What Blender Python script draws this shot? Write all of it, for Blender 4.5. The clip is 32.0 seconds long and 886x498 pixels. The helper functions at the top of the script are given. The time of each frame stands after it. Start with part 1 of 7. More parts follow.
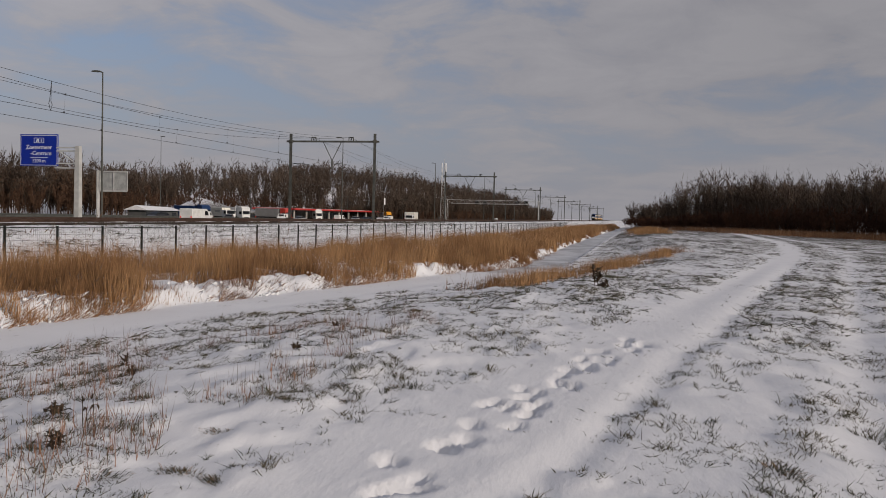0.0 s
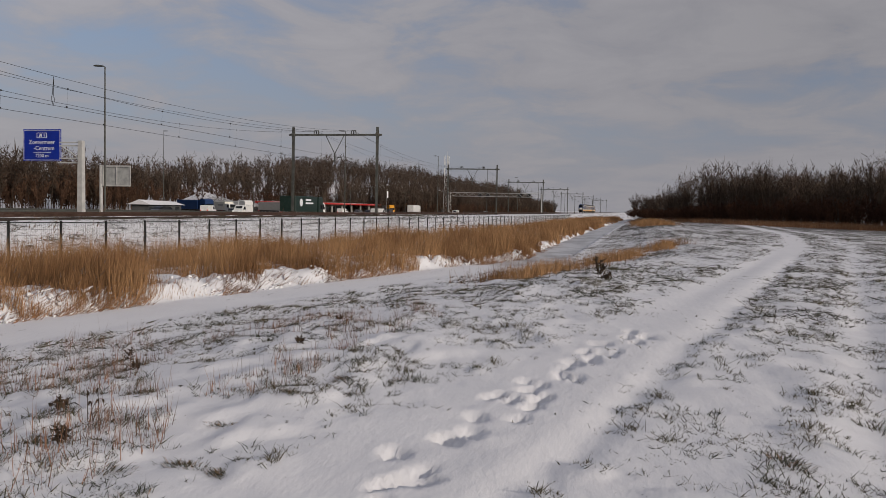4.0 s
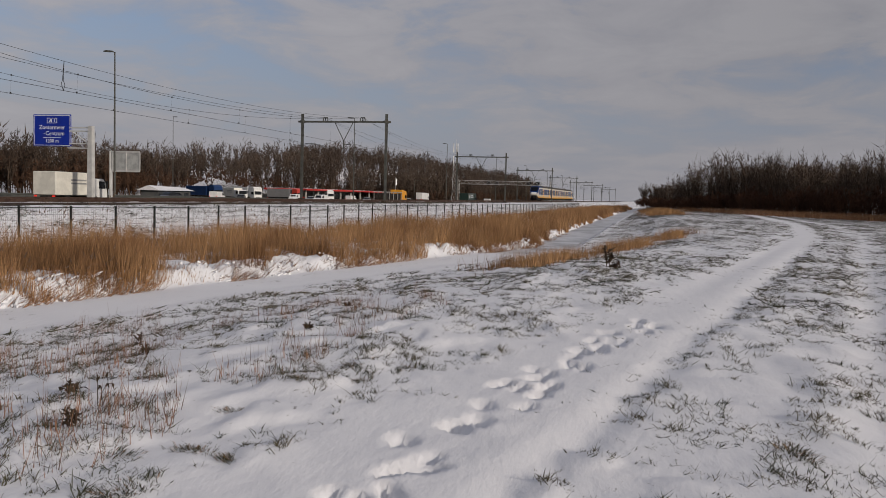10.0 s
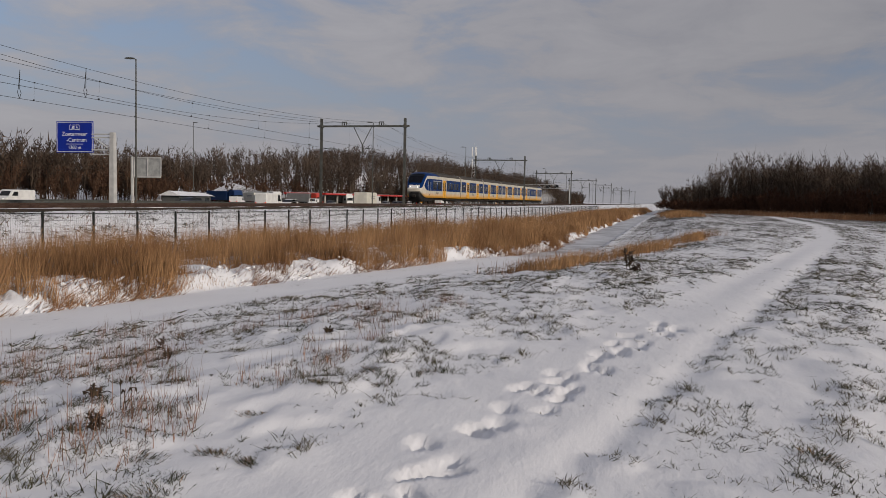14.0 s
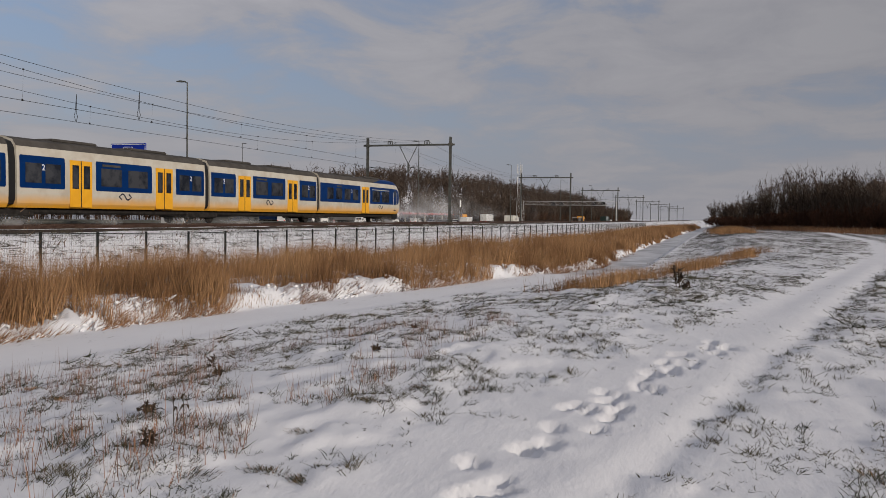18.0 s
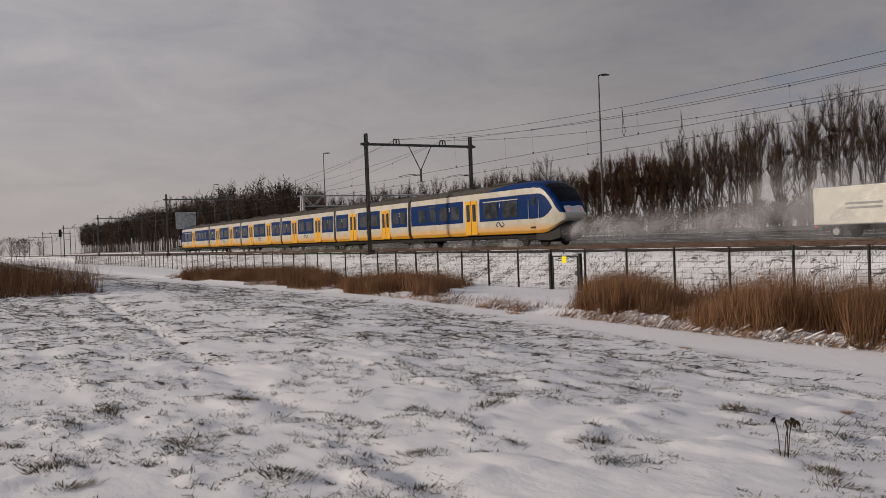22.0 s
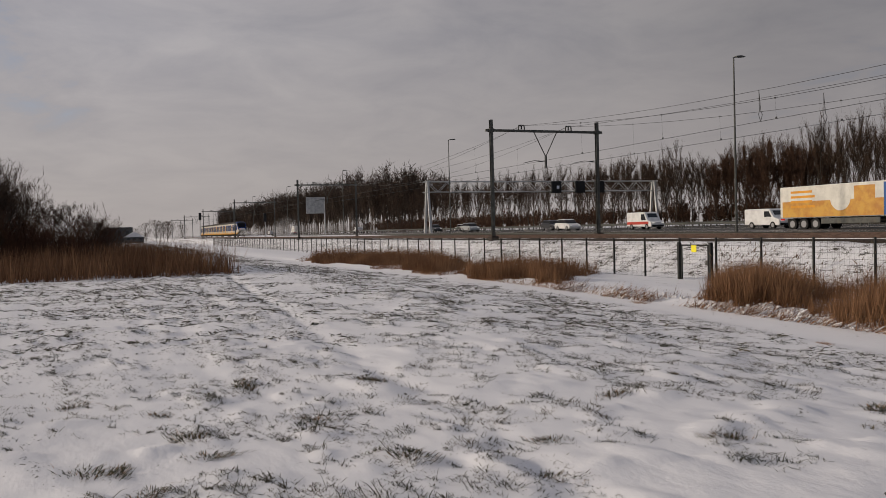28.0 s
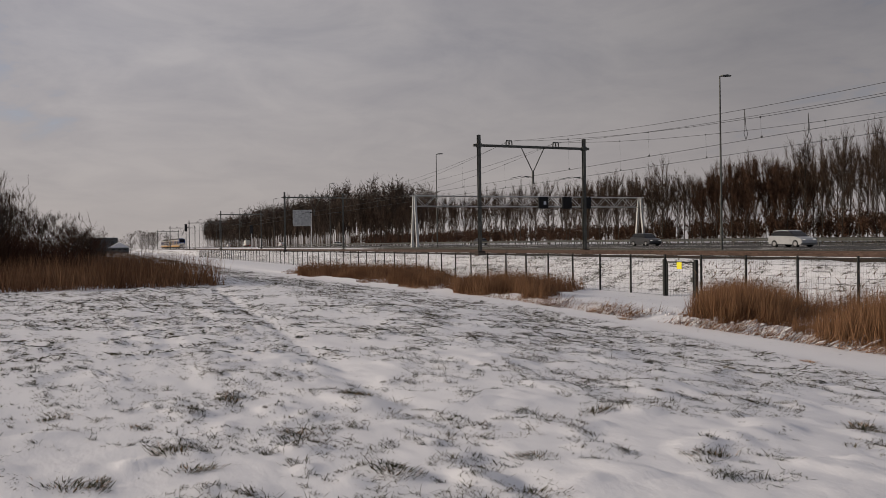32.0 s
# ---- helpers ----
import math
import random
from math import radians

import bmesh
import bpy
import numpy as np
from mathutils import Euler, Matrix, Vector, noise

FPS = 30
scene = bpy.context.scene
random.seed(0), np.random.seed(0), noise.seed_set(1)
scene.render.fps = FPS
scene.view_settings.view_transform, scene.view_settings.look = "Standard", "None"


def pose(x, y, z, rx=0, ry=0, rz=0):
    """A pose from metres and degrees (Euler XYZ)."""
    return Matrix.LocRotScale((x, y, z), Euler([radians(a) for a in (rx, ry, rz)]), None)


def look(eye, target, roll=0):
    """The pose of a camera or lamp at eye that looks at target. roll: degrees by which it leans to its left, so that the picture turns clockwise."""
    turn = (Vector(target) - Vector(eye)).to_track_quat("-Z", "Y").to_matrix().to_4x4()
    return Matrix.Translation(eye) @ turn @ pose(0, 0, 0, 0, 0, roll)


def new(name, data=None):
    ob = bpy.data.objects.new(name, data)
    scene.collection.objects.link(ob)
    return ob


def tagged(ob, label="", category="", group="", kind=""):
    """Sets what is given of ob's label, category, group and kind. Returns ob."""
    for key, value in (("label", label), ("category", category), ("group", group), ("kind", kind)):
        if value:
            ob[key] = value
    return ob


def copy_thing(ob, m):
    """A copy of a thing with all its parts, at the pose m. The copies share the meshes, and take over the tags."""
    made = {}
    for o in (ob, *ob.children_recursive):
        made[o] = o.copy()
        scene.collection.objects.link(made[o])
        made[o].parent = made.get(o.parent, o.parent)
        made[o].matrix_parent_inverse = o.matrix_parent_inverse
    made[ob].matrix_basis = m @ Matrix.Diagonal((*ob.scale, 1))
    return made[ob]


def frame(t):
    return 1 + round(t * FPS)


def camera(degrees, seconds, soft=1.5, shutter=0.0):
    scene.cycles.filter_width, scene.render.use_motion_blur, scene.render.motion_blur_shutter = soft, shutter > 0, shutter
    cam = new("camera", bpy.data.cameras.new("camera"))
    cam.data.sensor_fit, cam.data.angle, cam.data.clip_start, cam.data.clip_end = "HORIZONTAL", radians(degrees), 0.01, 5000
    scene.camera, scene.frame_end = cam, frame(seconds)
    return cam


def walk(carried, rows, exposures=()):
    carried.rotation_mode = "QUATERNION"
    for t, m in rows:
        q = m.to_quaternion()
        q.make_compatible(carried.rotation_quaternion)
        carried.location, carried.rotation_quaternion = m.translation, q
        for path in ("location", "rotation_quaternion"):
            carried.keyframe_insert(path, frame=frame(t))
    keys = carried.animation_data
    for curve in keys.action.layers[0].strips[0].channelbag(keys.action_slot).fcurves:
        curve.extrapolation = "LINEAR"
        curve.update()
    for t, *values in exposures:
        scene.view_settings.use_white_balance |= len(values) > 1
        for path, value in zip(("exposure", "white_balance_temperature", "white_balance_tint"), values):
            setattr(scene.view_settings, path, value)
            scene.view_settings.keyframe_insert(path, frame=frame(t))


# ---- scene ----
cam = camera(55.08, 32.0, soft=0.6)
EYE_Z, ARM = 1.70, 0.294  # the phone swings round on an arm


def held(heading, pitch, roll):
    """The camera's pose for a compass heading (0 along +x, 90 along +y), pitch and roll in degrees."""
    a = radians(heading)
    return pose(ARM * math.cos(a), ARM * math.sin(a), EYE_Z, 0, 0, heading - 90) @ pose(0, 0, 0, 90 + pitch) @ pose(0, 0, 0, 0, 0, roll)


walk(cam, [(t, held(h, p, r)) for t, h, p, r in (
    (0.0, 13.27, -2.24, 1.41),
    (0.5, 13.24, -2.29, 1.38),
    (1.0, 13.23, -2.34, 1.38),
    (1.5, 13.21, -2.43, 1.34),
    (2.0, 13.25, -2.44, 1.34),
    (2.5, 13.31, -2.45, 1.26),
    (3.0, 13.37, -2.52, 1.19),
    (3.5, 13.42, -2.64, 1.12),
    (5.5, 13.52, -2.92, 1.23),
    (6.0, 13.53, -2.98, 1.26),
    (6.5, 13.56, -3.02, 1.34),
    (7.0, 13.57, -3.06, 1.39),
    (7.5, 13.61, -3.07, 1.37),
    (8.0, 13.67, -3.11, 1.38),
    (8.5, 13.73, -3.19, 1.42),
    (9.0, 13.80, -3.33, 1.43),
    (9.5, 13.89, -3.44, 1.49),
    (10.0, 14.01, -3.56, 1.51),
    (10.5, 14.15, -3.68, 1.46),
    (11.0, 14.25, -3.74, 1.48),
    (11.5, 14.41, -3.77, 1.44),
    (12.0, 14.57, -3.71, 1.44),
    (12.5, 14.77, -3.69, 1.35),
    (13.0, 14.97, -3.59, 1.16),
    (13.5, 15.09, -3.47, 1.18),
    (14.0, 15.30, -3.35, 1.15),
    (14.5, 15.57, -3.30, 1.14),
    (16.5, 16.94, -2.85, 0.95),
    (17.0, 17.22, -2.65, 0.85),
    (17.5, 17.60, -2.43, 0.81),
    (18.0, 18.40, -2.19, 0.76),
    (18.5, 21.18, -1.83, 0.60),
    (19.0, 28.25, -1.53, 0.48),
    (19.5, 38.24, -1.25, -0.56),
    (20.0, 56.27, -0.73, -1.50),
    (20.3, 70.89, -0.37, -1.94),
    (20.6, 88.24, 0.15, -2.26),
    (21.0, 112.12, 0.30, -1.77),
    (21.3, 128.01, -0.01, -1.90),
    (21.6, 140.46, -0.27, -2.11),
    (22.0, 150.33, -0.65, -2.12),
    (22.5, 154.63, -1.27, -1.98),
    (23.0, 156.20, -1.70, -1.54),
    (23.5, 157.23, -2.06, -1.11),
    (24.0, 157.91, -2.11, -0.83),
    (24.5, 158.27, -2.16, -0.77),
    (25.0, 158.49, -2.14, -0.79),
    (25.5, 158.53, -2.08, -0.82),
    (27.5, 158.65, -1.48, -1.42),
    (28.0, 158.63, -1.31, -1.46),
    (28.5, 158.52, -1.25, -1.37),
    (29.0, 158.41, -1.20, -1.36),
    (29.5, 158.34, -1.15, -1.31),
    (30.0, 158.25, -1.01, -1.26),
    (30.5, 158.16, -0.79, -1.16),
    (31.0, 157.96, -0.60, -0.95),
    (31.5, 157.88, -0.44, -0.86),
    (32.0, 157.71, -0.37, -0.79),
)], exposures=[(0, -0.06, 6420, 12), (19, -0.01, 6360, 11), (20.2, 0.06, 6420, 12), (21, 0.20, 6600, 12), (22, 0.01, 6680, 12), (24, -0.04, 6700, 12), (32, -0.02, 6700, 12)])

# ---- world, sun ----
SUN_FROM = Vector((-0.45, -0.82, 0.31)).normalized()
world = bpy.data.worlds.new("winter_sky")
scene.world = world
world.use_nodes = True
wt = world.node_tree
wt.nodes.clear()


def wnode(kind, **settings):
    n = wt.nodes.new(kind)
    for key, value in settings.items():
        n.inputs[key].default_value = value
    return n


def wmath(op, a, b=0.0):
    n = wt.nodes.new("ShaderNodeMath")
    n.operation = op
    for i, v in enumerate((a, b)):
        if isinstance(v, (int, float)):
            n.inputs[i].default_value = v
        else:
            wt.links.new(v, n.inputs[i])
    return n.outputs[0]


def wramp(value, stops):
    n = wt.nodes.new("ShaderNodeValToRGB")
    r = n.color_ramp
    while len(r.elements) < len(stops):
        r.elements.new(0.5)
    for e, (p, c) in zip(r.elements, stops):
        e.position, e.color = p, (*c, 1)
    wt.links.new(value, n.inputs[0])
    return n.outputs[0]


def wmix(fac, a, b):
    n = wt.nodes.new("ShaderNodeMix")
    n.data_type = "RGBA"
    for sock, v in ((n.inputs[0], fac), (n.inputs[6], a), (n.inputs[7], b)):
        if isinstance(v, tuple):
            sock.default_value = (*v, 1)
        elif isinstance(v, (int, float)):
            sock.default_value = v
        else:
            wt.links.new(v, sock)
    return n.outputs[2]


sky = wt.nodes.new("ShaderNodeTexSky")
sky.sky_type, sky.sun_disc = "NISHITA", False
sky.sun_elevation = math.asin(SUN_FROM.z)
sky.sun_rotation = math.atan2(SUN_FROM.x, SUN_FROM.y)
sky.air_density, sky.dust_density = 1.0, 2.0
geo = wt.nodes.new("ShaderNodeTexCoord")
sep = wt.nodes.new("ShaderNodeSeparateXYZ")
wt.links.new(geo.outputs["Generated"], sep.inputs[0])
up = wmath("MAXIMUM", sep.outputs[2], 0.0)
flat = wmath("ADD", up, 0.16)
comb = wt.nodes.new("ShaderNodeCombineXYZ")
wt.links.new(wmath("DIVIDE", sep.outputs[0], flat), comb.inputs[0])
wt.links.new(wmath("DIVIDE", sep.outputs[1], flat), comb.inputs[1])


def clouds(scale, detail, rough, warp):
    n = wnode("ShaderNodeTexNoise", Scale=scale, Detail=detail, Roughness=rough, Distortion=warp)
    wt.links.new(comb.outputs[0], n.inputs["Vector"])
    return n.outputs[0]


big = clouds(0.55, 3, 0.5, 0.6)
fine = clouds(2.3, 6, 0.6, 0.4)
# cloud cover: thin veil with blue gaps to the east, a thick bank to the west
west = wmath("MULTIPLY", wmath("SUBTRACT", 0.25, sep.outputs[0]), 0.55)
warm = wmath("MINIMUM", wmath("MAXIMUM", wmath("MULTIPLY", sep.outputs[0], -1.0), 0.0), 1.0)
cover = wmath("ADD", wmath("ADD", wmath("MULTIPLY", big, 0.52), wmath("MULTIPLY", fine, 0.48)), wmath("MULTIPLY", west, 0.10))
mask = wramp(cover, [(0.37, (0.0,) * 3), (0.50, (1.0,) * 3)])
shade = wramp(wmath("ADD", wmath("MULTIPLY", fine, 0.65), wmath("MULTIPLY", big, 0.35)), [(0.36, (3.5, 3.42, 3.68)), (0.64, (4.95, 4.75, 4.8))])
haze = wramp(sep.outputs[2], [(0.0, (1.0,) * 3), (0.22, (0.0,) * 3)])
blue = wmix(0.6, sky.outputs[0], (2.7, 3.5, 5.3))
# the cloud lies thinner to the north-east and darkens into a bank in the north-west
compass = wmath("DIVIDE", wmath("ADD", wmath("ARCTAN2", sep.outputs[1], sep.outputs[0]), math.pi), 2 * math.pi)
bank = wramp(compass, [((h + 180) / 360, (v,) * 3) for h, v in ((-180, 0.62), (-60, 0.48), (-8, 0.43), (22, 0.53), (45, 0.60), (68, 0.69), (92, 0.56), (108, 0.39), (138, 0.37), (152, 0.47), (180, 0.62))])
lit = wt.nodes.new("ShaderNodeVectorMath")
lit.operation = "SCALE"
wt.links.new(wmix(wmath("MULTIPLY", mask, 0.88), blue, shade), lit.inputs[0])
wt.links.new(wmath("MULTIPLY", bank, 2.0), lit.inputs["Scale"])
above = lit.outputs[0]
final = wmix(wmath("MULTIPLY", haze, 0.8), above, wmix(warm, (4.2, 4.1, 4.3), (5.4, 5.0, 4.8)))
bg = wt.nodes.new("ShaderNodeBackground")
bg.inputs[1].default_value = 0.075
wt.links.new(final, bg.inputs[0])
wout = wt.nodes.new("ShaderNodeOutputWorld")
wt.links.new(bg.outputs[0], wout.inputs[0])

sun_data = bpy.data.lights.new("sun", "SUN")
sun_data.energy, sun_data.angle, sun_data.color = 2.7, radians(4), (1.0, 0.89, 0.75)
sun = new("sun", sun_data)
sun.matrix_world = look(SUN_FROM * 100, (0, 0, 0))

# ---- materials ----


def material(name, colour, rough=0.8, metal=0.0, colour2=None, scale=4.0, detail=4.0, bump=0.0, bump_scale=30.0, low=0.4, high=0.6, spec=0.3, coord="Object", wear=None, emit=None, random_tint=0.0, stretch=None):
    """A principled surface: two noise-mixed colours, fine relief, and a second coarser layer of dirt (wear: colour, scale, amount)."""
    m = bpy.data.materials.new(name)
    m.use_nodes = True
    t = m.node_tree
    b = t.nodes["Principled BSDF"]
    b.inputs["Roughness"].default_value = rough
    b.inputs["Metallic"].default_value = metal
    b.inputs["Specular IOR Level"].default_value = spec
    b.inputs["Base Color"].default_value = (*colour, 1)
    tc = t.nodes.new("ShaderNodeTexCoord")
    vec = tc.outputs[coord]
    if stretch:
        mp = t.nodes.new("ShaderNodeMapping")
        mp.inputs["Scale"].default_value = stretch
        t.links.new(vec, mp.inputs[0])
        vec = mp.outputs[0]

    def noise_of(s, d=detail):
        n = t.nodes.new("ShaderNodeTexNoise")
        n.inputs["Scale"].default_value, n.inputs["Detail"].default_value, n.inputs["Roughness"].default_value = s, d, 0.6
        t.links.new(vec, n.inputs["Vector"])
        return n.outputs[0]

    def mixed(fac, a, c):
        n = t.nodes.new("ShaderNodeMix")
        n.data_type = "RGBA"
        t.links.new(fac, n.inputs[0])
        for sock, v in ((n.inputs[6], a), (n.inputs[7], c)):
            if isinstance(v, tuple):
                sock.default_value = (*v, 1)
            else:
                t.links.new(v, sock)
        return n.outputs[2]

    def spread(value, lo, hi, top=1.0):
        n = t.nodes.new("ShaderNodeMapRange")
        n.inputs[1].default_value, n.inputs[2].default_value, n.inputs[4].default_value = lo, hi, top
        t.links.new(value, n.inputs[0])
        return n.outputs[0]

    col = colour
    if colour2:
        col = mixed(spread(noise_of(scale), low, high), colour, colour2)
    if wear:
        col = mixed(spread(noise_of(wear[1], 6), 0.5, 0.72, wear[2]), col, wear[0])
    if random_tint:
        info = t.nodes.new("ShaderNodeNewGeometry")
        hsv = t.nodes.new("ShaderNodeHueSaturation")
        n = spread(info.outputs["Random Per Island"], 0.0, 1.0)
        ma = t.nodes.new("ShaderNodeMapRange")
        ma.inputs[3].default_value, ma.inputs[4].default_value = 1 - random_tint, 1 + random_tint
        t.links.new(n, ma.inputs[0])
        t.links.new(ma.outputs[0], hsv.inputs["Value"])
        if isinstance(col, tuple):
            hsv.inputs["Color"].default_value = (*col, 1)
        else:
            t.links.new(col, hsv.inputs["Color"])
        col = hsv.outputs[0]
    if not isinstance(col, tuple):
        t.links.new(col, b.inputs["Base Color"])
    if bump:
        bn = t.nodes.new("ShaderNodeBump")
        bn.inputs["Strength"].default_value, bn.inputs["Distance"].default_value = bump, 0.02
        t.links.new(noise_of(bump_scale, 5), bn.inputs["Height"])
        t.links.new(bn.outputs[0], b.inputs["Normal"])
    if emit:
        b.inputs["Emission Color"].default_value = (*emit[0], 1)
        b.inputs["Emission Strength"].default_value = emit[1]
    return m


# ---- mesh tools ----


class Shape:
    """Collects vertices and faces for one mesh."""

    def __init__(self):
        self.v, self.f = [], []

    def add(self, verts, faces):
        n = len(self.v)
        self.v += [tuple(p) for p in verts]
        self.f += [tuple(i + n for i in f) for f in faces]
        return self

    def box(self, x0, x1, y0, y1, z0, z1, inset=0.0):
        """A box; inset chamfers its upright edges and top a little."""
        if inset <= 0:
            v = [(x, y, z) for z in (z0, z1) for x, y in ((x0, y0), (x1, y0), (x1, y1), (x0, y1))]
            return self.add(v, [(3, 2, 1, 0), (4, 5, 6, 7), (0, 1, 5, 4), (1, 2, 6, 5), (2, 3, 7, 6), (3, 0, 4, 7)])
        c = inset
        ring = [(x0 + c, y0), (x1 - c, y0), (x1, y0 + c), (x1, y1 - c), (x1 - c, y1), (x0 + c, y1), (x0, y1 - c), (x0, y0 + c)]
        mx, my = (x0 + x1) / 2, (y0 + y1) / 2
        fx, fy = 1 - 2 * c / max(x1 - x0, 1e-6), 1 - 2 * c / max(y1 - y0, 1e-6)
        top = [(mx + (x - mx) * fx, my + (y - my) * fy, z1) for x, y in ring]
        low = [(mx + (x - mx) * fx, my + (y - my) * fy, z0) for x, y in ring]
        v = low + [(x, y, z0 + c) for x, y in ring] + [(x, y, z1 - c) for x, y in ring] + top
        f = [tuple(range(7, -1, -1)), tuple(range(24, 32))]
        for k in range(3):
            f += [(k * 8 + i, k * 8 + (i + 1) % 8, k * 8 + 8 + (i + 1) % 8, k * 8 + 8 + i) for i in range(8)]
        return self.add(v, f)

    def tube(self, a, b, r0, r1=None, n=8, caps=True):
        a, b = Vector(a), Vector(b)
        r1 = r0 if r1 is None else r1
        d = (b - a).normalized()
        u = d.orthogonal().normalized()
        w = d.cross(u)
        ring = [(math.cos(2 * math.pi * i / n), math.sin(2 * math.pi * i / n)) for i in range(n)]
        v = [a + (u * c + w * s) * r0 for c, s in ring] + [b + (u * c + w * s) * r1 for c, s in ring]
        f = [(i, (i + 1) % n, n + (i + 1) % n, n + i) for i in range(n)]
        if caps:
            f += [tuple(range(n - 1, -1, -1)), tuple(range(n, 2 * n))]
        return self.add(v, f)

    def line(self, points, r, n=4):
        """A bent rod through the points."""
        for a, b in zip(points, points[1:]):
            self.tube(a, b, r, r, n, caps=False)
        return self

    def loft(self, rings, closed=True, caps=True):
        """Skins rings of equal length."""
        n = len(rings[0])
        v = [p for r in rings for p in r]
        f = []
        for k in range(len(rings) - 1):
            for i in range(n if closed else n - 1):
                j = (i + 1) % n
                f.append((k * n + i, k * n + j, (k + 1) * n + j, (k + 1) * n + i))
        if caps and closed:
            f += [tuple(range(n - 1, -1, -1)), tuple((len(rings) - 1) * n + i for i in range(n))]
        return self.add(v, f)

    def mesh(self, name, mat, smooth=False):
        me = bpy.data.meshes.new(name)
        me.from_pydata(self.v, [], self.f)
        if smooth:
            me.polygons.foreach_set("use_smooth", [True] * len(me.polygons))
        if mat:
            me.materials.append(mat)
        return me


def mesh_of(name, verts, faces, mat, smooth=False):
    """A mesh from arrays: verts (n, 3), faces (m, 3 or 4)."""
    verts, faces = np.asarray(verts, dtype=np.float32), np.asarray(faces, dtype=np.int32)
    me = bpy.data.meshes.new(name)
    k = faces.shape[1]
    me.vertices.add(len(verts))
    me.vertices.foreach_set("co", verts.ravel())
    me.loops.add(faces.size)
    me.loops.foreach_set("vertex_index", faces.ravel())
    me.polygons.add(len(faces))
    me.polygons.foreach_set("loop_start", np.arange(0, faces.size, k, dtype=np.int32))
    if smooth:
        me.polygons.foreach_set("use_smooth", np.ones(len(faces), dtype=bool))
    me.update(calc_edges=True)
    me.materials.append(mat)
    return me


def part(name, shape, mat, parent, label="", at=None, smooth=False):
    """One mesh object under a thing or a part."""
    me = shape.mesh(name, mat, smooth) if isinstance(shape, Shape) else shape
    ob = new(name, me)
    ob.parent = parent
    if at is not None:
        ob.matrix_basis = at
    return tagged(ob, label) if label else ob


def thing(name, label, category, at=None, group="", kind=""):
    ob = new(name)
    ob.empty_display_size = 0.3
    if at is not None:
        ob.matrix_basis = at
    return tagged(ob, label, category, group, kind)

# ---- the lie of the land ----
RNG = np.random.default_rng(7)
LATTICE = RNG.random((256, 256))


def lumps(x, y, size, octaves=3):
    """Smooth noise, 0 to 1, with features of that size in metres."""
    out, amp, tot = 0.0, 1.0, 0.0
    for k in range(octaves):
        u, v = np.asarray(x) / size * 2 ** k + 37.1 * k, np.asarray(y) / size * 2 ** k + 11.7 * k
        i, j = np.floor(u).astype(int), np.floor(v).astype(int)
        a, b = u - i, v - j
        a, b = a * a * (3 - 2 * a), b * b * (3 - 2 * b)
        g = lambda p, q: LATTICE[(i + p) % 256, (j + q) % 256]
        out = out + amp * ((g(0, 0) * (1 - a) + g(1, 0) * a) * (1 - b) + (g(0, 1) * (1 - a) + g(1, 1) * a) * b)
        tot += amp
        amp *= 0.5
    return out / tot


def step(v, a, b):
    t = np.clip((v - a) / (b - a), 0, 1)
    return t * t * (3 - 2 * t)


RAIL_Z, ROAD_Z, FENCE_GROUND, ICE_Z = 1.06, 1.37, -0.62, -0.74
NEAR_TRACK, FAR_TRACK = 29.0, 33.0


def bank_foot(x):
    """The far shore of the frozen ditch."""
    return np.interp(x, [-400, -59, -31, -13, 0, 17, 42, 110, 400], [12.4, 12.6, 14.4, 14.0, 14.1, 11.3, 5.8, 6.6, 6.9])


def ditch_edge(x):
    """The near shore of the frozen ditch."""
    return bank_foot(x) - np.interp(x, [-400, -60, -22, -10, 0, 17, 42, 400], [0.9, 0.9, 1.0, 2.2, 3.0, 2.2, 2.0, 2.6])


def fence_line(x):
    return np.interp(x, [-400, 0, 40, 80, 130, 400], [22.2, 22.4, 20.4, 18.4, 17.2, 17.0])


def path_line(x):
    return np.interp(x, [-400, -48, -17, -9.6, -5, 0, 6.5, 11, 25, 51, 80, 133, 240, 600], [15, 6.1, 4.3, 3.9, 3.6, 2.6, 1.25, 0.35, -2.6, -8, -11.8, -14, -16, -20])


def road_z(x):
    """The motorway falls gently towards the east."""
    return np.interp(x, [-200, -100, -10, 70, 150, 220, 400], [1.30, 1.15, 0.72, 0.0, -0.4, -0.8, -0.8])


def hill(x, y):
    mound = 5.4 * np.exp(-((x - 219) / 15) ** 2 - ((y - 121) / 9) ** 2) * (0.3 + 1.4 * lumps(x, y, 7, 3))
    return mound + 15.0 * step(x, 170, 420) * step(y, 102, 138) * (1 - step(y, 190, 320)) * (1 - step(x, 900, 1200))


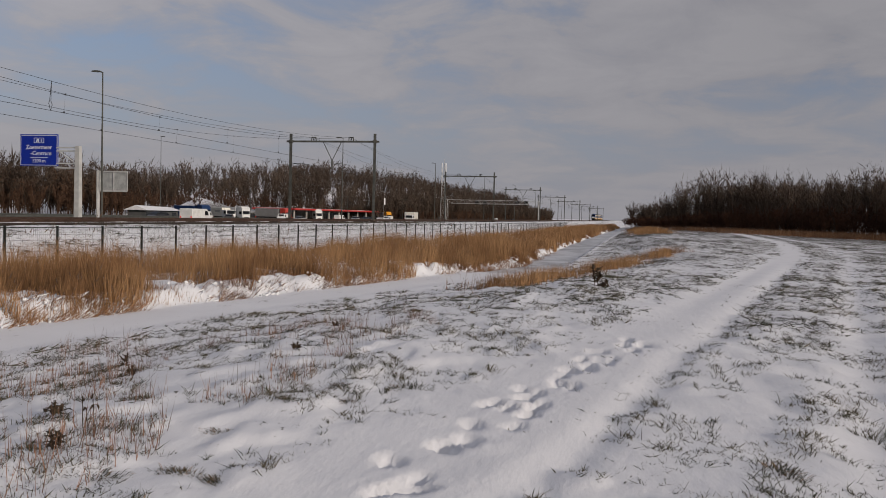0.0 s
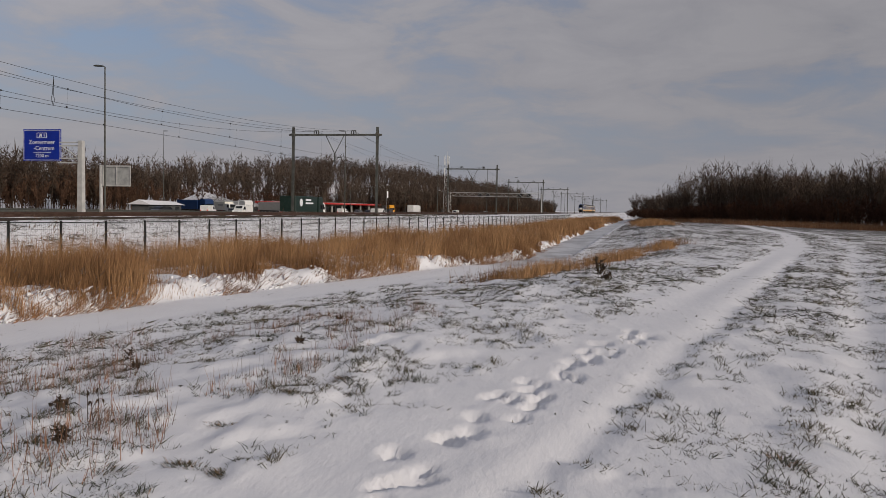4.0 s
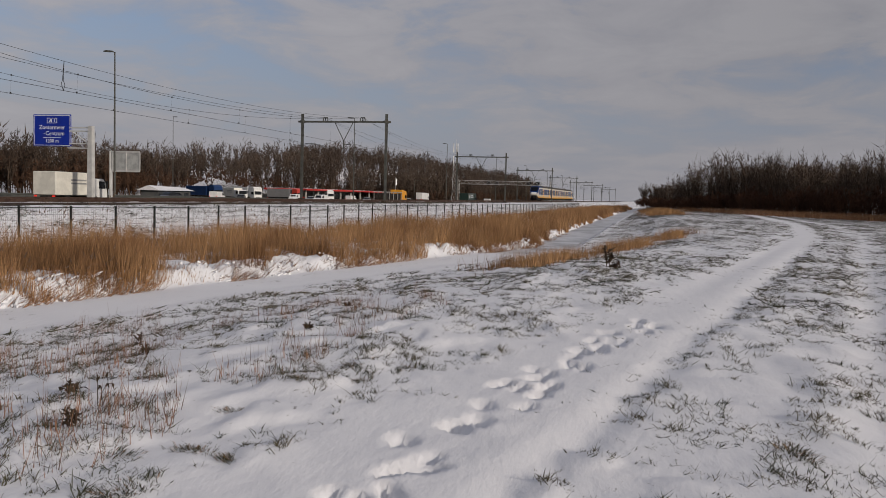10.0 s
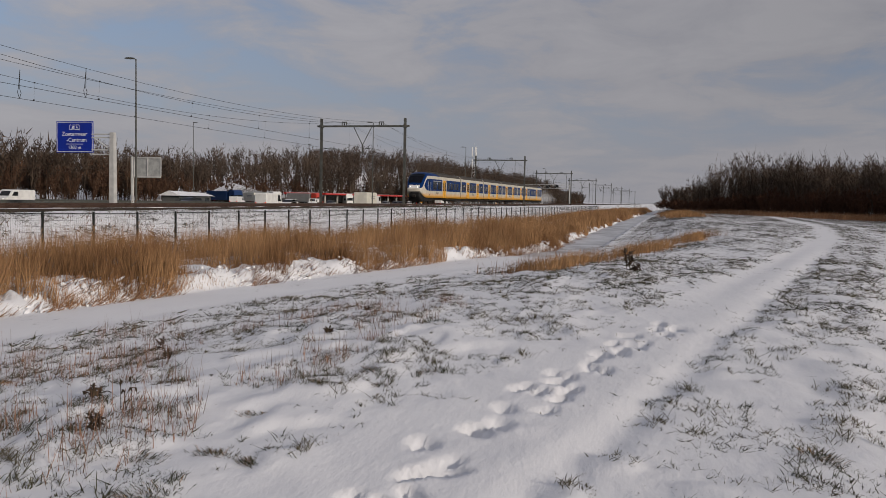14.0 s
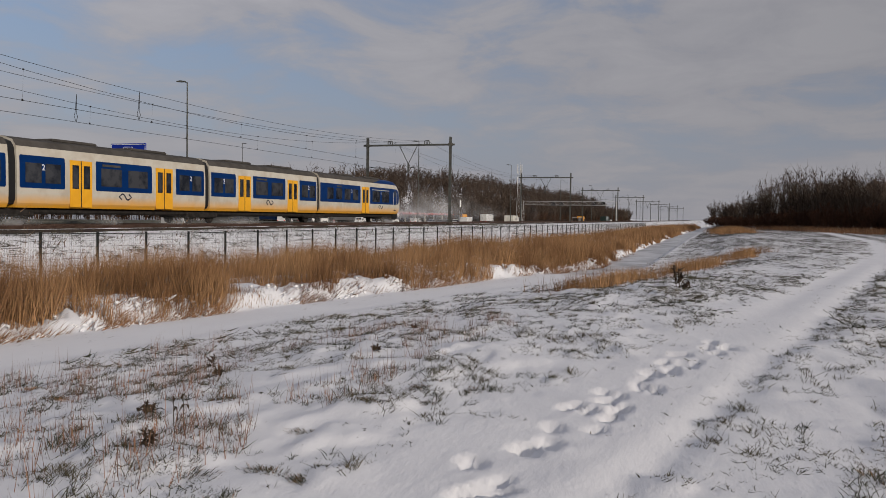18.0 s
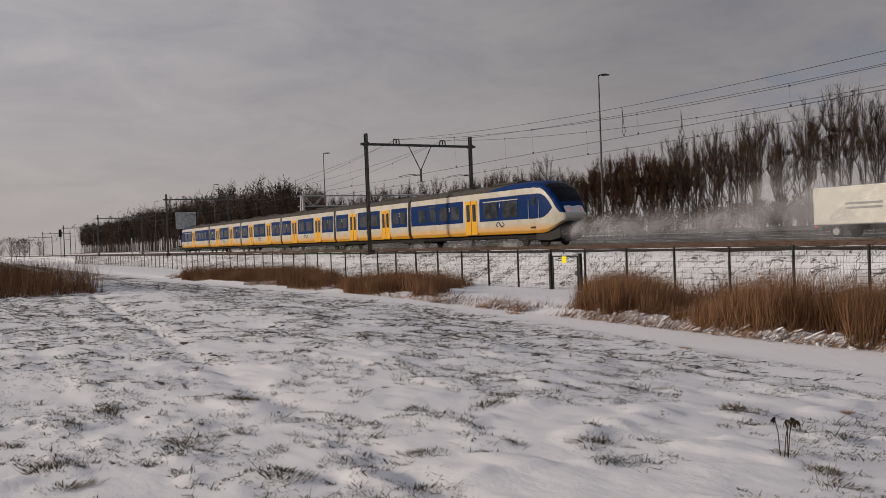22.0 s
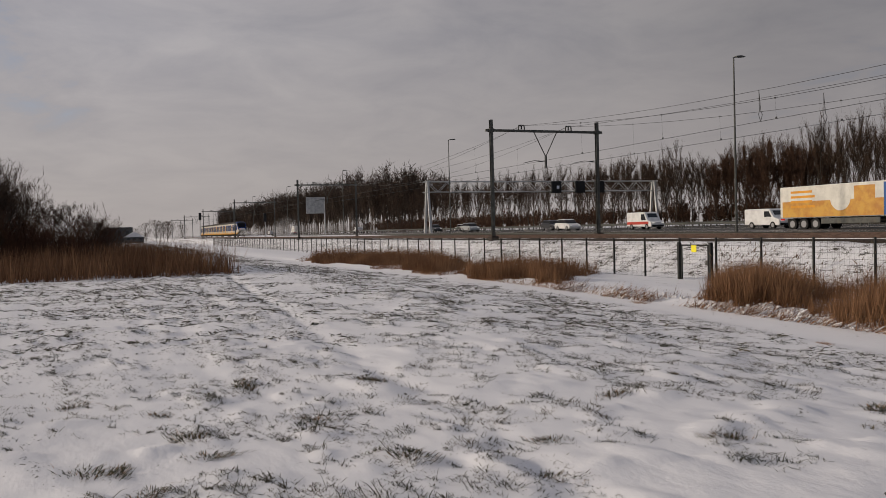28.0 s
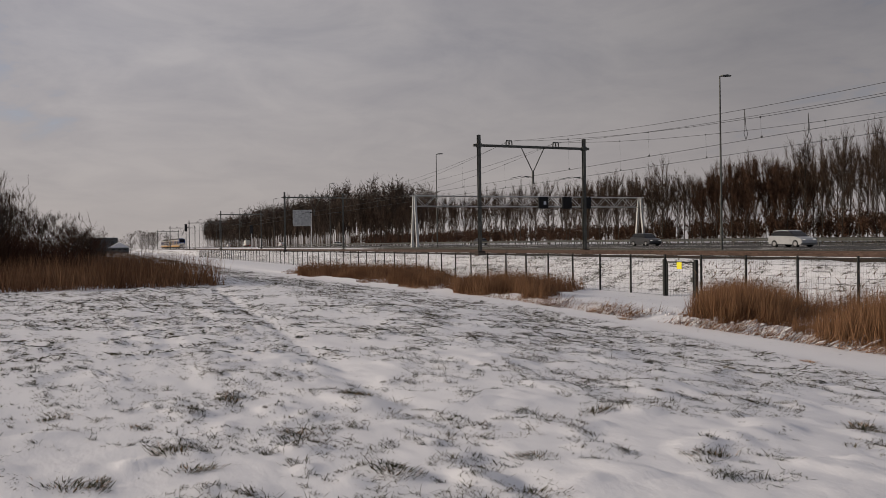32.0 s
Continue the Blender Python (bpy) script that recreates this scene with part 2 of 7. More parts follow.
def prints(x, y):
    """Footprints in the snow along the path: steep-sided dents with broken rims, some trodden twice."""
    out = np.zeros_like(x)
    if x.size < 1000:
        return out
    rng = np.random.default_rng(3)
    for k in range(64):
        fx = 3.4 + k * 0.145 + rng.normal() * 0.12
        fy = float(path_line(fx)) + 0.12 + (0.12 if k % 2 else -0.12) + rng.normal() * 0.10
        if rng.random() < 0.25:
            continue
        near = (np.abs(x - fx) < 0.6) & (np.abs(y - fy) < 0.6)
        dx, dy = x[near] - fx, y[near] - fy
        a = 0.2 + rng.normal() * 0.35
        u, v = dx * math.cos(a) - dy * math.sin(a), dx * math.sin(a) + dy * math.cos(a)
        q = (u / (0.10 + 0.08 * rng.random())) ** 2 + (v / (0.055 + 0.03 * rng.random())) ** 2 + 0.5 * (lumps(x[near], y[near], 0.08, 2) - 0.5)
        deep = 0.055 + 0.055 * rng.random()
        out[near] = np.minimum(out[near], -deep * np.exp(-q ** 4)) + 0.012 * np.exp(-((np.sqrt(np.maximum(q, 0)) - 1.35) / 0.22) ** 2) * (0.4 + 1.2 * lumps(x[near], y[near], 0.09, 2))
    return out


def bare_track(x, p):
    """Where wheels and feet have pressed the snow smooth, 0 to 1, p metres beside the path's line."""
    left = np.interp(x, [12, 34], [0.95, 0.62])
    main = step(p, -0.85, -0.6) * (1 - step(p, left - 0.3, left + 0.2))
    other = np.exp(-((p + 2.95) / 0.36) ** 4) * step(x, 9, 16)
    return np.maximum(main * np.interp(x, [-6, 2], [0.3, 1.0]), 0.85 * other)


def land(x, y):
    x, y = np.asarray(x, float), np.asarray(y, float)
    e, b, f = ditch_edge(x), bank_foot(x), fence_line(x)
    low = np.interp(x, [-400, -60, -18, 0, 400], [0.30, 0.30, 0.45, 0.60, 0.60])
    z = -low * step(y, e - 7, e - 0.3) - (0.06 + 0.16 * step(x, 34, 40)) * step(y, e - 0.3, e + 0.5)
    rise = 0.4 * lumps(x, y, 1.9, 2) + 0.6 * lumps(x * 1.9 + 0.8 * y, y * 1.3, 0.5, 4)
    z = z + step(y, b - 0.10 + 0.6 * lumps(x, y, 0.45, 3), b + 0.75) * np.interp(x, [-60, -22, -8], [0.35, 0.45, 1.0]) * (0.10 + np.interp(x, [8, 16], [0.24, 0.36]) * step(rise, 0.28, 0.72))
    z = z * (1 - step(y, b + 1.5, f - 0.5)) + FENCE_GROUND * step(y, b + 1.5, f - 0.5)
    z = z + (0.80 - FENCE_GROUND + 0.13 * (lumps(x * 0.7, y, 1.3, 3) - 0.5)) * step(y, f + 0.3, 26.7)
    z = z - 0.64 * step(y, 34.5, 39) + (road_z(x) - 0.06 - 0.16) * step(y, 41, 48)
    z = z + hill(x, y)
    # snow relief: drifts in the wind's direction, ruts along the path
    field = (1 - step(y, e - 2, e)) * (1 - step(np.hypot(x, y), 60, 140))
    p = y - path_line(x)
    u, v = x * 0.93 + y * 0.36, -x * 0.36 + y * 0.93
    knob = step(lumps(u * 0.75 + 5, v, 0.42, 2), 0.52, 0.74)
    near = np.interp(np.hypot(x, y), [8, 30], [1.0, 1.7])
    relief = 0.04 * knob + near * (lumps(u * 0.45, v, 1.0, 3) - 0.5) * 0.09 + (lumps(u * 0.7, v, 0.22, 3) - 0.5) * 0.04
    smooth = bare_track(x, p)
    z = z + field * relief * (1 - 0.75 * smooth)
    z = z + prints(x, y)
    z = z - field * 0.05 * (np.exp(-((p + 0.75) / 0.2) ** 2) + np.exp(-((p + 2.85) / 0.3) ** 2) * step(x, 0, 6) + 0.6 * np.exp(-((p - 0.3) / 0.3) ** 2) * step(x, 12, 20))
    return z


def grassiness(x, y):
    """How much of the snow is broken by grass, 0 to 1."""
    e = ditch_edge(x)
    p = y - path_line(x)
    u, v = x * 0.93 + y * 0.36, -x * 0.36 + y * 0.93
    g = 0.55 * lumps(u * 0.4, v, 0.8, 3) + 0.45 * lumps(x, y, 6.0, 2)
    g = 0.30 + 0.70 * step(g, 0.36, 0.66)
    knob = step(lumps(u * 0.75 + 5, v, 0.42, 2), 0.50, 0.66)
    g = np.maximum(g * (0.55 + 0.45 * knob), 0.62 * knob)
    bare = bare_track(x, p)
    strip_between = 0.20 * np.exp(-((p + 1.7) / 0.55) ** 2) * np.interp(x, [-6, 2], [0.3, 1.0])
    g = g * (1 - 0.95 * bare) * (1 - strip_between)
    rut = np.exp(-((p + 0.95) / 0.10) ** 2) + np.exp(-((p + 2.2) / 0.16) ** 2)
    g = np.maximum(g, np.interp(x, [-6, 6, 20], [0.75, 0.8, 1.1]) * rut * step(lumps(x, y, 1.3, 2), 0.25, 0.5))
    g = g + 0.13 * (1 - step(p, -1.5, -0.9)) * step(x, 2, 5)
    r = np.hypot(x, y)
    g = g + (0.5 * step(r, 14, 40) + 0.5 * step(r, 50, 150)) * (1 - bare)
    g = g * (1 - step(y, e - 0.3 - 1.0 * lumps(x, y, 1.5, 2), e + 0.3))
    # dead grass with little snow on the verges of railway and road
    verge = step(y, 35.8, 36.8) * (1 - step(y, 49, 50)) + step(y, 65, 66) * (1 - step(y, 70.5, 71.5)) + step(y, 86, 88) * (1 - step(y, 118, 126))
    slope = step(y, fence_line(x) + 0.2, fence_line(x) + 0.9) * (1 - step(y, 26.6, 27.1))
    g = g + slope * (0.55 + 0.6 * step(lumps(x * 0.6, y, 0.45, 3), 0.45, 0.7))
    litter = 0.5 * step(y, e + 0.5, e + 1.5) * (1 - step(y, fence_line(x) - 0.5, fence_line(x) + 1.5)) * step(lumps(x, y, 1.1, 3), 0.42, 0.62)
    return g + litter + 2.2 * verge * step(x, -175, -120) * (1 - 0.5 * np.exp(-((x - 219) / 19) ** 2 - ((y - 119) / 9) ** 2))


def spaced(limit, fine, growth):
    out, v = [0.0], 0.0
    while v < limit:
        v += max(fine, growth * v) if v < 38 else 0.06 * v
        out.append(v)
    return out


def build_ground():
    xs = spaced(3500, 0.045, 0.0125)
    xs = np.array([-v for v in xs[:0:-1]] + xs)
    yp, ym = spaced(3500, 0.05, 0.0125), spaced(3500, 0.14, 0.04)
    ys = np.array([-v for v in ym[:0:-1]] + yp)
    gx, gy = np.meshgrid(xs, ys, indexing="ij")
    gz = land(gx, gy)
    far = np.hypot(gx, gy)
    gz = gz * (1 - step(far, 1500, 2500))
    nx, ny = len(xs), len(ys)
    idx = np.arange(nx * ny).reshape(nx, ny)
    faces = np.stack([idx[:-1, :-1], idx[1:, :-1], idx[1:, 1:], idx[:-1, 1:]], -1).reshape(-1, 4)
    me = mesh_of("ground", np.stack([gx, gy, gz], -1).reshape(-1, 3), faces, GROUND_MAT, smooth=True)
    a = me.attributes.new("grass", "FLOAT", "POINT")
    # close by the field the blades themselves break the snow, the thin cover takes over farther off
    cover = grassiness(gx, gy) * np.interp(far, [6, 16], [0.45, 1.0])
    a.data.foreach_set("value", cover.astype(np.float32).ravel())
    return tagged(new("ground", me), "snow-covered field with grass showing through the thin snow", "ground", kind="structure")


def ground_material():
    """Wind-packed snow with withered grass where it is thin."""
    m = bpy.data.materials.new("snowy_field")
    m.use_nodes = True
    t = m.node_tree
    b = t.nodes["Principled BSDF"]
    tc = t.nodes.new("ShaderNodeTexCoord")
    at = t.nodes.new("ShaderNodeAttribute")
    at.attribute_name = "grass"

    def nz(scale, detail, stretch=(1, 1, 1)):
        mp = t.nodes.new("ShaderNodeMapping")
        mp.inputs["Scale"].default_value = stretch
        mp.inputs["Rotation"].default_value = (0, 0, -0.37)
        t.links.new(tc.outputs["Object"], mp.inputs[0])
        n = t.nodes.new("ShaderNodeTexNoise")
        n.inputs["Scale"].default_value, n.inputs["Detail"].default_value, n.inputs["Roughness"].default_value = scale, detail, 0.65
        t.links.new(mp.outputs[0], n.inputs["Vector"])
        return n.outputs[0]

    def mth(op, a, c):
        n = t.nodes.new("ShaderNodeMath")
        n.operation = op
        for i, v in enumerate((a, c)):
            if isinstance(v, (int, float)):
                n.inputs[i].default_value = v
            else:
                t.links.new(v, n.inputs[i])
        return n.outputs[0]

    def ramp(v, lo, hi):
        n = t.nodes.new("ShaderNodeMapRange")
        n.inputs[1].default_value, n.inputs[2].default_value = lo, hi
        t.links.new(v, n.inputs[0])
        return n.outputs[0]

    def mix(fac, a, c):
        n = t.nodes.new("ShaderNodeMix")
        n.data_type = "RGBA"
        t.links.new(fac, n.inputs[0])
        for sock, v in ((n.inputs[6], a), (n.inputs[7], c)):
            if isinstance(v, tuple):
                sock.default_value = (*v, 1)
            else:
                t.links.new(v, sock)
        return n.outputs[2]

    streak = nz(7.0, 8, (0.7, 1.2, 1.0))
    speck = nz(24.0, 6, (0.6, 1.4, 1.0))
    drift = nz(2.6, 5, (0.7, 1.3, 1.0))
    both = mth("ADD", mth("ADD", mth("MULTIPLY", streak, 0.42), mth("MULTIPLY", speck, 0.33)), mth("MULTIPLY", drift, 0.25))
    thin = ramp(mth("ADD", both, mth("MULTIPLY", at.outputs["Fac"], 0.125)), 0.622, 0.668)
    soil = mix(nz(1.2, 4), (0.034, 0.031, 0.022), (0.075, 0.060, 0.042))
    snow = mix(nz(0.7, 3), (0.80, 0.80, 0.82), (0.70, 0.70, 0.73))
    t.links.new(mix(thin, snow, soil), b.inputs["Base Color"])
    b.inputs["Roughness"].default_value = 0.75
    b.inputs["Specular IOR Level"].default_value = 0.2
    bn = t.nodes.new("ShaderNodeBump")
    bn.inputs["Strength"].default_value, bn.inputs["Distance"].default_value = 0.35, 0.05
    t.links.new(mth("ADD", nz(5.0, 8, (0.6, 1.2, 1.0)), mth("MULTIPLY", nz(30.0, 3), 0.06)), bn.inputs["Height"])
    t.links.new(bn.outputs[0], b.inputs["Normal"])
    return m


GROUND_MAT = ground_material()
build_ground()

ICE_MAT = material("ditch_ice", (0.30, 0.30, 0.31), 0.35, colour2=(0.62, 0.62, 0.64), scale=0.6, bump=0.15, bump_scale=6)
SNOW_MAT = material("snow", (0.80, 0.80, 0.82), 0.8, colour2=(0.70, 0.70, 0.73), scale=1.5, bump=0.4, bump_scale=8)
BALLAST_MAT = material("ballast", (0.020, 0.014, 0.011), 0.95, colour2=(0.042, 0.030, 0.024), scale=14, bump=0.9, bump_scale=22)
STEEL_MAT = material("rusty_rail", (0.06, 0.035, 0.026), 0.6, metal=0.3, colour2=(0.10, 0.062, 0.048), scale=3)
GALV_MAT = material("galvanised_steel", (0.105, 0.11, 0.10), 0.65, metal=0.2, colour2=(0.07, 0.072, 0.068), scale=2.5, wear=((0.10, 0.08, 0.06), 1.3, 0.5))
PALE_STEEL = material("pale_steel", (0.55, 0.55, 0.54), 0.5, metal=0.1, colour2=(0.45, 0.45, 0.45), scale=1.5)
FENCE_MAT = material("dark_green_coating", (0.008, 0.010, 0.009), 0.6, colour2=(0.014, 0.015, 0.014), scale=4)
WIRE_MAT = material("copper_wire", (0.035, 0.035, 0.035), 0.5, metal=0.3)
ASPHALT = material("road_asphalt", (0.035, 0.033, 0.032), 0.9, colour2=(0.065, 0.062, 0.06), scale=0.4, bump=0.3, bump_scale=60, stretch=(0.05, 1, 1))
WOOD_MAT = material("sleeper_concrete", (0.06, 0.046, 0.037), 0.9, colour2=(0.04, 0.03, 0.025), scale=6)


def strip(name, near, far, z, mat, x0, x1, n, label, category, thick=0.0, crown=None):
    """A long flat structure between two lines."""
    xs = np.linspace(x0, x1, n)
    s = Shape()
    level = z if callable(z) else lambda x: z
    rows = [[(x, near(x), level(x) - thick), (x, near(x), level(x)), (x, far(x), level(x)), (x, far(x), level(x) - thick)] for x in xs]
    s.loft(rows, closed=True)
    return tagged(new(name, s.mesh(name, mat)), label, category, kind="structure")


strip("ice", lambda x: float(ditch_edge(x)) - 0.6, lambda x: float(bank_foot(x)) + 0.5, ICE_Z, ICE_MAT, 36, 330, 120, "frozen ditch with a dusting of snow", "ice", 0.1)
strip("road_near", lambda x: 50.0, lambda x: 65.5, lambda x: float(road_z(x)), ASPHALT, -1200, 1200, 121, "grey motorway carriageway, salted and wet", "road", 0.3)
strip("road_far", lambda x: 71.0, lambda x: 86.5, lambda x: float(road_z(x)), ASPHALT, -1200, 1200, 121, "grey motorway carriageway, salted and wet", "road", 0.3)


def build_track(y, x0=-700, x1=700):
    bed = Shape()
    bed.loft([[(x, y - 2.6, 0.36), (x, y - 1.7, 0.93), (x, y + 1.7, 0.93), (x, y + 2.6, 0.36)] for x in np.linspace(x0, x1, 120)])
    t = thing("railway_track", "railway track on dark snowy ballast", "railway track", kind="structure")
    part("ballast", bed, BALLAST_MAT, t)
    for dy in (-0.75, 0.75):
        r = Shape().box(x0, x1, y + dy - 0.035, y + dy + 0.035, 1.02, RAIL_Z).box(x0, x1, y + dy - 0.07, y + dy + 0.07, 0.91, 0.935).box(x0, x1, y + dy - 0.01, y + dy + 0.01, 0.93, 1.03)
        part("rail", r, STEEL_MAT, t)
    edge = [(x, y - 1.72 + 0.12 * float(lumps(x, y, 2.0, 2)), 0.07 * float(lumps(x, y + 9, 1.2, 3)) - 0.015) for x in np.arange(-110, 140, 0.5)]
    part("snow_strip", Shape().loft([[(x, s, 0.88), (x, s + 0.03, 0.915 + h), (x, s + 0.12, 0.92 + h), (x, s + 0.2, 0.88)] for x, s, h in edge]), SNOW_MAT, t, "thin line of snow beside the rail")
    sl = Shape()
    for k in range(int((140 - -140) / 0.62)):
        x = -140 + k * 0.62
        sl.box(x, x + 0.24, y - 1.25, y + 1.25, 0.80, 0.945)
    tagged(part("sleepers", sl, WOOD_MAT, t), kind="stuff")


build_track(NEAR_TRACK)
build_track(FAR_TRACK)

# ---- overhead line ----
PORTALS = [12.1 + 69.5 * i for i in range(-8, 9)]
P_NEAR, P_FAR, P_TOP, P_BEAM = 26.5, 35.5, 9.7, 8.92


def build_portal():
    t = thing("catenary_portal", "weathered galvanised steel portal carrying the overhead line", "catenary portal", group="catenary portals")
    for y in (P_NEAR, P_FAR):
        s = Shape()
        for dx in (-0.11, 0.11):
            s.box(dx - 0.012, dx + 0.012, y - 0.11, y + 0.11, 0.3, P_TOP)
        s.box(-0.11, 0.11, y - 0.008, y + 0.008, 0.3, P_TOP)
        part("post", s, GALV_MAT, t)
        part("post_foot", Shape().box(-0.3, 0.3, y - 0.3, y + 0.3, 0.2, 1.12, 0.04), WOOD_MAT, t, "concrete footing")
        part("collar", Shape().box(-0.17, 0.17, y - 0.2, y + 0.2, P_BEAM - 0.14, P_BEAM + 0.14, 0.02), GALV_MAT, t)
    part("beam", Shape().box(-0.09, 0.09, P_NEAR - 0.45, P_FAR + 0.45, P_BEAM - 0.09, P_BEAM + 0.09, 0.01), GALV_MAT, t)
    for y in (29.0, 33.0):
        s = Shape().line([(0, y - 0.25, P_BEAM + 0.09), (0, y - 0.22, P_BEAM + 0.42), (0, y + 0.22, P_BEAM + 0.42), (0, y + 0.25, P_BEAM + 0.09)], 0.05, 6)
        part("wire_saddle", s, GALV_MAT, t)
        part("insulator", Shape().tube((0, y, P_BEAM + 0.12), (0, y, P_BEAM + 0.36), 0.07, 0.05), FENCE_MAT, t)
    m = 31.0
    part("drop_bracket", Shape().line([(0, m - 0.95, P_BEAM - 0.1), (0, m - 0.02, 7.05), (0, m, 6.2)], 0.04, 6).line([(0, m + 0.95, P_BEAM - 0.1), (0, m + 0.02, 7.05)], 0.04, 6).box(-0.06, 0.06, m - 0.07, m + 0.07, 6.15, 7.1), GALV_MAT, t)
    for y0, y1 in ((m, NEAR_TRACK + 0.1), (P_FAR, FAR_TRACK + 0.3)):
        s = Shape().line([(0, y0, 6.62), (0, (y0 + y1) / 2, 6.72), (0, y1, 6.52)], 0.022, 5)
        part("steady_arm", s, GALV_MAT, t)
        d = 0.35 if y1 > y0 else -0.35
        part("insulator", Shape().tube((0, y0 + d, 6.65), (0, y0 + d * 1.9, 6.68), 0.05), FENCE_MAT, t)
    return t


portal = build_portal()
portal.matrix_basis = pose(PORTALS[0], 0, 0)
for px in PORTALS[1:]:
    copy_thing(portal, pose(px, 0, 0))


def cord(points, r):
    """One unbroken wire through the points."""
    return Shape().loft([[(x, y - r, z), (x, y, z + r), (x, y + r, z), (x, y, z - r)] for x, y, z in points])


def build_wires():
    top = P_BEAM + 0.40
    for y, sag_top in ((NEAR_TRACK, 1.5), (FAR_TRACK, 1.15)):
        w = thing("overhead_wire", "thin dark overhead wires above the track", "overhead wire", group="overhead wires")
        part("contact_wire", cord([(x, y + (0.2 if k % 2 else -0.2), 6.45) for k, x in enumerate(PORTALS)], 0.011), WIRE_MAT, w)
        hang = {"catenary_wire": [], "feeder_wire": []}
        for a, b in zip(PORTALS, PORTALS[1:]):
            for k in range(16):
                u = k / 16
                x, bow = a + (b - a) * u, 4 * u * (1 - u)
                hang["catenary_wire"].append((x, y - 0.06, top - 2.05 * bow))
                hang["feeder_wire"].append((x, y + 0.1, top - sag_top * bow))
        for name, pts in hang.items():
            part(name, cord(pts, 0.010), WIRE_MAT, w)
        thin, clips = Shape(), Shape()
        for i, (a, b) in enumerate(zip(PORTALS, PORTALS[1:])):
            for k in range(1, 8):
                u = k / 8
                x = a + (b - a) * u
                z = top - 2.05 * 4 * u * (1 - u)
                thin.tube((x, y, 6.45), (x, y - 0.06, z), 0.0035, n=3)
                clips.box(x - 0.03, x + 0.03, y - 0.03, y + 0.03, 6.44, 6.53)
                clips.box(x - 0.03, x + 0.03, y - 0.09, y - 0.03, z - 0.03, z + 0.04)
            # a slack jumper cable ties the wires together once a span
            x = a + (b - a) * 0.36
            z = top - 2.05 * 4 * 0.36 * 0.64
            clips.line([(x, y - 0.06, z + 0.5), (x + 0.04, y, (z + 6.45) / 2), (x + 0.14, y, 6.75), (x + 0.02, y, 6.45)], 0.013, 4)
            clips.line([(x, y - 0.06, z + 0.5), (x - 0.05, y, (z + 6.45) / 2), (x - 0.12, y, 6.8), (x + 0.02, y, 6.45)], 0.013, 4)
        part("droppers", thin, WIRE_MAT, w)
        part("wire_clips", clips, WIRE_MAT, w)


build_wires()

# ---- fence along the railway ----
FENCE_X0, FENCE_N, PANEL = -29.6, 110, 2.5
FENCE_H = 1.75


def build_fence():
    f = thing("fence", "dark green welded wire mesh fence on steel posts", "fence")
    post = Shape().box(-0.035, 0.035, -0.035, 0.035, -0.1, FENCE_H + 0.03, 0.008).mesh("post", FENCE_MAT)
    wires = Shape()
    for k in range(9):
        z = 0.06 + k * 0.2
        wires.tube((0, 0, z), (PANEL, 0, z), 0.005, n=3, caps=False)
    for k in range(1, 26):
        wires.tube((k * 0.1, 0, 0.03), (k * 0.1, 0, FENCE_H - 0.05), 0.0025, n=3, caps=False)
    wires.tube((0, 0, FENCE_H - 0.04), (PANEL, 0, FENCE_H - 0.04), 0.020, n=4, caps=False)
    panel = wires.mesh("mesh_panel", FENCE_MAT)

    def top(x):
        return float(np.interp(x, [-60, 10, 30, 400], [1.06, 1.12, 0.93, 0.85])) - FENCE_H

    def run(xs):
        pts = [Vector((x, float(fence_line(x)), top(x))) for x in xs]
        for a in pts:
            part("post", post, None, f, at=Matrix.Translation(a))
        for a, b in zip(pts, pts[1:]):
            d = b - a
            part("mesh_panel", panel, None, f, at=Matrix.Translation(a) @ pose(0, 0, 0, 0, -math.degrees(math.asin(d.z / d.length)), math.degrees(math.atan2(d.y, d.x))))

    run([-27.6 + PANEL * k for k in range(90)])
    run([-29.9 - PANEL * k for k in range(70)])
    g = thing("fence_gate", "dark green steel mesh gate with a small yellow sign", "gate", at=pose(-28.75, 22.25, 0))
    for x in (-1.0, 1.0):
        part("gate_post", Shape().box(x - 0.07, x + 0.07, -0.07, 0.07, -0.95, 0.92, 0.015), FENCE_MAT, g)
    leaf = Shape()
    for z in (-0.72, 0.80):
        leaf.box(-0.86, 0.86, -0.025, 0.025, z - 0.03, z + 0.03)
    for x in (-0.84, 0.84):
        leaf.box(x - 0.025, x + 0.025, -0.025, 0.025, -0.75, 0.83)
    part("gate_frame", leaf, FENCE_MAT, g)
    mesh = Shape()
    for k in range(1, 8):
        mesh.tube((-0.84, 0, -0.72 + k * 0.19), (0.84, 0, -0.72 + k * 0.19), 0.004, n=3)
    for k in range(1, 17):
        mesh.tube((-0.84 + k * 0.1, 0, -0.7), (-0.84 + k * 0.1, 0, 0.8), 0.0025, n=3)
    part("mesh_infill", mesh, FENCE_MAT, g)
    part("lock", Shape().box(0.72, 0.86, -0.06, 0.03, 0.0, 0.2, 0.01), GALV_MAT, g)
    part("warning_plate", Shape().box(-0.16, 0.16, -0.045, -0.03, 0.52, 0.80, 0.004), YELLOW_MAT, g, "small yellow warning plate")


YELLOW_MAT = material("yellow_paint", (0.85, 0.75, 0.03), 0.5)
build_fence()

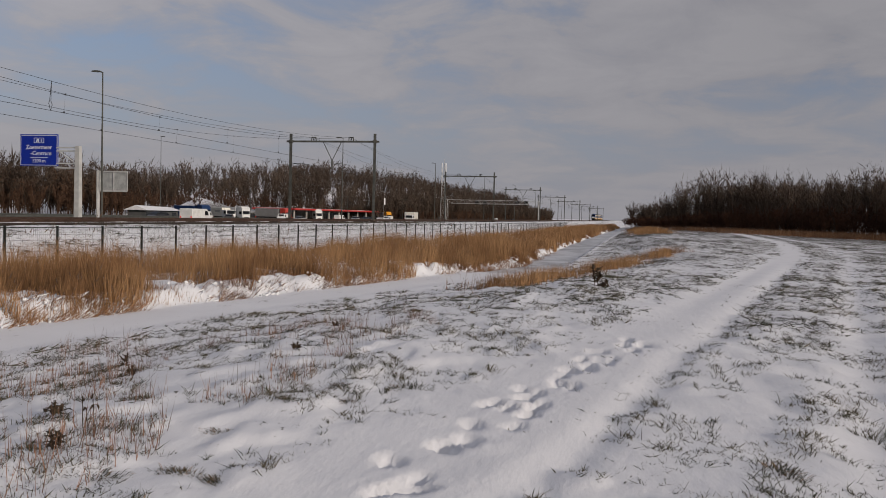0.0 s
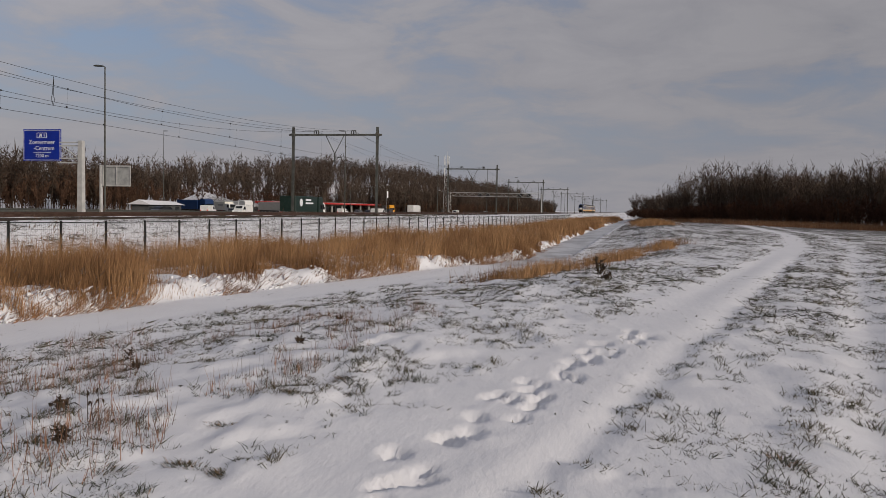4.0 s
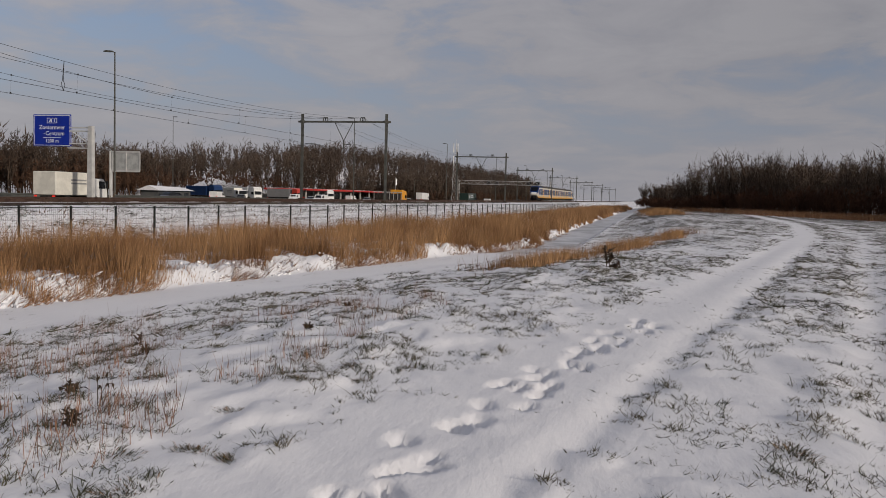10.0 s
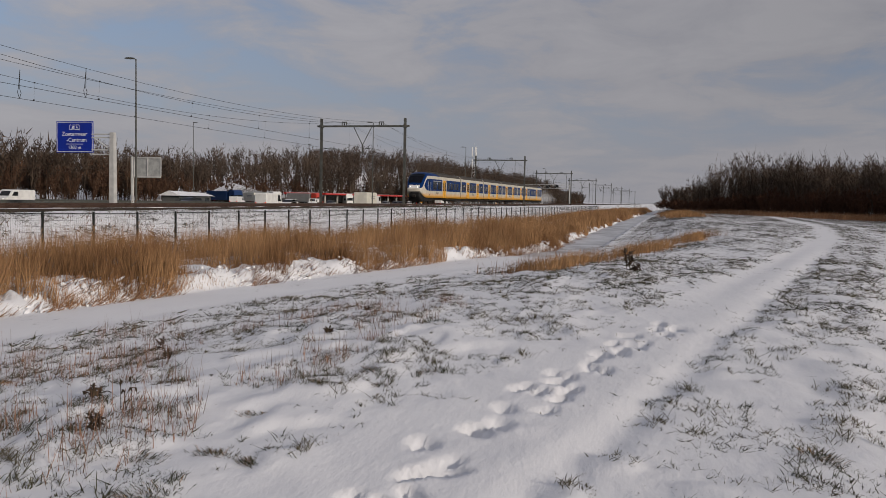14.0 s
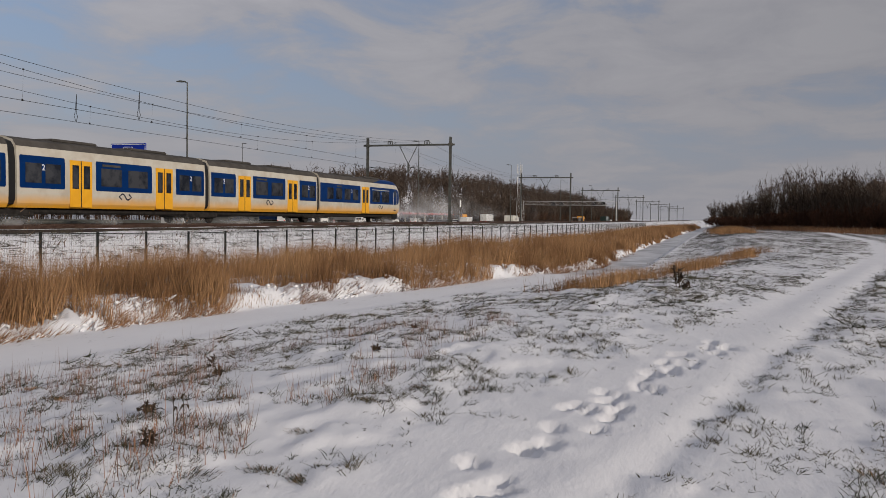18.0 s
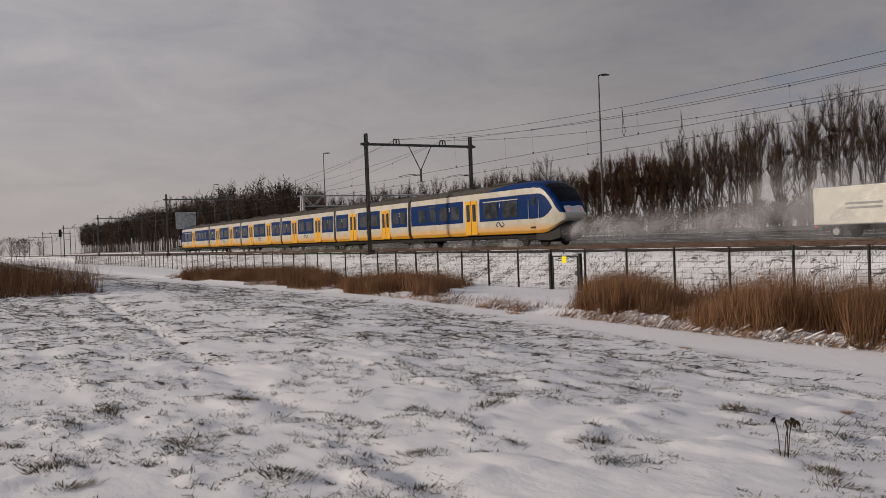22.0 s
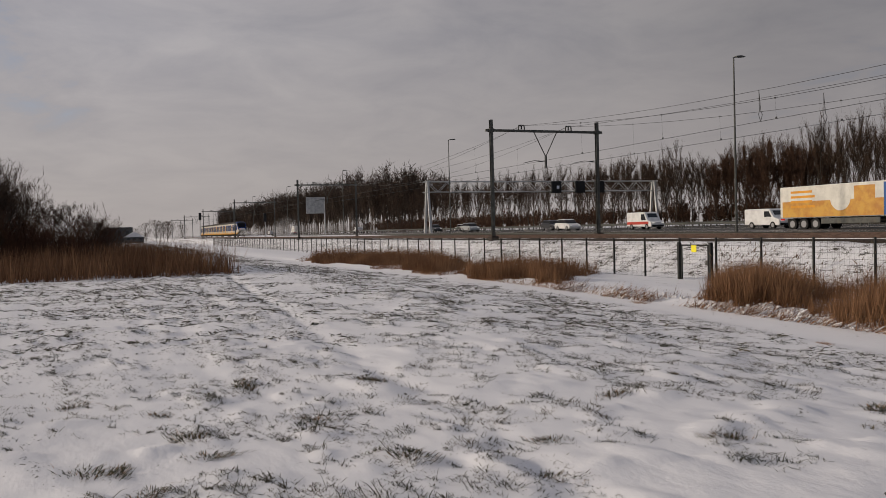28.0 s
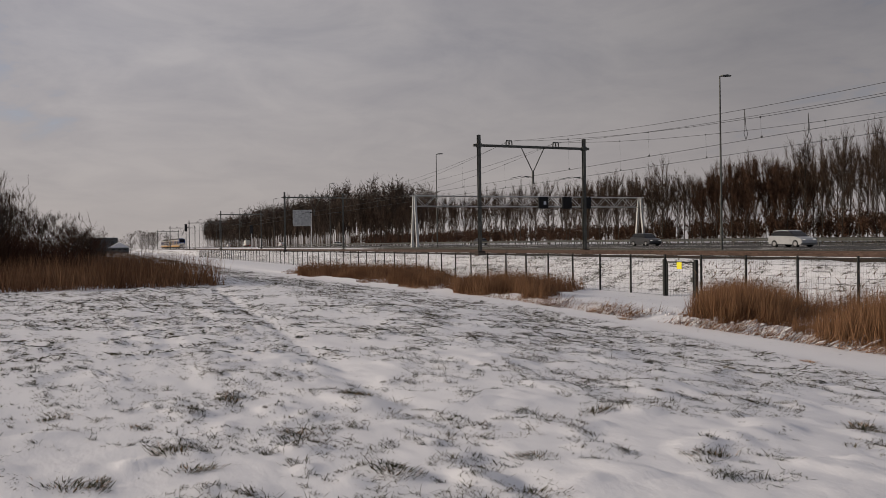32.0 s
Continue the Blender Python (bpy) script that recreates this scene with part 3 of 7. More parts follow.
# ---- motorway furniture ----
LAMPS = [7.4 + 63.4 * i for i in range(-7, 9)]
DARK_GLASS = material("dark_glass", (0.015, 0.017, 0.02), 0.25, spec=0.35)
BLACK = material("black_plastic", (0.012, 0.012, 0.013), 0.6)
WHITE = material("white_paint", (0.78, 0.78, 0.77), 0.45, colour2=(0.68, 0.68, 0.67), scale=2)
BLUE_SIGN = material("blue_sign_face", (0.008, 0.03, 0.32), 0.4, colour2=(0.007, 0.026, 0.28), scale=1)


def build_lamp():
    t = thing("street_lamp", "tall slim grey motorway lamp post", "street lamp", group="motorway lamps")
    part("pole", Shape().tube((0, 0, ROAD_Z - 2.6), (0, 0, 15.35), 0.11, 0.055, 8), GALV_MAT, t)
    part("arm", Shape().tube((0, -0.05, 15.35), (0, 0.5, 15.45), 0.04, 0.04, 6), GALV_MAT, t)
    part("lamp_head", Shape().loft([[(-0.13, 0.2, 15.4), (0.13, 0.2, 15.4), (0.13, 0.2, 15.5), (-0.13, 0.2, 15.5)], [(-0.17, 0.7, 15.4), (0.17, 0.7, 15.4), (0.15, 0.7, 15.56), (-0.15, 0.7, 15.56)], [(-0.1, 1.15, 15.44), (0.1, 1.15, 15.44), (0.08, 1.15, 15.52), (-0.08, 1.15, 15.52)]]), GALV_MAT, t)
    return t


lamp = build_lamp()
for k, lx in enumerate(LAMPS):
    # the far lamps to the east stand a little lower
    low = (-0.1, -1.4)[lx > 40] if lx != LAMPS[7] else 0.3
    m = pose(lx if lx == LAMPS[7] else lx - 0.9 - 1.1 * (lx > 40), 48.4, low)
    if k == 0:
        lamp.matrix_basis = m
    else:
        copy_thing(lamp, m)


def lettering(name, text, size, at, mat, parent, align="CENTER"):
    """Raised lettering as a mesh, facing along the local -y of its pose."""
    cu = bpy.data.curves.new(name, "FONT")
    cu.body, cu.size, cu.align_x, cu.align_y, cu.extrude, cu.resolution_u = text, size, align, "CENTER", 0.004, 2
    tmp = bpy.data.objects.new(name, cu)
    me = bpy.data.meshes.new_from_object(tmp)
    me.materials.clear()
    me.materials.append(mat)
    bpy.data.objects.remove(tmp)
    return part(name, me, None, parent, at=at)


SIGN_WHITE = material("white_sign_lettering", (0.75, 0.77, 0.82), 0.5)
BOARD_GREY = material("sign_back_aluminium", (0.42, 0.43, 0.43), 0.6, colour2=(0.30, 0.31, 0.31), scale=1.5)


def build_exit_sign():
    t = thing("motorway_sign", "blue motorway exit sign on a white cantilever mast", "road sign", at=pose(66.2, 48.95, ROAD_Z))
    # the mast stands on the verge, the board reaches over the road
    part("mast", Shape().loft([[(sx * w, sy * w, z) for sx, sy in ((-1, -1), (1, -1), (1, 1), (-1, 1))] for z, w in ((-1.9, 0.26), (5.7, 0.2))]), PALE_STEEL, t, "tapered white steel mast")
    arm = Shape()
    for z in (3.75, 4.15, 5.25, 5.55):
        arm.box(-0.07, 0.07, 0.15, 2.2, z - 0.05, z + 0.05)
    arm.tube((0, 0.25, 4.15), (0, 2.0, 5.25), 0.05).tube((0, 2.1, 3.75), (0, 2.1, 5.55), 0.05)
    part("truss_arm", arm, PALE_STEEL, t)
    w, h, zc, yc = 3.95, 2.85, 5.3, 4.0
    board = part("board", Shape().box(-0.05, 0.03, yc - w / 2, yc + w / 2, zc - h / 2, zc + h / 2, 0.03), BLUE_SIGN, t, "blue sign board")
    rim = Shape()
    for a, b in ((-1, 0), (1, 0)):
        rim.box(-0.062, -0.048, yc + a * (w / 2 - 0.1) - 0.025, yc + a * (w / 2 - 0.1) + 0.025, zc - h / 2 + 0.12, zc + h / 2 - 0.12)
        rim.box(-0.062, -0.048, yc - w / 2 + 0.12, yc + w / 2 - 0.12, zc + a * (h / 2 - 0.1) - 0.02, zc + a * (h / 2 - 0.1) + 0.02)
    part("border", rim, SIGN_WHITE, board)
    face = lambda y, z: Matrix.Translation((-0.058, y, z)) @ Matrix(((0, 0, -1, 0), (-1, 0, 0, 0), (0, 1, 0, 0), (0, 0, 0, 1)))
    lettering("lettering", "Zoetermeer", 0.54, face(yc, zc + 0.26), SIGN_WHITE, board)
    lettering("lettering", "-Centrum", 0.54, face(yc - 0.22, zc - 0.28), SIGN_WHITE, board)
    lettering("lettering", "1200 m", 0.46, face(yc, zc - 0.95), SIGN_WHITE, board)
    part("rule", Shape().box(-0.062, -0.05, yc - 0.9, yc + 0.9, zc - 0.66, zc - 0.62), SIGN_WHITE, board)
    fr = Shape()
    for z in (zc + 0.66, zc + 1.08):
        fr.box(-0.062, -0.05, yc - 0.5, yc + 0.5, z - 0.02, z + 0.02)
    for y in (-0.5, 0.5):
        fr.box(-0.062, -0.05, yc + y - 0.02, yc + y + 0.02, zc + 0.64, zc + 1.1)
    fr.add([(-0.06, yc + 0.32, zc + 0.72), (-0.06, yc + 0.2, zc + 0.72), (-0.06, yc + 0.05, zc + 1.0), (-0.06, yc + 0.2, zc + 1.0)], [(0, 1, 2, 3)])
    fr.add([(-0.06, yc + 0.12, zc + 0.72), (-0.06, yc + 0.0, zc + 0.72), (-0.06, yc + 0.0, zc + 1.0), (-0.06, yc + 0.1, zc + 1.0)], [(0, 1, 2, 3)])
    part("exit_symbol", fr, SIGN_WHITE, board)
    lettering("lettering", "6", 0.36, face(yc - 0.26, zc + 0.87), SIGN_WHITE, board)


build_exit_sign()


def build_board_back(x, y0, y1, z0, z1, label):
    """A sign seen from behind: a framed grey panel on one mast."""
    t = thing("road_sign", label, "road sign", at=pose(x, y0, ROAD_Z))
    d = y1 - y0
    s = 1 if d > 0 else -1
    part("mast", Shape().box(-0.13, 0.13, -0.16, 0.0, -2.0, z1 - ROAD_Z + 0.1, 0.02), PALE_STEEL, t)
    part("mast", Shape().box(-0.11, 0.11, 0.16 * s - 0.07, 0.16 * s + 0.07, -2.0, z0 - ROAD_Z + 0.1, 0.02), PALE_STEEL, t)
    a, b = sorted((0.3 * s, d))
    part("panel", Shape().box(0.0, 0.06, a, b, z0 - ROAD_Z, z1 - ROAD_Z, 0.01), BOARD_GREY, t)
    fr = Shape()
    for z in (z0 - ROAD_Z, z1 - ROAD_Z):
        fr.box(-0.08, 0.02, min(0, d), max(0, d), z - 0.07, z + 0.07)
    for y in (a, (a + b) / 2, b):
        fr.box(-0.06, -0.004, y - 0.05, y + 0.05, z0 - ROAD_Z + 0.08, z1 - ROAD_Z - 0.08)
    part("frame", fr, PALE_STEEL, t)


build_board_back(70.5, 50.1, 46.9, 3.25, 5.05, "grey back of a framed road sign on a white mast")
build_board_back(-205, 49.4, 44.8, 6.5, 10.3, "large grey back of a motorway sign on a pale mast")


def build_gantry(x, matrix_ys):
    t = thing("sign_gantry", "pale lattice gantry across the motorway with dark matrix signs", "gantry", at=pose(x, 0, ROAD_Z), group="motorway gantries")
    y0, y1, z0, z1 = 49.6, 94.5, 6.6, 8.35
    for y in (y0, y1):
        for sx in (-1, 1):
            leg = Shape().loft([[(sx * 1.6 + a * 0.22, y + b * 0.2, -2.6) for a, b in ((-1, -1), (1, -1), (1, 1), (-1, 1))], [(sx * 0.3 + a * 0.16, y + b * 0.16, z1) for a, b in ((-1, -1), (1, -1), (1, 1), (-1, 1))]])
            part("leg", leg, PALE_STEEL, t)
    truss = Shape()
    for dx in (-0.5, 0.5):
        for z in (z0, z1):
            truss.tube((dx, y0 - 0.6, z), (dx, y1 + 0.6, z), 0.09, n=6)
        n = 24
        for k in range(n):
            a, b = y0 + (y1 - y0) * k / n, y0 + (y1 - y0) * (k + 1) / n
            truss.tube((dx, a, z0 if k % 2 else z1), (dx, b, z1 if k % 2 else z0), 0.05, n=4, caps=False)
    part("truss", truss, PALE_STEEL, t)
    for y in matrix_ys:
        box = part("matrix_sign", Shape().box(0.55, 0.95, y - 0.95, y + 0.95, z0 - 0.35, z0 + 1.75, 0.04), BLACK, t, "black matrix sign")
        part("lit_symbol", Shape().box(0.955, 0.96, y - 0.02, y + 0.5, z0 + 0.35, z0 + 0.95), SIGN_WHITE, box) if y == matrix_ys[0] else None


build_gantry(-133.3, [73.6, 78.4, 82.4])
build_gantry(408.0, [56, 60, 76, 80])


def build_guardrails():
    for y, drop, x0, x1 in ((46.6, 0.78, -260, -24), (66.4, 0, -320, 720), (69.8, 0, -320, 720), (88.0, 0, -320, 720)):
        t = thing("guard_rail", "grey steel guard rail beside the motorway", "guard rail", group="guard rails", kind="structure")
        prof = [(-0.02, 0.45), (0.03, 0.52), (-0.02, 0.60), (0.03, 0.68), (-0.02, 0.75)]
        s = Shape().loft([[(x, y + a, float(road_z(x)) + b - drop) for a, b in prof] + [(x, y + a + 0.012, float(road_z(x)) + b - drop) for a, b in prof[::-1]] for x in range(x0 - 4, x1 + 5, 4)])
        part("rail", s, GALV_MAT, t)
        posts = Shape()
        for x in range(x0, x1, 4):
            posts.box(x - 0.04, x + 0.04, y + 0.03, y + 0.13, float(road_z(x)) - 0.5 - drop, float(road_z(x)) + 0.72 - drop)
        tagged(part("posts", posts, GALV_MAT, t), kind="stuff")


build_guardrails()


def build_markings():
    s = Shape()
    for y in (50.6, 64.9, 71.6, 85.9):
        s.loft([[(x, y - 0.08, float(road_z(x)) + 0.004), (x, y + 0.08, float(road_z(x)) + 0.004), (x, y + 0.08, float(road_z(x)) - 0.02), (x, y - 0.08, float(road_z(x)) - 0.02)] for x in range(-700, 701, 10)])
    for y in (55.2, 59.8, 76.4, 81.0):
        for k in range(100):
            z = float(road_z(-598.5 + k * 12))
            s.box(-600 + k * 12, -597 + k * 12, y - 0.07, y + 0.07, z + 0.002, z + 0.007)
    t = tagged(new("road_marking", s.mesh("road_marking", WHITE)), "white lane lines on the motorway", "road marking", kind="structure")


build_markings()


def build_mast():
    t = thing("telecom_mast", "pale lattice telecom mast with antennas", "mast", at=pose(186, 44.0, 0.8))
    s = Shape()
    H = 12.9
    for k in range(3):
        a, b = k * 2.094, (k + 1) * 2.094
        p = lambda ang, z: (math.cos(ang) * (0.75 - 0.03 * z), math.sin(ang) * (0.75 - 0.03 * z), z)
        s.tube(p(a, -0.3), p(a, H - 1.4), 0.04, n=5)
        for j in range(8):
            z0, z1 = j * 1.4, (j + 1) * 1.4
            s.tube(p(a, z0), p(b, z1), 0.018, n=4)
            s.tube(p(b, z1), p(a, z1), 0.018, n=4)
    part("lattice", s, PALE_STEEL, t)
    for k in range(3):
        a = k * 2.094
        x, y = 0.55 * math.cos(a), 0.55 * math.sin(a)
        part("antenna", Shape().box(x - 0.12, x + 0.12, y - 0.07, y + 0.07, H - 2.2, H - 0.2, 0.03), WHITE, t)
        part("antenna", Shape().box(x - 0.1, x + 0.1, y - 0.06, y + 0.06, H - 4.6, H - 3.0, 0.03), WHITE, t)
    part("top_rod", Shape().tube((0, 0, H - 1.6), (0, 0, H + 0.7), 0.03), PALE_STEEL, t)


build_mast()


def build_signal(x, y, top):
    t = thing("railway_signal", "black railway signal on a pale post", "railway signal", at=pose(x, y, 0.9), group="railway signals")
    part("post", Shape().tube((0, 0, -0.3), (0, 0, top - 1.6), 0.09), PALE_STEEL, t)
    part("head", Shape().box(-0.14, 0.14, -0.38, 0.38, top - 2.2, top, 0.06), BLACK, t)
    part("ladder", Shape().line([(-0.25, -0.15, 0), (-0.25, -0.15, top - 2.2)], 0.02).line([(-0.25, 0.15, 0), (-0.25, 0.15, top - 2.2)], 0.02), GALV_MAT, t)


build_signal(-262, 25.2, 7.6)
build_signal(-222, 37.6, 6.2)


# ---- service area and far buildings ----
RED = material("red_fascia", (0.45, 0.03, 0.025), 0.5, colour2=(0.38, 0.025, 0.02), scale=1)
BRICK_DARK = material("dark_cladding", (0.07, 0.075, 0.08), 0.7, colour2=(0.1, 0.1, 0.1), scale=0.5)
CONCRETE = material("pale_render", (0.5, 0.48, 0.45), 0.8, colour2=(0.42, 0.40, 0.37), scale=0.8)
GLASSY = material("shop_glass", (0.03, 0.035, 0.04), 0.12, spec=0.7)


def build_station():
    t = thing("petrol_station", "service station with a red-edged flat canopy", "petrol station", at=pose(224, 96, -0.75))
    part("canopy", Shape().box(0, 78, 0, 13, 3.15, 3.45, 0.05), CONCRETE, t)
    part("fascia", Shape().box(-0.1, 78.1, -0.12, -0.003, 3.05, 3.55).box(-0.12, -0.003, -0.1, 13, 3.05, 3.55), RED, t, "red fascia")
    part("snow_cover", Shape().box(0.3, 77.7, 0.3, 12.7, 3.45, 3.6, 0.05), SNOW_MAT, t, "snow on the canopy")
    for k in range(9):
        part("column", Shape().box(2 + k * 9.2, 2.4 + k * 9.2, 1.0, 1.4, -0.2, 3.2, 0.02), CONCRETE, t)
    part("shop", Shape().box(40, 72, 9, 18, -0.2, 3.1, 0.03), CONCRETE, t, "pale shop building")
    for k in range(7):
        part("shop_window", Shape().box(41 + k * 4.3, 44.6 + k * 4.3, 8.94, 8.997, 0.5, 2.5), GLASSY, t)


build_station()


def build_shelter():
    t = thing("service_building", "low building with a snow-covered roof", "building", at=pose(151, 97, -0.55))
    part("wall", Shape().box(1, 13, 0, 4, -0.2, 1.9, 0.03), BRICK_DARK, t)
    part("roof", Shape().loft([[(0.4, -0.7, 1.9), (0.4, 2, 2.9), (0.4, 4.7, 1.9)], [(13.6, -0.7, 1.9), (13.6, 2, 2.6), (13.6, 4.7, 1.9)]]), SNOW_MAT, t, "snow-covered roof")
    for k in range(4):
        part("window", Shape().box(1.0 + k * 3.2, 2.6 + k * 3.2, -0.05, -0.004, 0.5, 1.5), GLASSY, t)


build_shelter()


def build_far_house(x, y, w, d, h, roof, label):
    t = thing("house", label, "house", at=pose(x, y, 0.4))
    part("wall", Shape().box(-d, d, -w, w, -0.5, h, 0.03), BRICK_DARK, t)
    if roof:
        part("roof", Shape().loft([[(-d - 0.3, -w - 0.3, h), (-d - 0.3, 0, h + roof), (-d - 0.3, w + 0.3, h)], [(d + 0.3, -w - 0.3, h), (d + 0.3, 0, h + roof), (d + 0.3, w + 0.3, h)]]), SNOW_MAT, t, "snow-covered roof")
    for k in range(3):
        yy = -w * 0.6 + k * w * 0.6
        part("window", Shape().box(d + 0.004, d + 0.05, yy - 0.5, yy + 0.5, h * 0.4, h * 0.75), GLASSY, t)


build_far_house(-330, 3.2, 4.6, 5, 5.0, 0, "dark flat-roofed barn far across the fields")
build_far_house(-300, 7.5, 3, 3, 1.4, 1.8, "small farmhouse with a snowy roof")


def build_light_mast(x, y, h):
    t = thing("street_lamp", "slim double-armed car park lamp", "street lamp", at=pose(x, y, float(road_z(x))), group="car park lamps")
    part("pole", Shape().tube((0, 0, -0.2), (0, 0, h), 0.07, 0.05), GALV_MAT, t)
    part("arms", Shape().line([(0, -1.1, h - 0.1), (0, 0, h), (0, 1.1, h - 0.1)], 0.04), GALV_MAT, t)
    for s in (-1, 1):
        part("lamp_head", Shape().box(-0.12, 0.12, s * 1.3 - 0.35, s * 1.3 + 0.35, h - 0.2, h - 0.06, 0.03), GALV_MAT, t)


for lx, ly, lh in ((190, 93, 7.5), (222, 93, 7.5), (262, 94, 8.0), (320, 92, 8.5)):
    build_light_mast(lx, ly, lh)


def build_tall_lamp(x, y, h):
    t = thing("street_lamp", "tall slim single-headed lamp at the service area", "street lamp", at=pose(x, y, float(road_z(x))))
    part("pole", Shape().tube((0, 0, -0.2), (0, 0, h), 0.10, 0.05), GALV_MAT, t)
    part("lamp_head", Shape().box(-0.12, 0.12, -0.9, 0.1, h - 0.06, h + 0.08, 0.03), GALV_MAT, t)


build_tall_lamp(162, 100, 17.4)


def build_flag():
    t = thing("flag", "small white flag on a pole", "flag", at=pose(292, 91, -0.8))
    part("pole", Shape().tube((0, 0, -0.2), (0, 0, 9), 0.06, 0.04), PALE_STEEL, t)
    part("cloth", Shape().loft([[(0.05, 0.03 * math.sin(k * 1.3), 6.3 - 0.0 * k), (0.05, 0.03 * math.sin(k * 1.3), 8.8)] if k == 0 else [(0.05 + 0.3 * k, 0.15 * math.sin(k * 1.3), 6.0), (0.05 + 0.3 * k, 0.15 * math.sin(k * 1.3), 8.6 - 0.1 * k)] for k in range(6)], closed=False), WHITE, t)


build_flag()

# ---- trees, woods, reeds ----
BARK = material("grey_brown_bark", (0.045, 0.035, 0.028), 0.95, colour2=(0.08, 0.065, 0.052), scale=3, bump=0.5, bump_scale=10)
TWIGS = material("bare_twigs", (0.045, 0.027, 0.018), 0.95, colour2=(0.080, 0.052, 0.035), scale=0.4, random_tint=0.3)
WOODS = material("brown_woodland", (0.038, 0.019, 0.011), 0.95, colour2=(0.075, 0.042, 0.026), scale=0.08, random_tint=0.35)
GREY_WOODS = material("grey_brown_woodland", (0.050, 0.035, 0.026), 0.95, colour2=(0.086, 0.062, 0.047), scale=0.06, random_tint=0.3)
RED_BRUSH = material("russet_thicket", (0.046, 0.020, 0.011), 0.95, colour2=(0.085, 0.039, 0.021), scale=0.1, random_tint=0.35)
RED_TWIGS = material("russet_twigs", (0.058, 0.030, 0.018), 0.95, colour2=(0.095, 0.052, 0.032), scale=0.3, random_tint=0.3)
REED_BROWN = material("brown_reed", (0.135, 0.066, 0.032), 0.9, colour2=(0.25, 0.135, 0.07), scale=0.5, random_tint=0.45)
REED = material("dry_reed", (0.175, 0.090, 0.040), 0.9, colour2=(0.33, 0.190, 0.090), scale=0.5, random_tint=0.45)
STRAW = material("dry_grass", (0.40, 0.235, 0.12), 0.9, colour2=(0.24, 0.125, 0.065), scale=1.5, random_tint=0.4)
STALKS = material("reddish_dry_stalks", (0.26, 0.145, 0.095), 0.9, colour2=(0.15, 0.080, 0.052), scale=1.5, random_tint=0.4)
GREEN = material("frosted_grass", (0.04, 0.042, 0.022), 0.9, colour2=(0.095, 0.08, 0.05), scale=1.2, random_tint=0.4)


def needles(base, tip, width, rng):
    """Thin three-sided spikes as arrays: each a tapered sliver of two crossing triangles."""
    n = len(base)
    d = tip - base
    a = rng.normal(size=(n, 3))
    side = np.cross(d, a)
    side /= np.linalg.norm(side, axis=1)[:, None] + 1e-9
    side *= np.asarray(width).reshape(-1, 1) * 0.5
    other = np.cross(d, side)
    other *= (np.asarray(width).reshape(-1, 1) * 0.5) / (np.linalg.norm(other, axis=1)[:, None] + 1e-9)
    v = np.concatenate([base + side, base - side * 0.5 + other, base - side * 0.5 - other, tip], 0)
    i = np.arange(n)
    f = np.concatenate([np.stack([i, i + n, i + 3 * n], 1), np.stack([i + n, i + 2 * n, i + 3 * n], 1), np.stack([i + 2 * n, i, i + 3 * n], 1)], 0)
    return v, f


def slivers(base, tip, width, rng):
    """Twigs seen from far off: one tapered facet each, turned about at random."""
    n = len(base)
    side = np.cross(tip - base, rng.normal(size=(n, 3)))
    side *= np.asarray(width).reshape(-1, 1) * 0.75 / (np.linalg.norm(side, axis=1)[:, None] + 1e-9)
    i = np.arange(n)
    return np.concatenate([base - side, base + side, tip], 0), np.stack([i, i + n, i + 2 * n], 1)


def blades(base, tip, width, rng, bend=0.25):
    """Flat bent blades: a quad and a triangle each, turned about at random."""
    n = len(base)
    ang = rng.random(n) * 2 * math.pi
    w = np.asarray(width).reshape(-1, 1) * 0.5
    side = np.stack([np.cos(ang), np.sin(ang), 0 * ang], 1) * w
    mid = base + (tip - base) * 0.55
    mid[:, 2] += np.linalg.norm(tip - base, axis=1) * bend * 0.3
    v = np.concatenate([base - side, base + side, mid - side * 0.8, mid + side * 0.8, tip], 0)
    i = np.arange(n)
    f = np.concatenate([np.stack([i, i + n, i + 3 * n], 1), np.stack([i, i + 3 * n, i + 2 * n], 1), np.stack([i + 2 * n, i + 3 * n, i + 4 * n], 1)], 0)
    return v, f


def stuff(name, parts, mat, label, category):
    vs, fs, n = [], [], 0
    for v, f in parts:
        vs.append(v)
        fs.append(f + n)
        n += len(v)
    return tagged(new(name, mesh_of(name, np.concatenate(vs), np.concatenate(fs), mat)), label, category, kind="stuff")


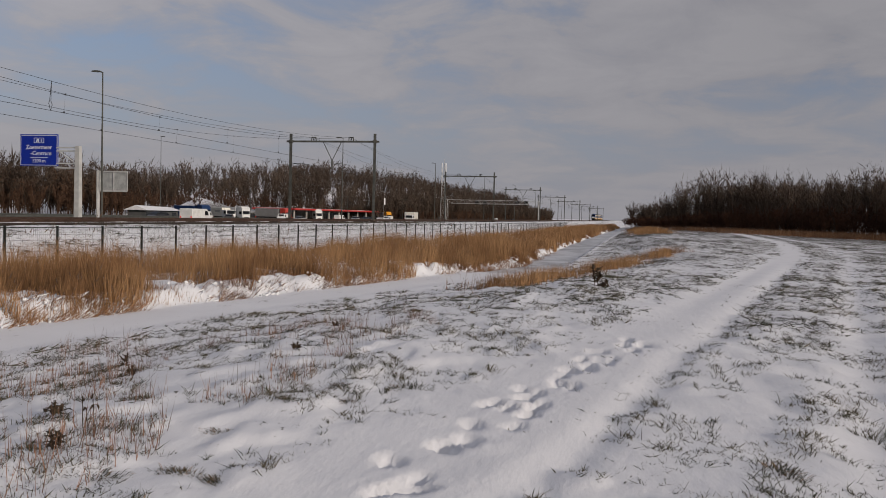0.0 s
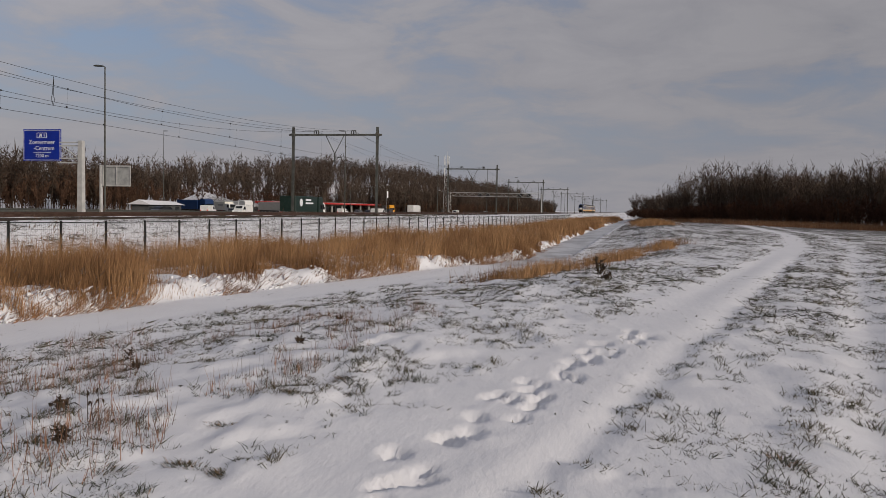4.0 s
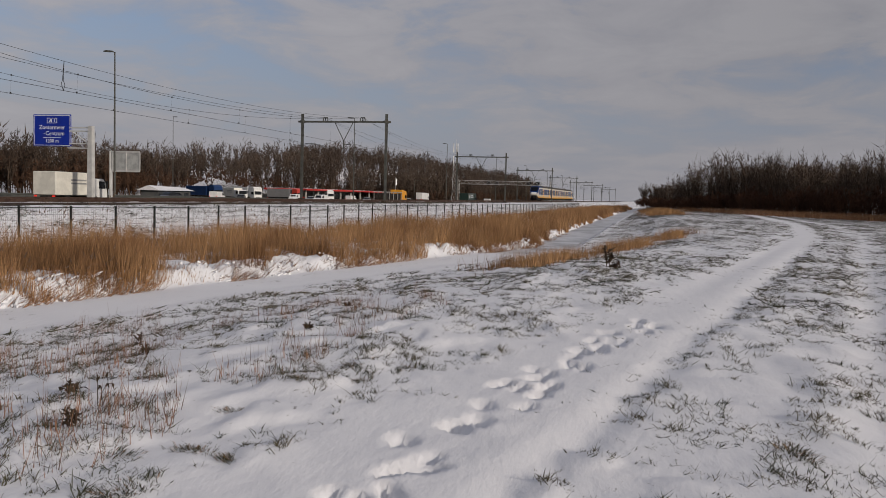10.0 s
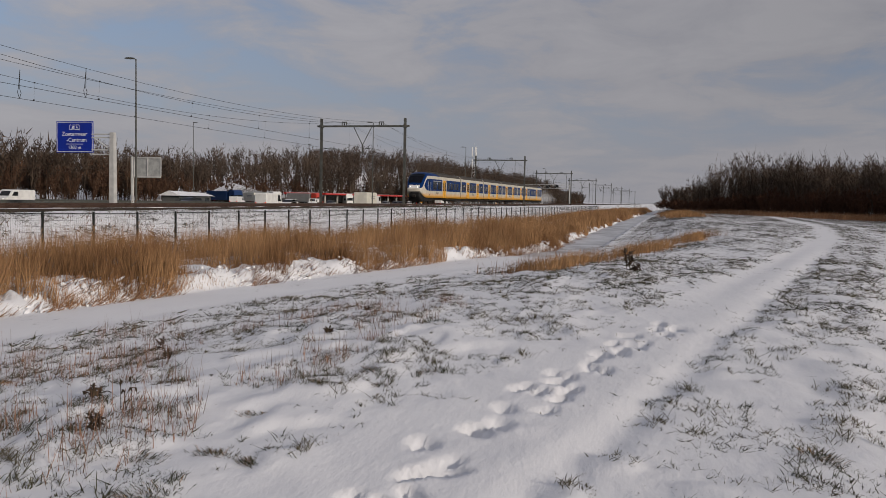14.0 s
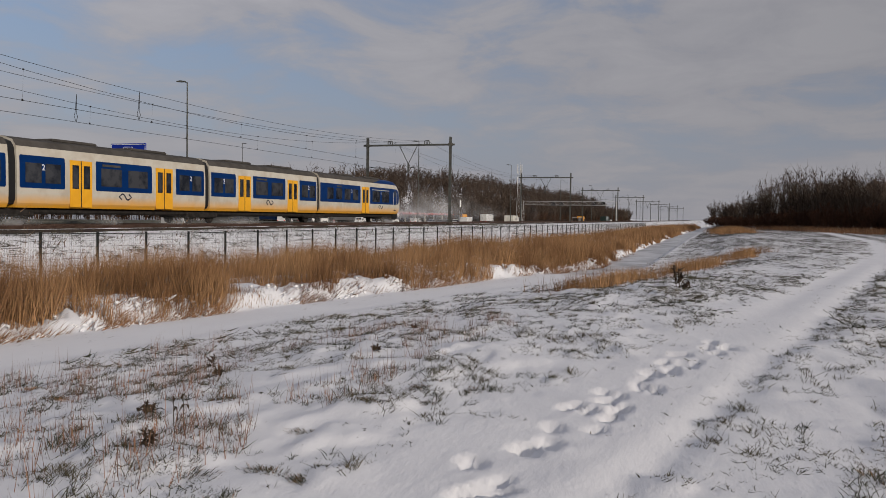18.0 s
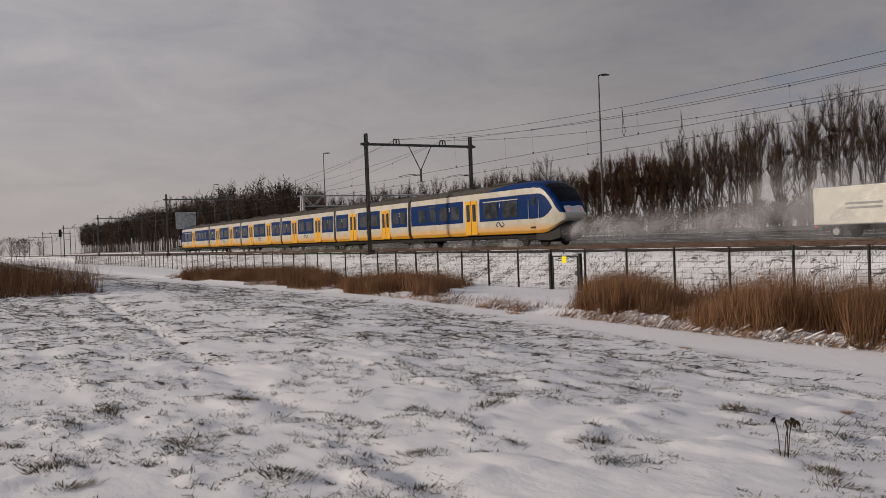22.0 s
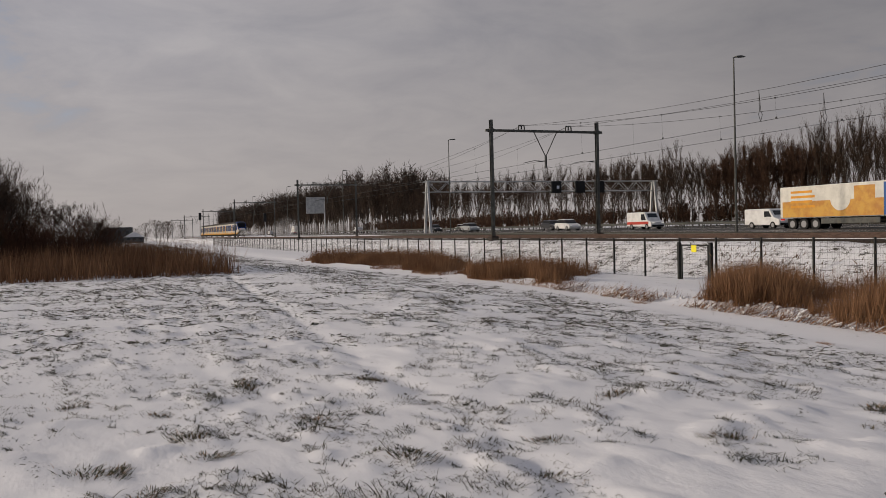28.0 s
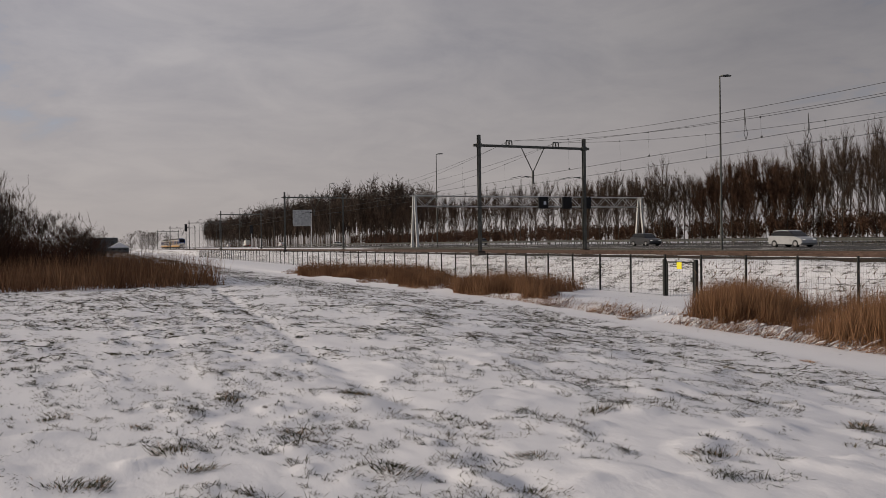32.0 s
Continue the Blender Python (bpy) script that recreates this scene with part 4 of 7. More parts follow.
def grow(rng, height, spread, first, limbs, twigs, lean=0.35, sub=6):
    """Limbs and twigs of a bare tree: arrays of (base, tip, width) for twigs, and a Shape with trunk and limbs."""
    wood = Shape()
    top = Vector((rng.normal() * 0.02 * height, rng.normal() * 0.02 * height, height))
    r = height * 0.011
    pts = [Vector((0, 0, -0.4)), top * 0.35 + Vector((rng.normal(), rng.normal(), 0)) * 0.08, top * 0.7, top]
    for k in range(3):
        wood.tube(pts[k], pts[k + 1], r * (1 - 0.31 * k), r * (1 - 0.31 * (k + 1)), 6, caps=False)
    bases, tips, widths = [], [], []
    for k in range(limbs):
        u = first + (0.97 - first) * (k + rng.random()) / limbs
        b = top * u
        a = rng.random() * 2 * math.pi
        reach = spread * (0.55 + 0.6 * rng.random()) * min(1.0, (1 - u) * 2.6 + 0.22)
        e = b + Vector((math.cos(a) * reach, math.sin(a) * reach, reach / lean * (0.6 + 0.5 * rng.random())))
        if e.z > height * 1.04:
            e.z = height * (1.0 + 0.05 * rng.random())
        wood.tube(b, e, r * 0.34 * (1.15 - u), r * 0.05, 4, caps=False)
        for j in range(twigs):
            w = 0.15 + 0.85 * rng.random()
            s = b.lerp(e, w)
            q = Vector((rng.normal() * 0.38, rng.normal() * 0.38, 0.9 + 0.5 * rng.random())) * (0.07 * height * (0.5 + rng.random() * 0.8))
            bases.append(s), tips.append(s + q), widths.append(0.03)
            for h in range(sub):
                s2 = s + q * rng.random()
                q2 = Vector((rng.normal() * 0.6, rng.normal() * 0.6, 0.7 + 0.5 * rng.random())) * (0.035 * height * (0.5 + rng.random()))
                bases.append(s2), tips.append(s2 + q2), widths.append(0.018)
    return wood, np.array(bases), np.array(tips), np.array(widths)


def make_tree(seed, height, spread, first, limbs, twigs, label, lean=0.35, thick=1.0, sub=6):
    rng = np.random.default_rng(seed)
    wood, b, t, w = grow(rng, height, spread, first, limbs, twigs, lean, sub)
    tree = thing("tree", label, "tree", group="bare trees")
    part("trunk", wood, BARK, tree)
    v, f = slivers(b, t, w * thick, rng)
    part("crown", mesh_of("crown", v, f, TWIGS), None, tree)
    return tree


def make_poplar(seed, height, spread, leaders, twigs, mat, label):
    """A bare tree with a short trunk and steep leaders that fan out into fine upright twigs."""
    rng = np.random.default_rng(seed)
    wood = Shape()
    r = height * 0.0065
    fork = height * (0.16 + 0.10 * rng.random())
    lean = Vector((rng.normal() * 0.02, rng.normal() * 0.02, 1))
    wood.tube((0, 0, -0.4), lean * fork, r, r * 0.85, 7, caps=False)
    wood.tube(lean * fork, lean * height * 0.6, r * 0.85, r * 0.5, 6, caps=False)
    wood.tube(lean * height * 0.6, lean * height * 0.97, r * 0.5, r * 0.06, 5, caps=False)
    bases, tips, widths = [], [], []

    def sprout(a, e, n, size):
        for j in range(n):
            w = 0.12 + 0.88 * rng.random()
            q = (e - a).normalized() * 0.75 + Vector((rng.normal() * 0.25, rng.normal() * 0.25, 0.5))
            q = q * (size * (0.5 + 0.9 * rng.random()))
            b = a.lerp(e, w)
            bases.append(b), tips.append(b + q), widths.append(0.031)
            for h in range(7):
                b2 = b + q * (0.2 + 0.75 * rng.random())
                q2 = q.normalized() * 0.55 + Vector((rng.normal() * 0.33, rng.normal() * 0.33, 0.4 + 0.3 * rng.random()))
                bases.append(b2), tips.append(b2 + q2 * (size * (0.3 + 0.55 * rng.random()))), widths.append(0.0185)

    for k in range(leaders):
        u = 0.14 + 0.60 * (k + rng.random()) / leaders
        a0 = lean * (height * u)
        a = k * 2.4 + rng.normal() * 0.4
        reach = spread * (0.35 + 0.7 * rng.random()) * (1.05 - 0.6 * u)
        out = Vector((math.cos(a), math.sin(a), 0))
        top = height * (0.62 + 0.36 * rng.random()) - reach * 0.4
        a1 = a0 + out * reach * 0.6 + Vector((0, 0, (top - a0.z) * 0.38))
        a2 = a0 + out * reach + Vector((rng.normal() * 0.2, rng.normal() * 0.2, top - a0.z))
        rr = r * (0.42 - 0.25 * u)
        wood.tube(a0, a1, rr, rr * 0.7, 5, caps=False)
        wood.tube(a1, a2, rr * 0.7, rr * 0.1, 4, caps=False)
        sprout(a0, a1, twigs * 2 // 3, height * 0.07)
        sprout(a1, a2, twigs, height * 0.075)
    sprout(lean * height * 0.5, lean * height * 0.97, twigs, height * 0.07)
    tree = thing("tree", label, "tree", group="bare trees")
    part("trunk", wood, BARK, tree)
    v, f = slivers(np.array(bases), np.array(tips), np.array(widths), rng)
    part("crown", mesh_of("crown", v, f, mat), None, tree)
    return tree


def poplars():
    """Rows of bare poplars behind the motorway, with russet groups among them."""
    tall = [make_poplar(11 + k, 22, 3.0 + 0.7 * (k % 3), 12, 24, TWIGS, "tall bare poplar in a row behind the motorway") for k in range(6)]
    russet = [make_poplar(31 + k, 20, 3.6, 15, 58, RED_TWIGS, "dense russet-brown bare tree behind the motorway") for k in range(2)]
    rng = np.random.default_rng(5)
    spots = []
    for row in range(3):
        x = 104.0 - 2 * row
        while x > -330:
            y = 97 + row * 5 + max(0, x) * 0.22 + rng.normal() * 0.8
            size = float(np.interp(x, [-330, -150, -118, -84, -66, -10, 0, 60, 104], [0.74, 0.64, 0.66, 0.72, 0.90, 0.95, 0.97, 0.94, 0.82]))
            spots.append((x, y, size, (-121 < x < -97 or 60 < x < 96) and row < 2))
            x -= (3.3 + 2.6 * rng.random()) * (0.75 if -170 < x < -72 else 1.15 if -66 < x < 0 and row else 0.75 if x >= 0 else 1.0 if x > -170 else 1.4)
    used = {}
    for k, (x, y, s, brown) in enumerate(spots):
        s *= 0.78 + 0.30 * rng.random()
        m = pose(x, y, float(land(x, y)) - 0.1, 0, 0, rng.random() * 360) @ Matrix.Scale(s, 4)
        kinds = russet if brown else tall
        src = kinds[k % len(kinds)]
        if src.name not in used:
            used[src.name] = True
            src.matrix_basis = m
        else:
            copy_thing(src, m).scale = (s, s, s)


def woods(name, spots, height, rng, label, per=60, thick=0.05, mat=None, low=0.2, wide=0.2):
    """A thicket: on each spot (x, y, z, scale) a stem, a few limbs and a haze of fine twigs along them."""
    spots = np.asarray(spots)
    n, limbs = len(spots), 6
    h = height * spots[:, 3] * (0.85 + 0.3 * rng.random(n))
    i = np.repeat(np.arange(n), limbs)
    m = len(i)
    a = rng.random(m) * 2 * math.pi
    out = np.stack([np.cos(a), np.sin(a), 0 * a], 1)
    reach = wide * h[i] * (0.3 + 0.8 * rng.random(m))
    foot = spots[i, :3] + np.stack([0 * a, 0 * a, h[i] * (low + 0.35 * rng.random(m))], 1)
    end = spots[i, :3] + out * reach[:, None] + np.stack([0 * a, 0 * a, h[i] * (0.93 - 1.1 * (reach / h[i]) ** 1.3 + 0.05 * rng.normal(size=m))], 1)
    end[:, 2] = np.maximum(end[:, 2], foot[:, 2] + 0.12 * h[i])
    boughs = slivers(foot, end, 0.010 * h[i], rng)
    j = np.repeat(np.arange(m), max(1, per // limbs))
    c = len(j)
    w = 0.15 + 0.85 * rng.random(c) ** 0.8
    base = foot[j] + (end[j] - foot[j]) * w[:, None] + rng.normal(size=(c, 3)) * (0.022 * h[i][j])[:, None]
    d = (end - foot)[j]
    d /= np.linalg.norm(d, axis=1)[:, None] + 1e-6
    d = d * 0.55 + rng.normal(size=(c, 3)) * 0.62 + [0, 0, 0.3]
    tip = base + d * (h[i][j] * (0.03 + 0.06 * rng.random(c)))[:, None]
    haze = slivers(base, tip, np.full(c, thick) * (0.6 + 0.8 * rng.random(c)), rng)
    stems = needles(spots[:, :3] - [0, 0, 0.3], np.stack([spots[:, 0], spots[:, 1], spots[:, 2] + h * 0.75], 1), 0.011 * h, rng)
    return stuff(name, [boughs, haze, stems], mat or WOODS, label, "woodland")


def build_woods():
    rng = np.random.default_rng(21)
    # the wood beyond the field: grey-brown crowns above a russet thicket
    pts, brush = [], []
    for k in range(1000):
        u = rng.random()
        d = rng.random() ** 1.3 * 40
        x, y = np.interp(u, [0, 0.25, 1], [265, 205, 60]), np.interp(u, [0, 0.25, 1], [4.5, -6, -64])
        s = np.interp(u, [0, 0.1, 0.2, 0.25, 0.4, 0.5, 0.6, 0.72, 0.8, 0.9, 1], [0.6, 0.62, 0.45, 0.98, 1.0, 0.8, 0.98, 0.82, 1.02, 0.86, 1.05])
        pts.append((x + d * 0.35, y - d * 0.9, 0.0, s * (0.72 + 0.4 * rng.random())))
    for k in range(1500):
        u = rng.random()
        d = rng.random() * 9 - 2.0
        x, y = np.interp(u, [0, 0.25, 1], [262, 203, 58]), np.interp(u, [0, 0.25, 1], [4.5, -6, -64])
        s = np.interp(u, [0, 0.2, 0.27, 0.4, 1], [0.6, 0.5, 0.65, 0.9, 1.1])
        brush.append((x + d * 0.35, y - d * 0.9, -0.1, s * (0.6 + 0.5 * rng.random())))
    woods("woodland_south", pts, 11.3, rng, "grey-brown bare wood at the edge of the field", 280, 0.062, GREY_WOODS, 0.12, 0.24)
    woods("undergrowth", brush, 5.6, rng, "dense russet thicket before the wood", 90, 0.10, RED_BRUSH, 0.02, 0.35)
    # wooded hill beyond the motorway
    pts = []
    for k in range(2300):
        x = 60 + 840 * rng.random() ** 1.2
        front = np.interp(x, [60, 170, 185, 190, 234, 240, 300, 900], [112, 116, 118, 133, 133, 118, 94, 92])
        y = front + 70 * rng.random() ** 1.6
        pts.append((x, y, float(land(x, y)), np.interp(x, [0, 200, 900], [0.92, 0.85, 0.8]) * (0.72 + 0.4 * rng.random())))
    woods("woodland_hill", pts, 15.0, rng, "bare grey-brown wood on the hill behind the motorway", 160, 0.15, GREY_WOODS, 0.08, 0.24)
    # undergrowth below the poplars and along the foot of the hill
    pts = []
    for k in range(1500):
        x = 205 - 545 * rng.random() ** 0.9
        pts.append((x, 95.5 + min(max(0, x), 110) * 0.16 + 18 * rng.random(), float(road_z(x)) - 0.1, np.interp(x, [-300, -130, -60, -20, 0, 8, 50, 110], [0.6, 0.6, 0.7, 0.7, 0.85, 1.3, 1.4, 1.2]) * (0.6 + 0.6 * rng.random())))
    pts = [q for q in pts if not (183 < q[0] < 240 and q[1] < 133)]
    woods("undergrowth", pts, 7.5, rng, "brown undergrowth below the poplars", 210, 0.10, RED_TWIGS, 0.02, 0.3)
    pts = []
    for k in range(900):
        x = 205 + 700 * rng.random() ** 1.4
        y = np.interp(x, [200, 238, 239, 330, 900], [133, 133, 116, 93, 92]) + 14 * rng.random()
        pts.append((x, y, float(land(x, y)), 0.6 + 0.6 * rng.random()))
    for k in range(60):
        x, y = 200 + 40 * rng.random(), 116 + 8 * rng.random()
        pts.append((x, y, float(land(x, y)), 0.15 + 0.35 * rng.random()))
    woods("undergrowth", pts, 6.0, rng, "brown bushes along the foot of the hill", 130, 0.15, RED_TWIGS, 0.02, 0.3)
    pts = [(-290 - 560 * rng.random(), 95 + 26 * rng.random(), 1.2, 0.72 + 0.33 * rng.random()) for k in range(900)]
    woods("woodland_west", pts, 24.0, rng, "distant bare wood along the motorway", 200, 0.17, GREY_WOODS, 0.22, 0.15)
    # bushes at the west end of the field
    kinds = [make_tree(90 + k, 5.2, 2.3, 0.04, 44, 10, "bare twiggy shrub behind the reeds", 0.75, 0.55, 8) for k in range(4)]
    spots = []
    for k in range(64):
        x, y = -46 - 15 * rng.random(), -17 + 18.0 * rng.random() ** 0.8
        spots.append((x, y, float(np.interp(y, [-17, -6, -2.5, 1.0], [1.25, 1.0, 0.66, 0.30])) * (0.8 + 0.3 * rng.random())))
    thicket = [(-44 - 6 * rng.random(), -5.5 + 5.0 * rng.random(), -0.1, 0.65 + 0.5 * rng.random()) for k in range(46)]
    woods("thicket", thicket, 3.1, rng, "dense dark russet bush behind the reeds", 700, 0.012, RED_BRUSH, 0.0, 0.4)
    spots += [(-420, 25.5, 1.6), (-416, 22, 1.4), (-345, 13, 1.3), (-352, 17, 1.5), (-340, 9.5, 0.9), (-365, 22, 1.4), (-322, -3, 1.3), (-312, -9, 1.0), (-380, 29, 1.2), (-298, 11, 0.6)]
    for k, (x, y, s) in enumerate(spots):
        m = pose(x, y, -0.1, 0, 0, rng.random() * 360) @ Matrix.Scale(s, 4)
        if k < 4:
            kinds[k].matrix_basis = m
        else:
            copy_thing(kinds[k % 4], m).scale = (s, s, s)


poplars()
build_woods()


def reed_bed(name, xs, ys, zs, hs, rng, label, width=0.014, mat=None):
    n = len(xs)
    base = np.stack([xs, ys, zs - 0.05], 1)
    lean = np.stack([rng.normal(size=n) * 0.20 + 0.08, rng.normal(size=n) * 0.20, np.ones(n)], 1)
    tip = base + lean * hs[:, None]
    return stuff(name, [slivers(base, tip, np.full(n, width) * (0.7 + 0.6 * rng.random(n)), rng)], mat or REED, label, "reeds")


def build_reeds():
    rng = np.random.default_rng(33)
    n = 380000
    x = np.concatenate([rng.uniform(-64, 60, n * 3 // 4), rng.uniform(50, 260, n // 4)])
    b, f = bank_foot(x), fence_line(x)
    y = b + 0.25 + 1.1 * step(lumps(x, x * 0 + 3, 2.2, 3), 0.35, 0.75) + (f - 1.0 - b) * rng.random(len(x)) ** 1.5
    dens = lumps(x, y, 2.6, 3)
    gap = 2.4 * np.exp(-((x + 22.2 + 1.16 * (y - 14)) / 3.9) ** 4)
    dens = dens + 0.10 * step(x, -24, -20) * (1 - step(x, 2, 9))
    open_snow = np.where(x > 9, 0.40 * (1 - step(lumps(x, y, 3.4, 2), 0.36, 0.5)), 0)
    margin = dens + 0.30 * rng.random(len(x)) - 0.42 - 0.5 * gap - open_snow * rng.random(len(x))
    keep = (margin > 0) & (y < f - 0.25)
    x, y, dens, margin = x[keep], y[keep], dens[keep], margin[keep]
    tall = rng.random(len(x)) < 0.008
    h = (0.40 + 1.20 * step(dens, 0.22, 0.70)) * (0.65 + 0.5 * rng.random(len(x))) * np.where(tall, 1.45, 1.0) * np.interp(x, [-24, -12, -4, 10, 19], [0.62, 0.68, 0.85, 0.95, 0.75]) * (0.62 + 0.7 * lumps(x, y + 50, 3.2, 2)) * (0.45 + 0.55 * step(margin, 0, 0.22))
    e = x > 4 + 12 * rng.random(len(x))
    reed_bed("reed_bed", x[e], y[e], land(x[e], y[e]), h[e], rng, "dense golden-brown dry reeds on the ditch bank", np.where(x[e] > 60, 0.022, 0.0085))
    reed_bed("reed_bed", x[~e], y[~e], land(x[~e], y[~e]), h[~e], rng, "red-brown dry reeds along the ditch bank", 0.0085, REED_BROWN)
    plume = tall & (x < 60)
    px, py, ph = x[plume], y[plume], h[plume]
    base = np.stack([px + 0.06 * ph, py, land(px, py) - 0.05 + ph * 0.93], 1)
    tip = base + np.stack([0.08 + rng.normal(size=len(px)) * 0.06, rng.normal(size=len(px)) * 0.06, np.full(len(px), 0.13)], 1)
    stuff("reed_plumes", [needles(base, tip, np.full(len(px), 0.03), rng)], PLUME, "feathery grey-brown reed plumes", "reeds")
    n = 60000
    x = rng.uniform(-70, -34, n)
    y = rng.uniform(-24, 7, n)
    keep = (y < 4.5 + (x + 36) * 0.10 + 2 * lumps(x, y, 3)) & (x < -40 + lumps(x, y, 4) * 4)
    x, y = x[keep], y[keep]
    reed_bed("reed_bed", x, y, land(x, y), 0.95 + 0.75 * rng.random(len(x)) ** 1.5, rng, "brown dry reeds at the end of the field", 0.018, REED_BROWN)
    # straw along the field's edge and before the wood
    u = rng.random(9000)
    x = 22 + 28 * u + rng.normal(size=9000) * 0.4
    y = np.interp(x, [22, 30, 38, 50], [4.6, 2.4, 0.6, -1.6]) + rng.normal(size=9000) * 0.55
    keep = lumps(x, y, 2.5, 2) > 0.42
    x, y = x[keep], y[keep]
    reed_bed("straw_strip", x, y, land(x, y), 0.25 + 0.35 * rng.random(len(x)), rng, "low golden straw along the field's edge", 0.011)
    u = 1 - rng.random(30000) ** 1.5 * 0.8
    x = np.interp(u, [0, 0.35, 1], [235, 150, 55]) + rng.normal(size=30000) * 3
    y = np.interp(u, [0, 0.35, 1], [3.5, -17, -56]) + rng.normal(size=30000) * 3.2
    reed_bed("reed_bed", x, y, land(x, y), 0.5 + 0.6 * rng.random(len(x)), rng, "brown reeds before the wood", 0.028, REED_BROWN)
    x = rng.uniform(120, 215, 9000)
    y = np.interp(x, [120, 215], [-1.5, 1.5]) + rng.normal(size=9000) * 1.3
    reed_bed("reed_bed", x, y, land(x, y), 0.4 + 0.5 * rng.random(len(x)), rng, "golden reeds on the near bank of the ditch", 0.025)


def build_litter():
    """Matted straw along the ditch bank."""
    rng = np.random.default_rng(55)
    n = 11000
    x = rng.uniform(-45, 60, n)
    y = bank_foot(x) + np.abs(rng.normal(size=n)) * 0.5
    keep = lumps(x, y, 2.4, 2) > 0.5
    x, y = x[keep], y[keep]
    n = len(x)
    base = np.stack([x, y, land(x, y) + 0.02], 1)
    a = rng.normal(size=n) * 0.6
    tip = base + np.stack([np.cos(a), np.sin(a) * 0.6, 0.25 + 0.5 * rng.random(n)], 1) * (0.10 + 0.25 * rng.random(n))[:, None]
    stuff("flattened_reeds", [blades(base, tip, np.full(n, 0.012), rng, 0.2)], REED, "flattened broken reeds on the snowy bank", "reeds")


def build_snow_clots():
    """Snow caught on bent reeds along the foot of the bank: slanting crusts and small clods."""
    rng = np.random.default_rng(58)
    n = 3200
    x = rng.uniform(-26, 46, n)
    y = bank_foot(x) + 0.12 + np.abs(rng.normal(size=n)) * 0.42
    keep = lumps(x, y, 1.6, 3) + 0.12 * rng.random(n) > 0.50
    x, y = x[keep], y[keep]
    n = len(x)
    long = rng.random(n) < 0.10
    size = np.where(long, 0.06 + 0.14 * rng.random(n), 0.025 + 0.05 * rng.random(n))
    tilt = np.where(long, 0.15 + 0.5 * rng.random(n), rng.normal(size=n) * 0.3)
    turn = rng.normal(size=n) * 0.5
    ax = np.stack([np.cos(tilt) * np.cos(turn), np.cos(tilt) * np.sin(turn), np.sin(tilt)], 1)
    side = np.stack([-np.sin(turn), np.cos(turn), 0 * turn], 1)
    top = np.cross(ax, side)
    c = np.stack([x, y, land(x, y) + 0.02 + np.where(long, size * np.sin(tilt) * 0.8, 0.0)], 1)
    fat = np.where(long, 0.018 + 0.02 * rng.random(n), size * 0.7)[:, None]
    rings = []
    for u, w in ((-1.0, 0.35), (-0.4, 1.0), (0.3, 0.8), (1.0, 0.2)):
        for a in range(5):
            jig = 0.75 + 0.5 * rng.random((n, 1))
            rings.append(c + ax * (u * size)[:, None] + (side * math.cos(a * 1.2566) + top * math.sin(a * 1.2566)) * fat * w * jig)
    v = np.concatenate(rings, 0)
    i = np.arange(n)
    quads = [np.stack([i + n * (5 * k + a), i + n * (5 * k + (a + 1) % 5), i + n * (5 * k + 5 + (a + 1) % 5), i + n * (5 * k + 5 + a)], 1) for k in range(3) for a in range(5)]
    me = mesh_of("snow_clots", v, np.concatenate(quads), SNOW_MAT, smooth=True)
    tagged(new("snow_clots", me), "crusts of snow caught on bent reeds along the bank", "snow", kind="stuff")
    # bent stems below and among them
    m = 9000
    x = rng.uniform(-30, 50, m)
    y = bank_foot(x) + np.abs(rng.normal(size=m)) * 0.5
    keep = lumps(x, y, 1.6, 3) > 0.46
    x, y = x[keep], y[keep]
    m = len(x)
    base = np.stack([x, y, land(x, y)], 1)
    tip = base + np.stack([0.25 + 0.3 * rng.random(m), rng.normal(size=m) * 0.15 - 0.1, 0.08 + 0.3 * rng.random(m)], 1)
    stuff("bent_reeds", [slivers(base, tip, np.full(m, 0.010), rng)], REED_BROWN, "bent brown reeds pressed down by snow", "reeds")


build_litter()
build_snow_clots()
PLUME = material("reed_plume", (0.11, 0.070, 0.045), 0.95, colour2=(0.17, 0.11, 0.075), scale=3)
build_reeds()


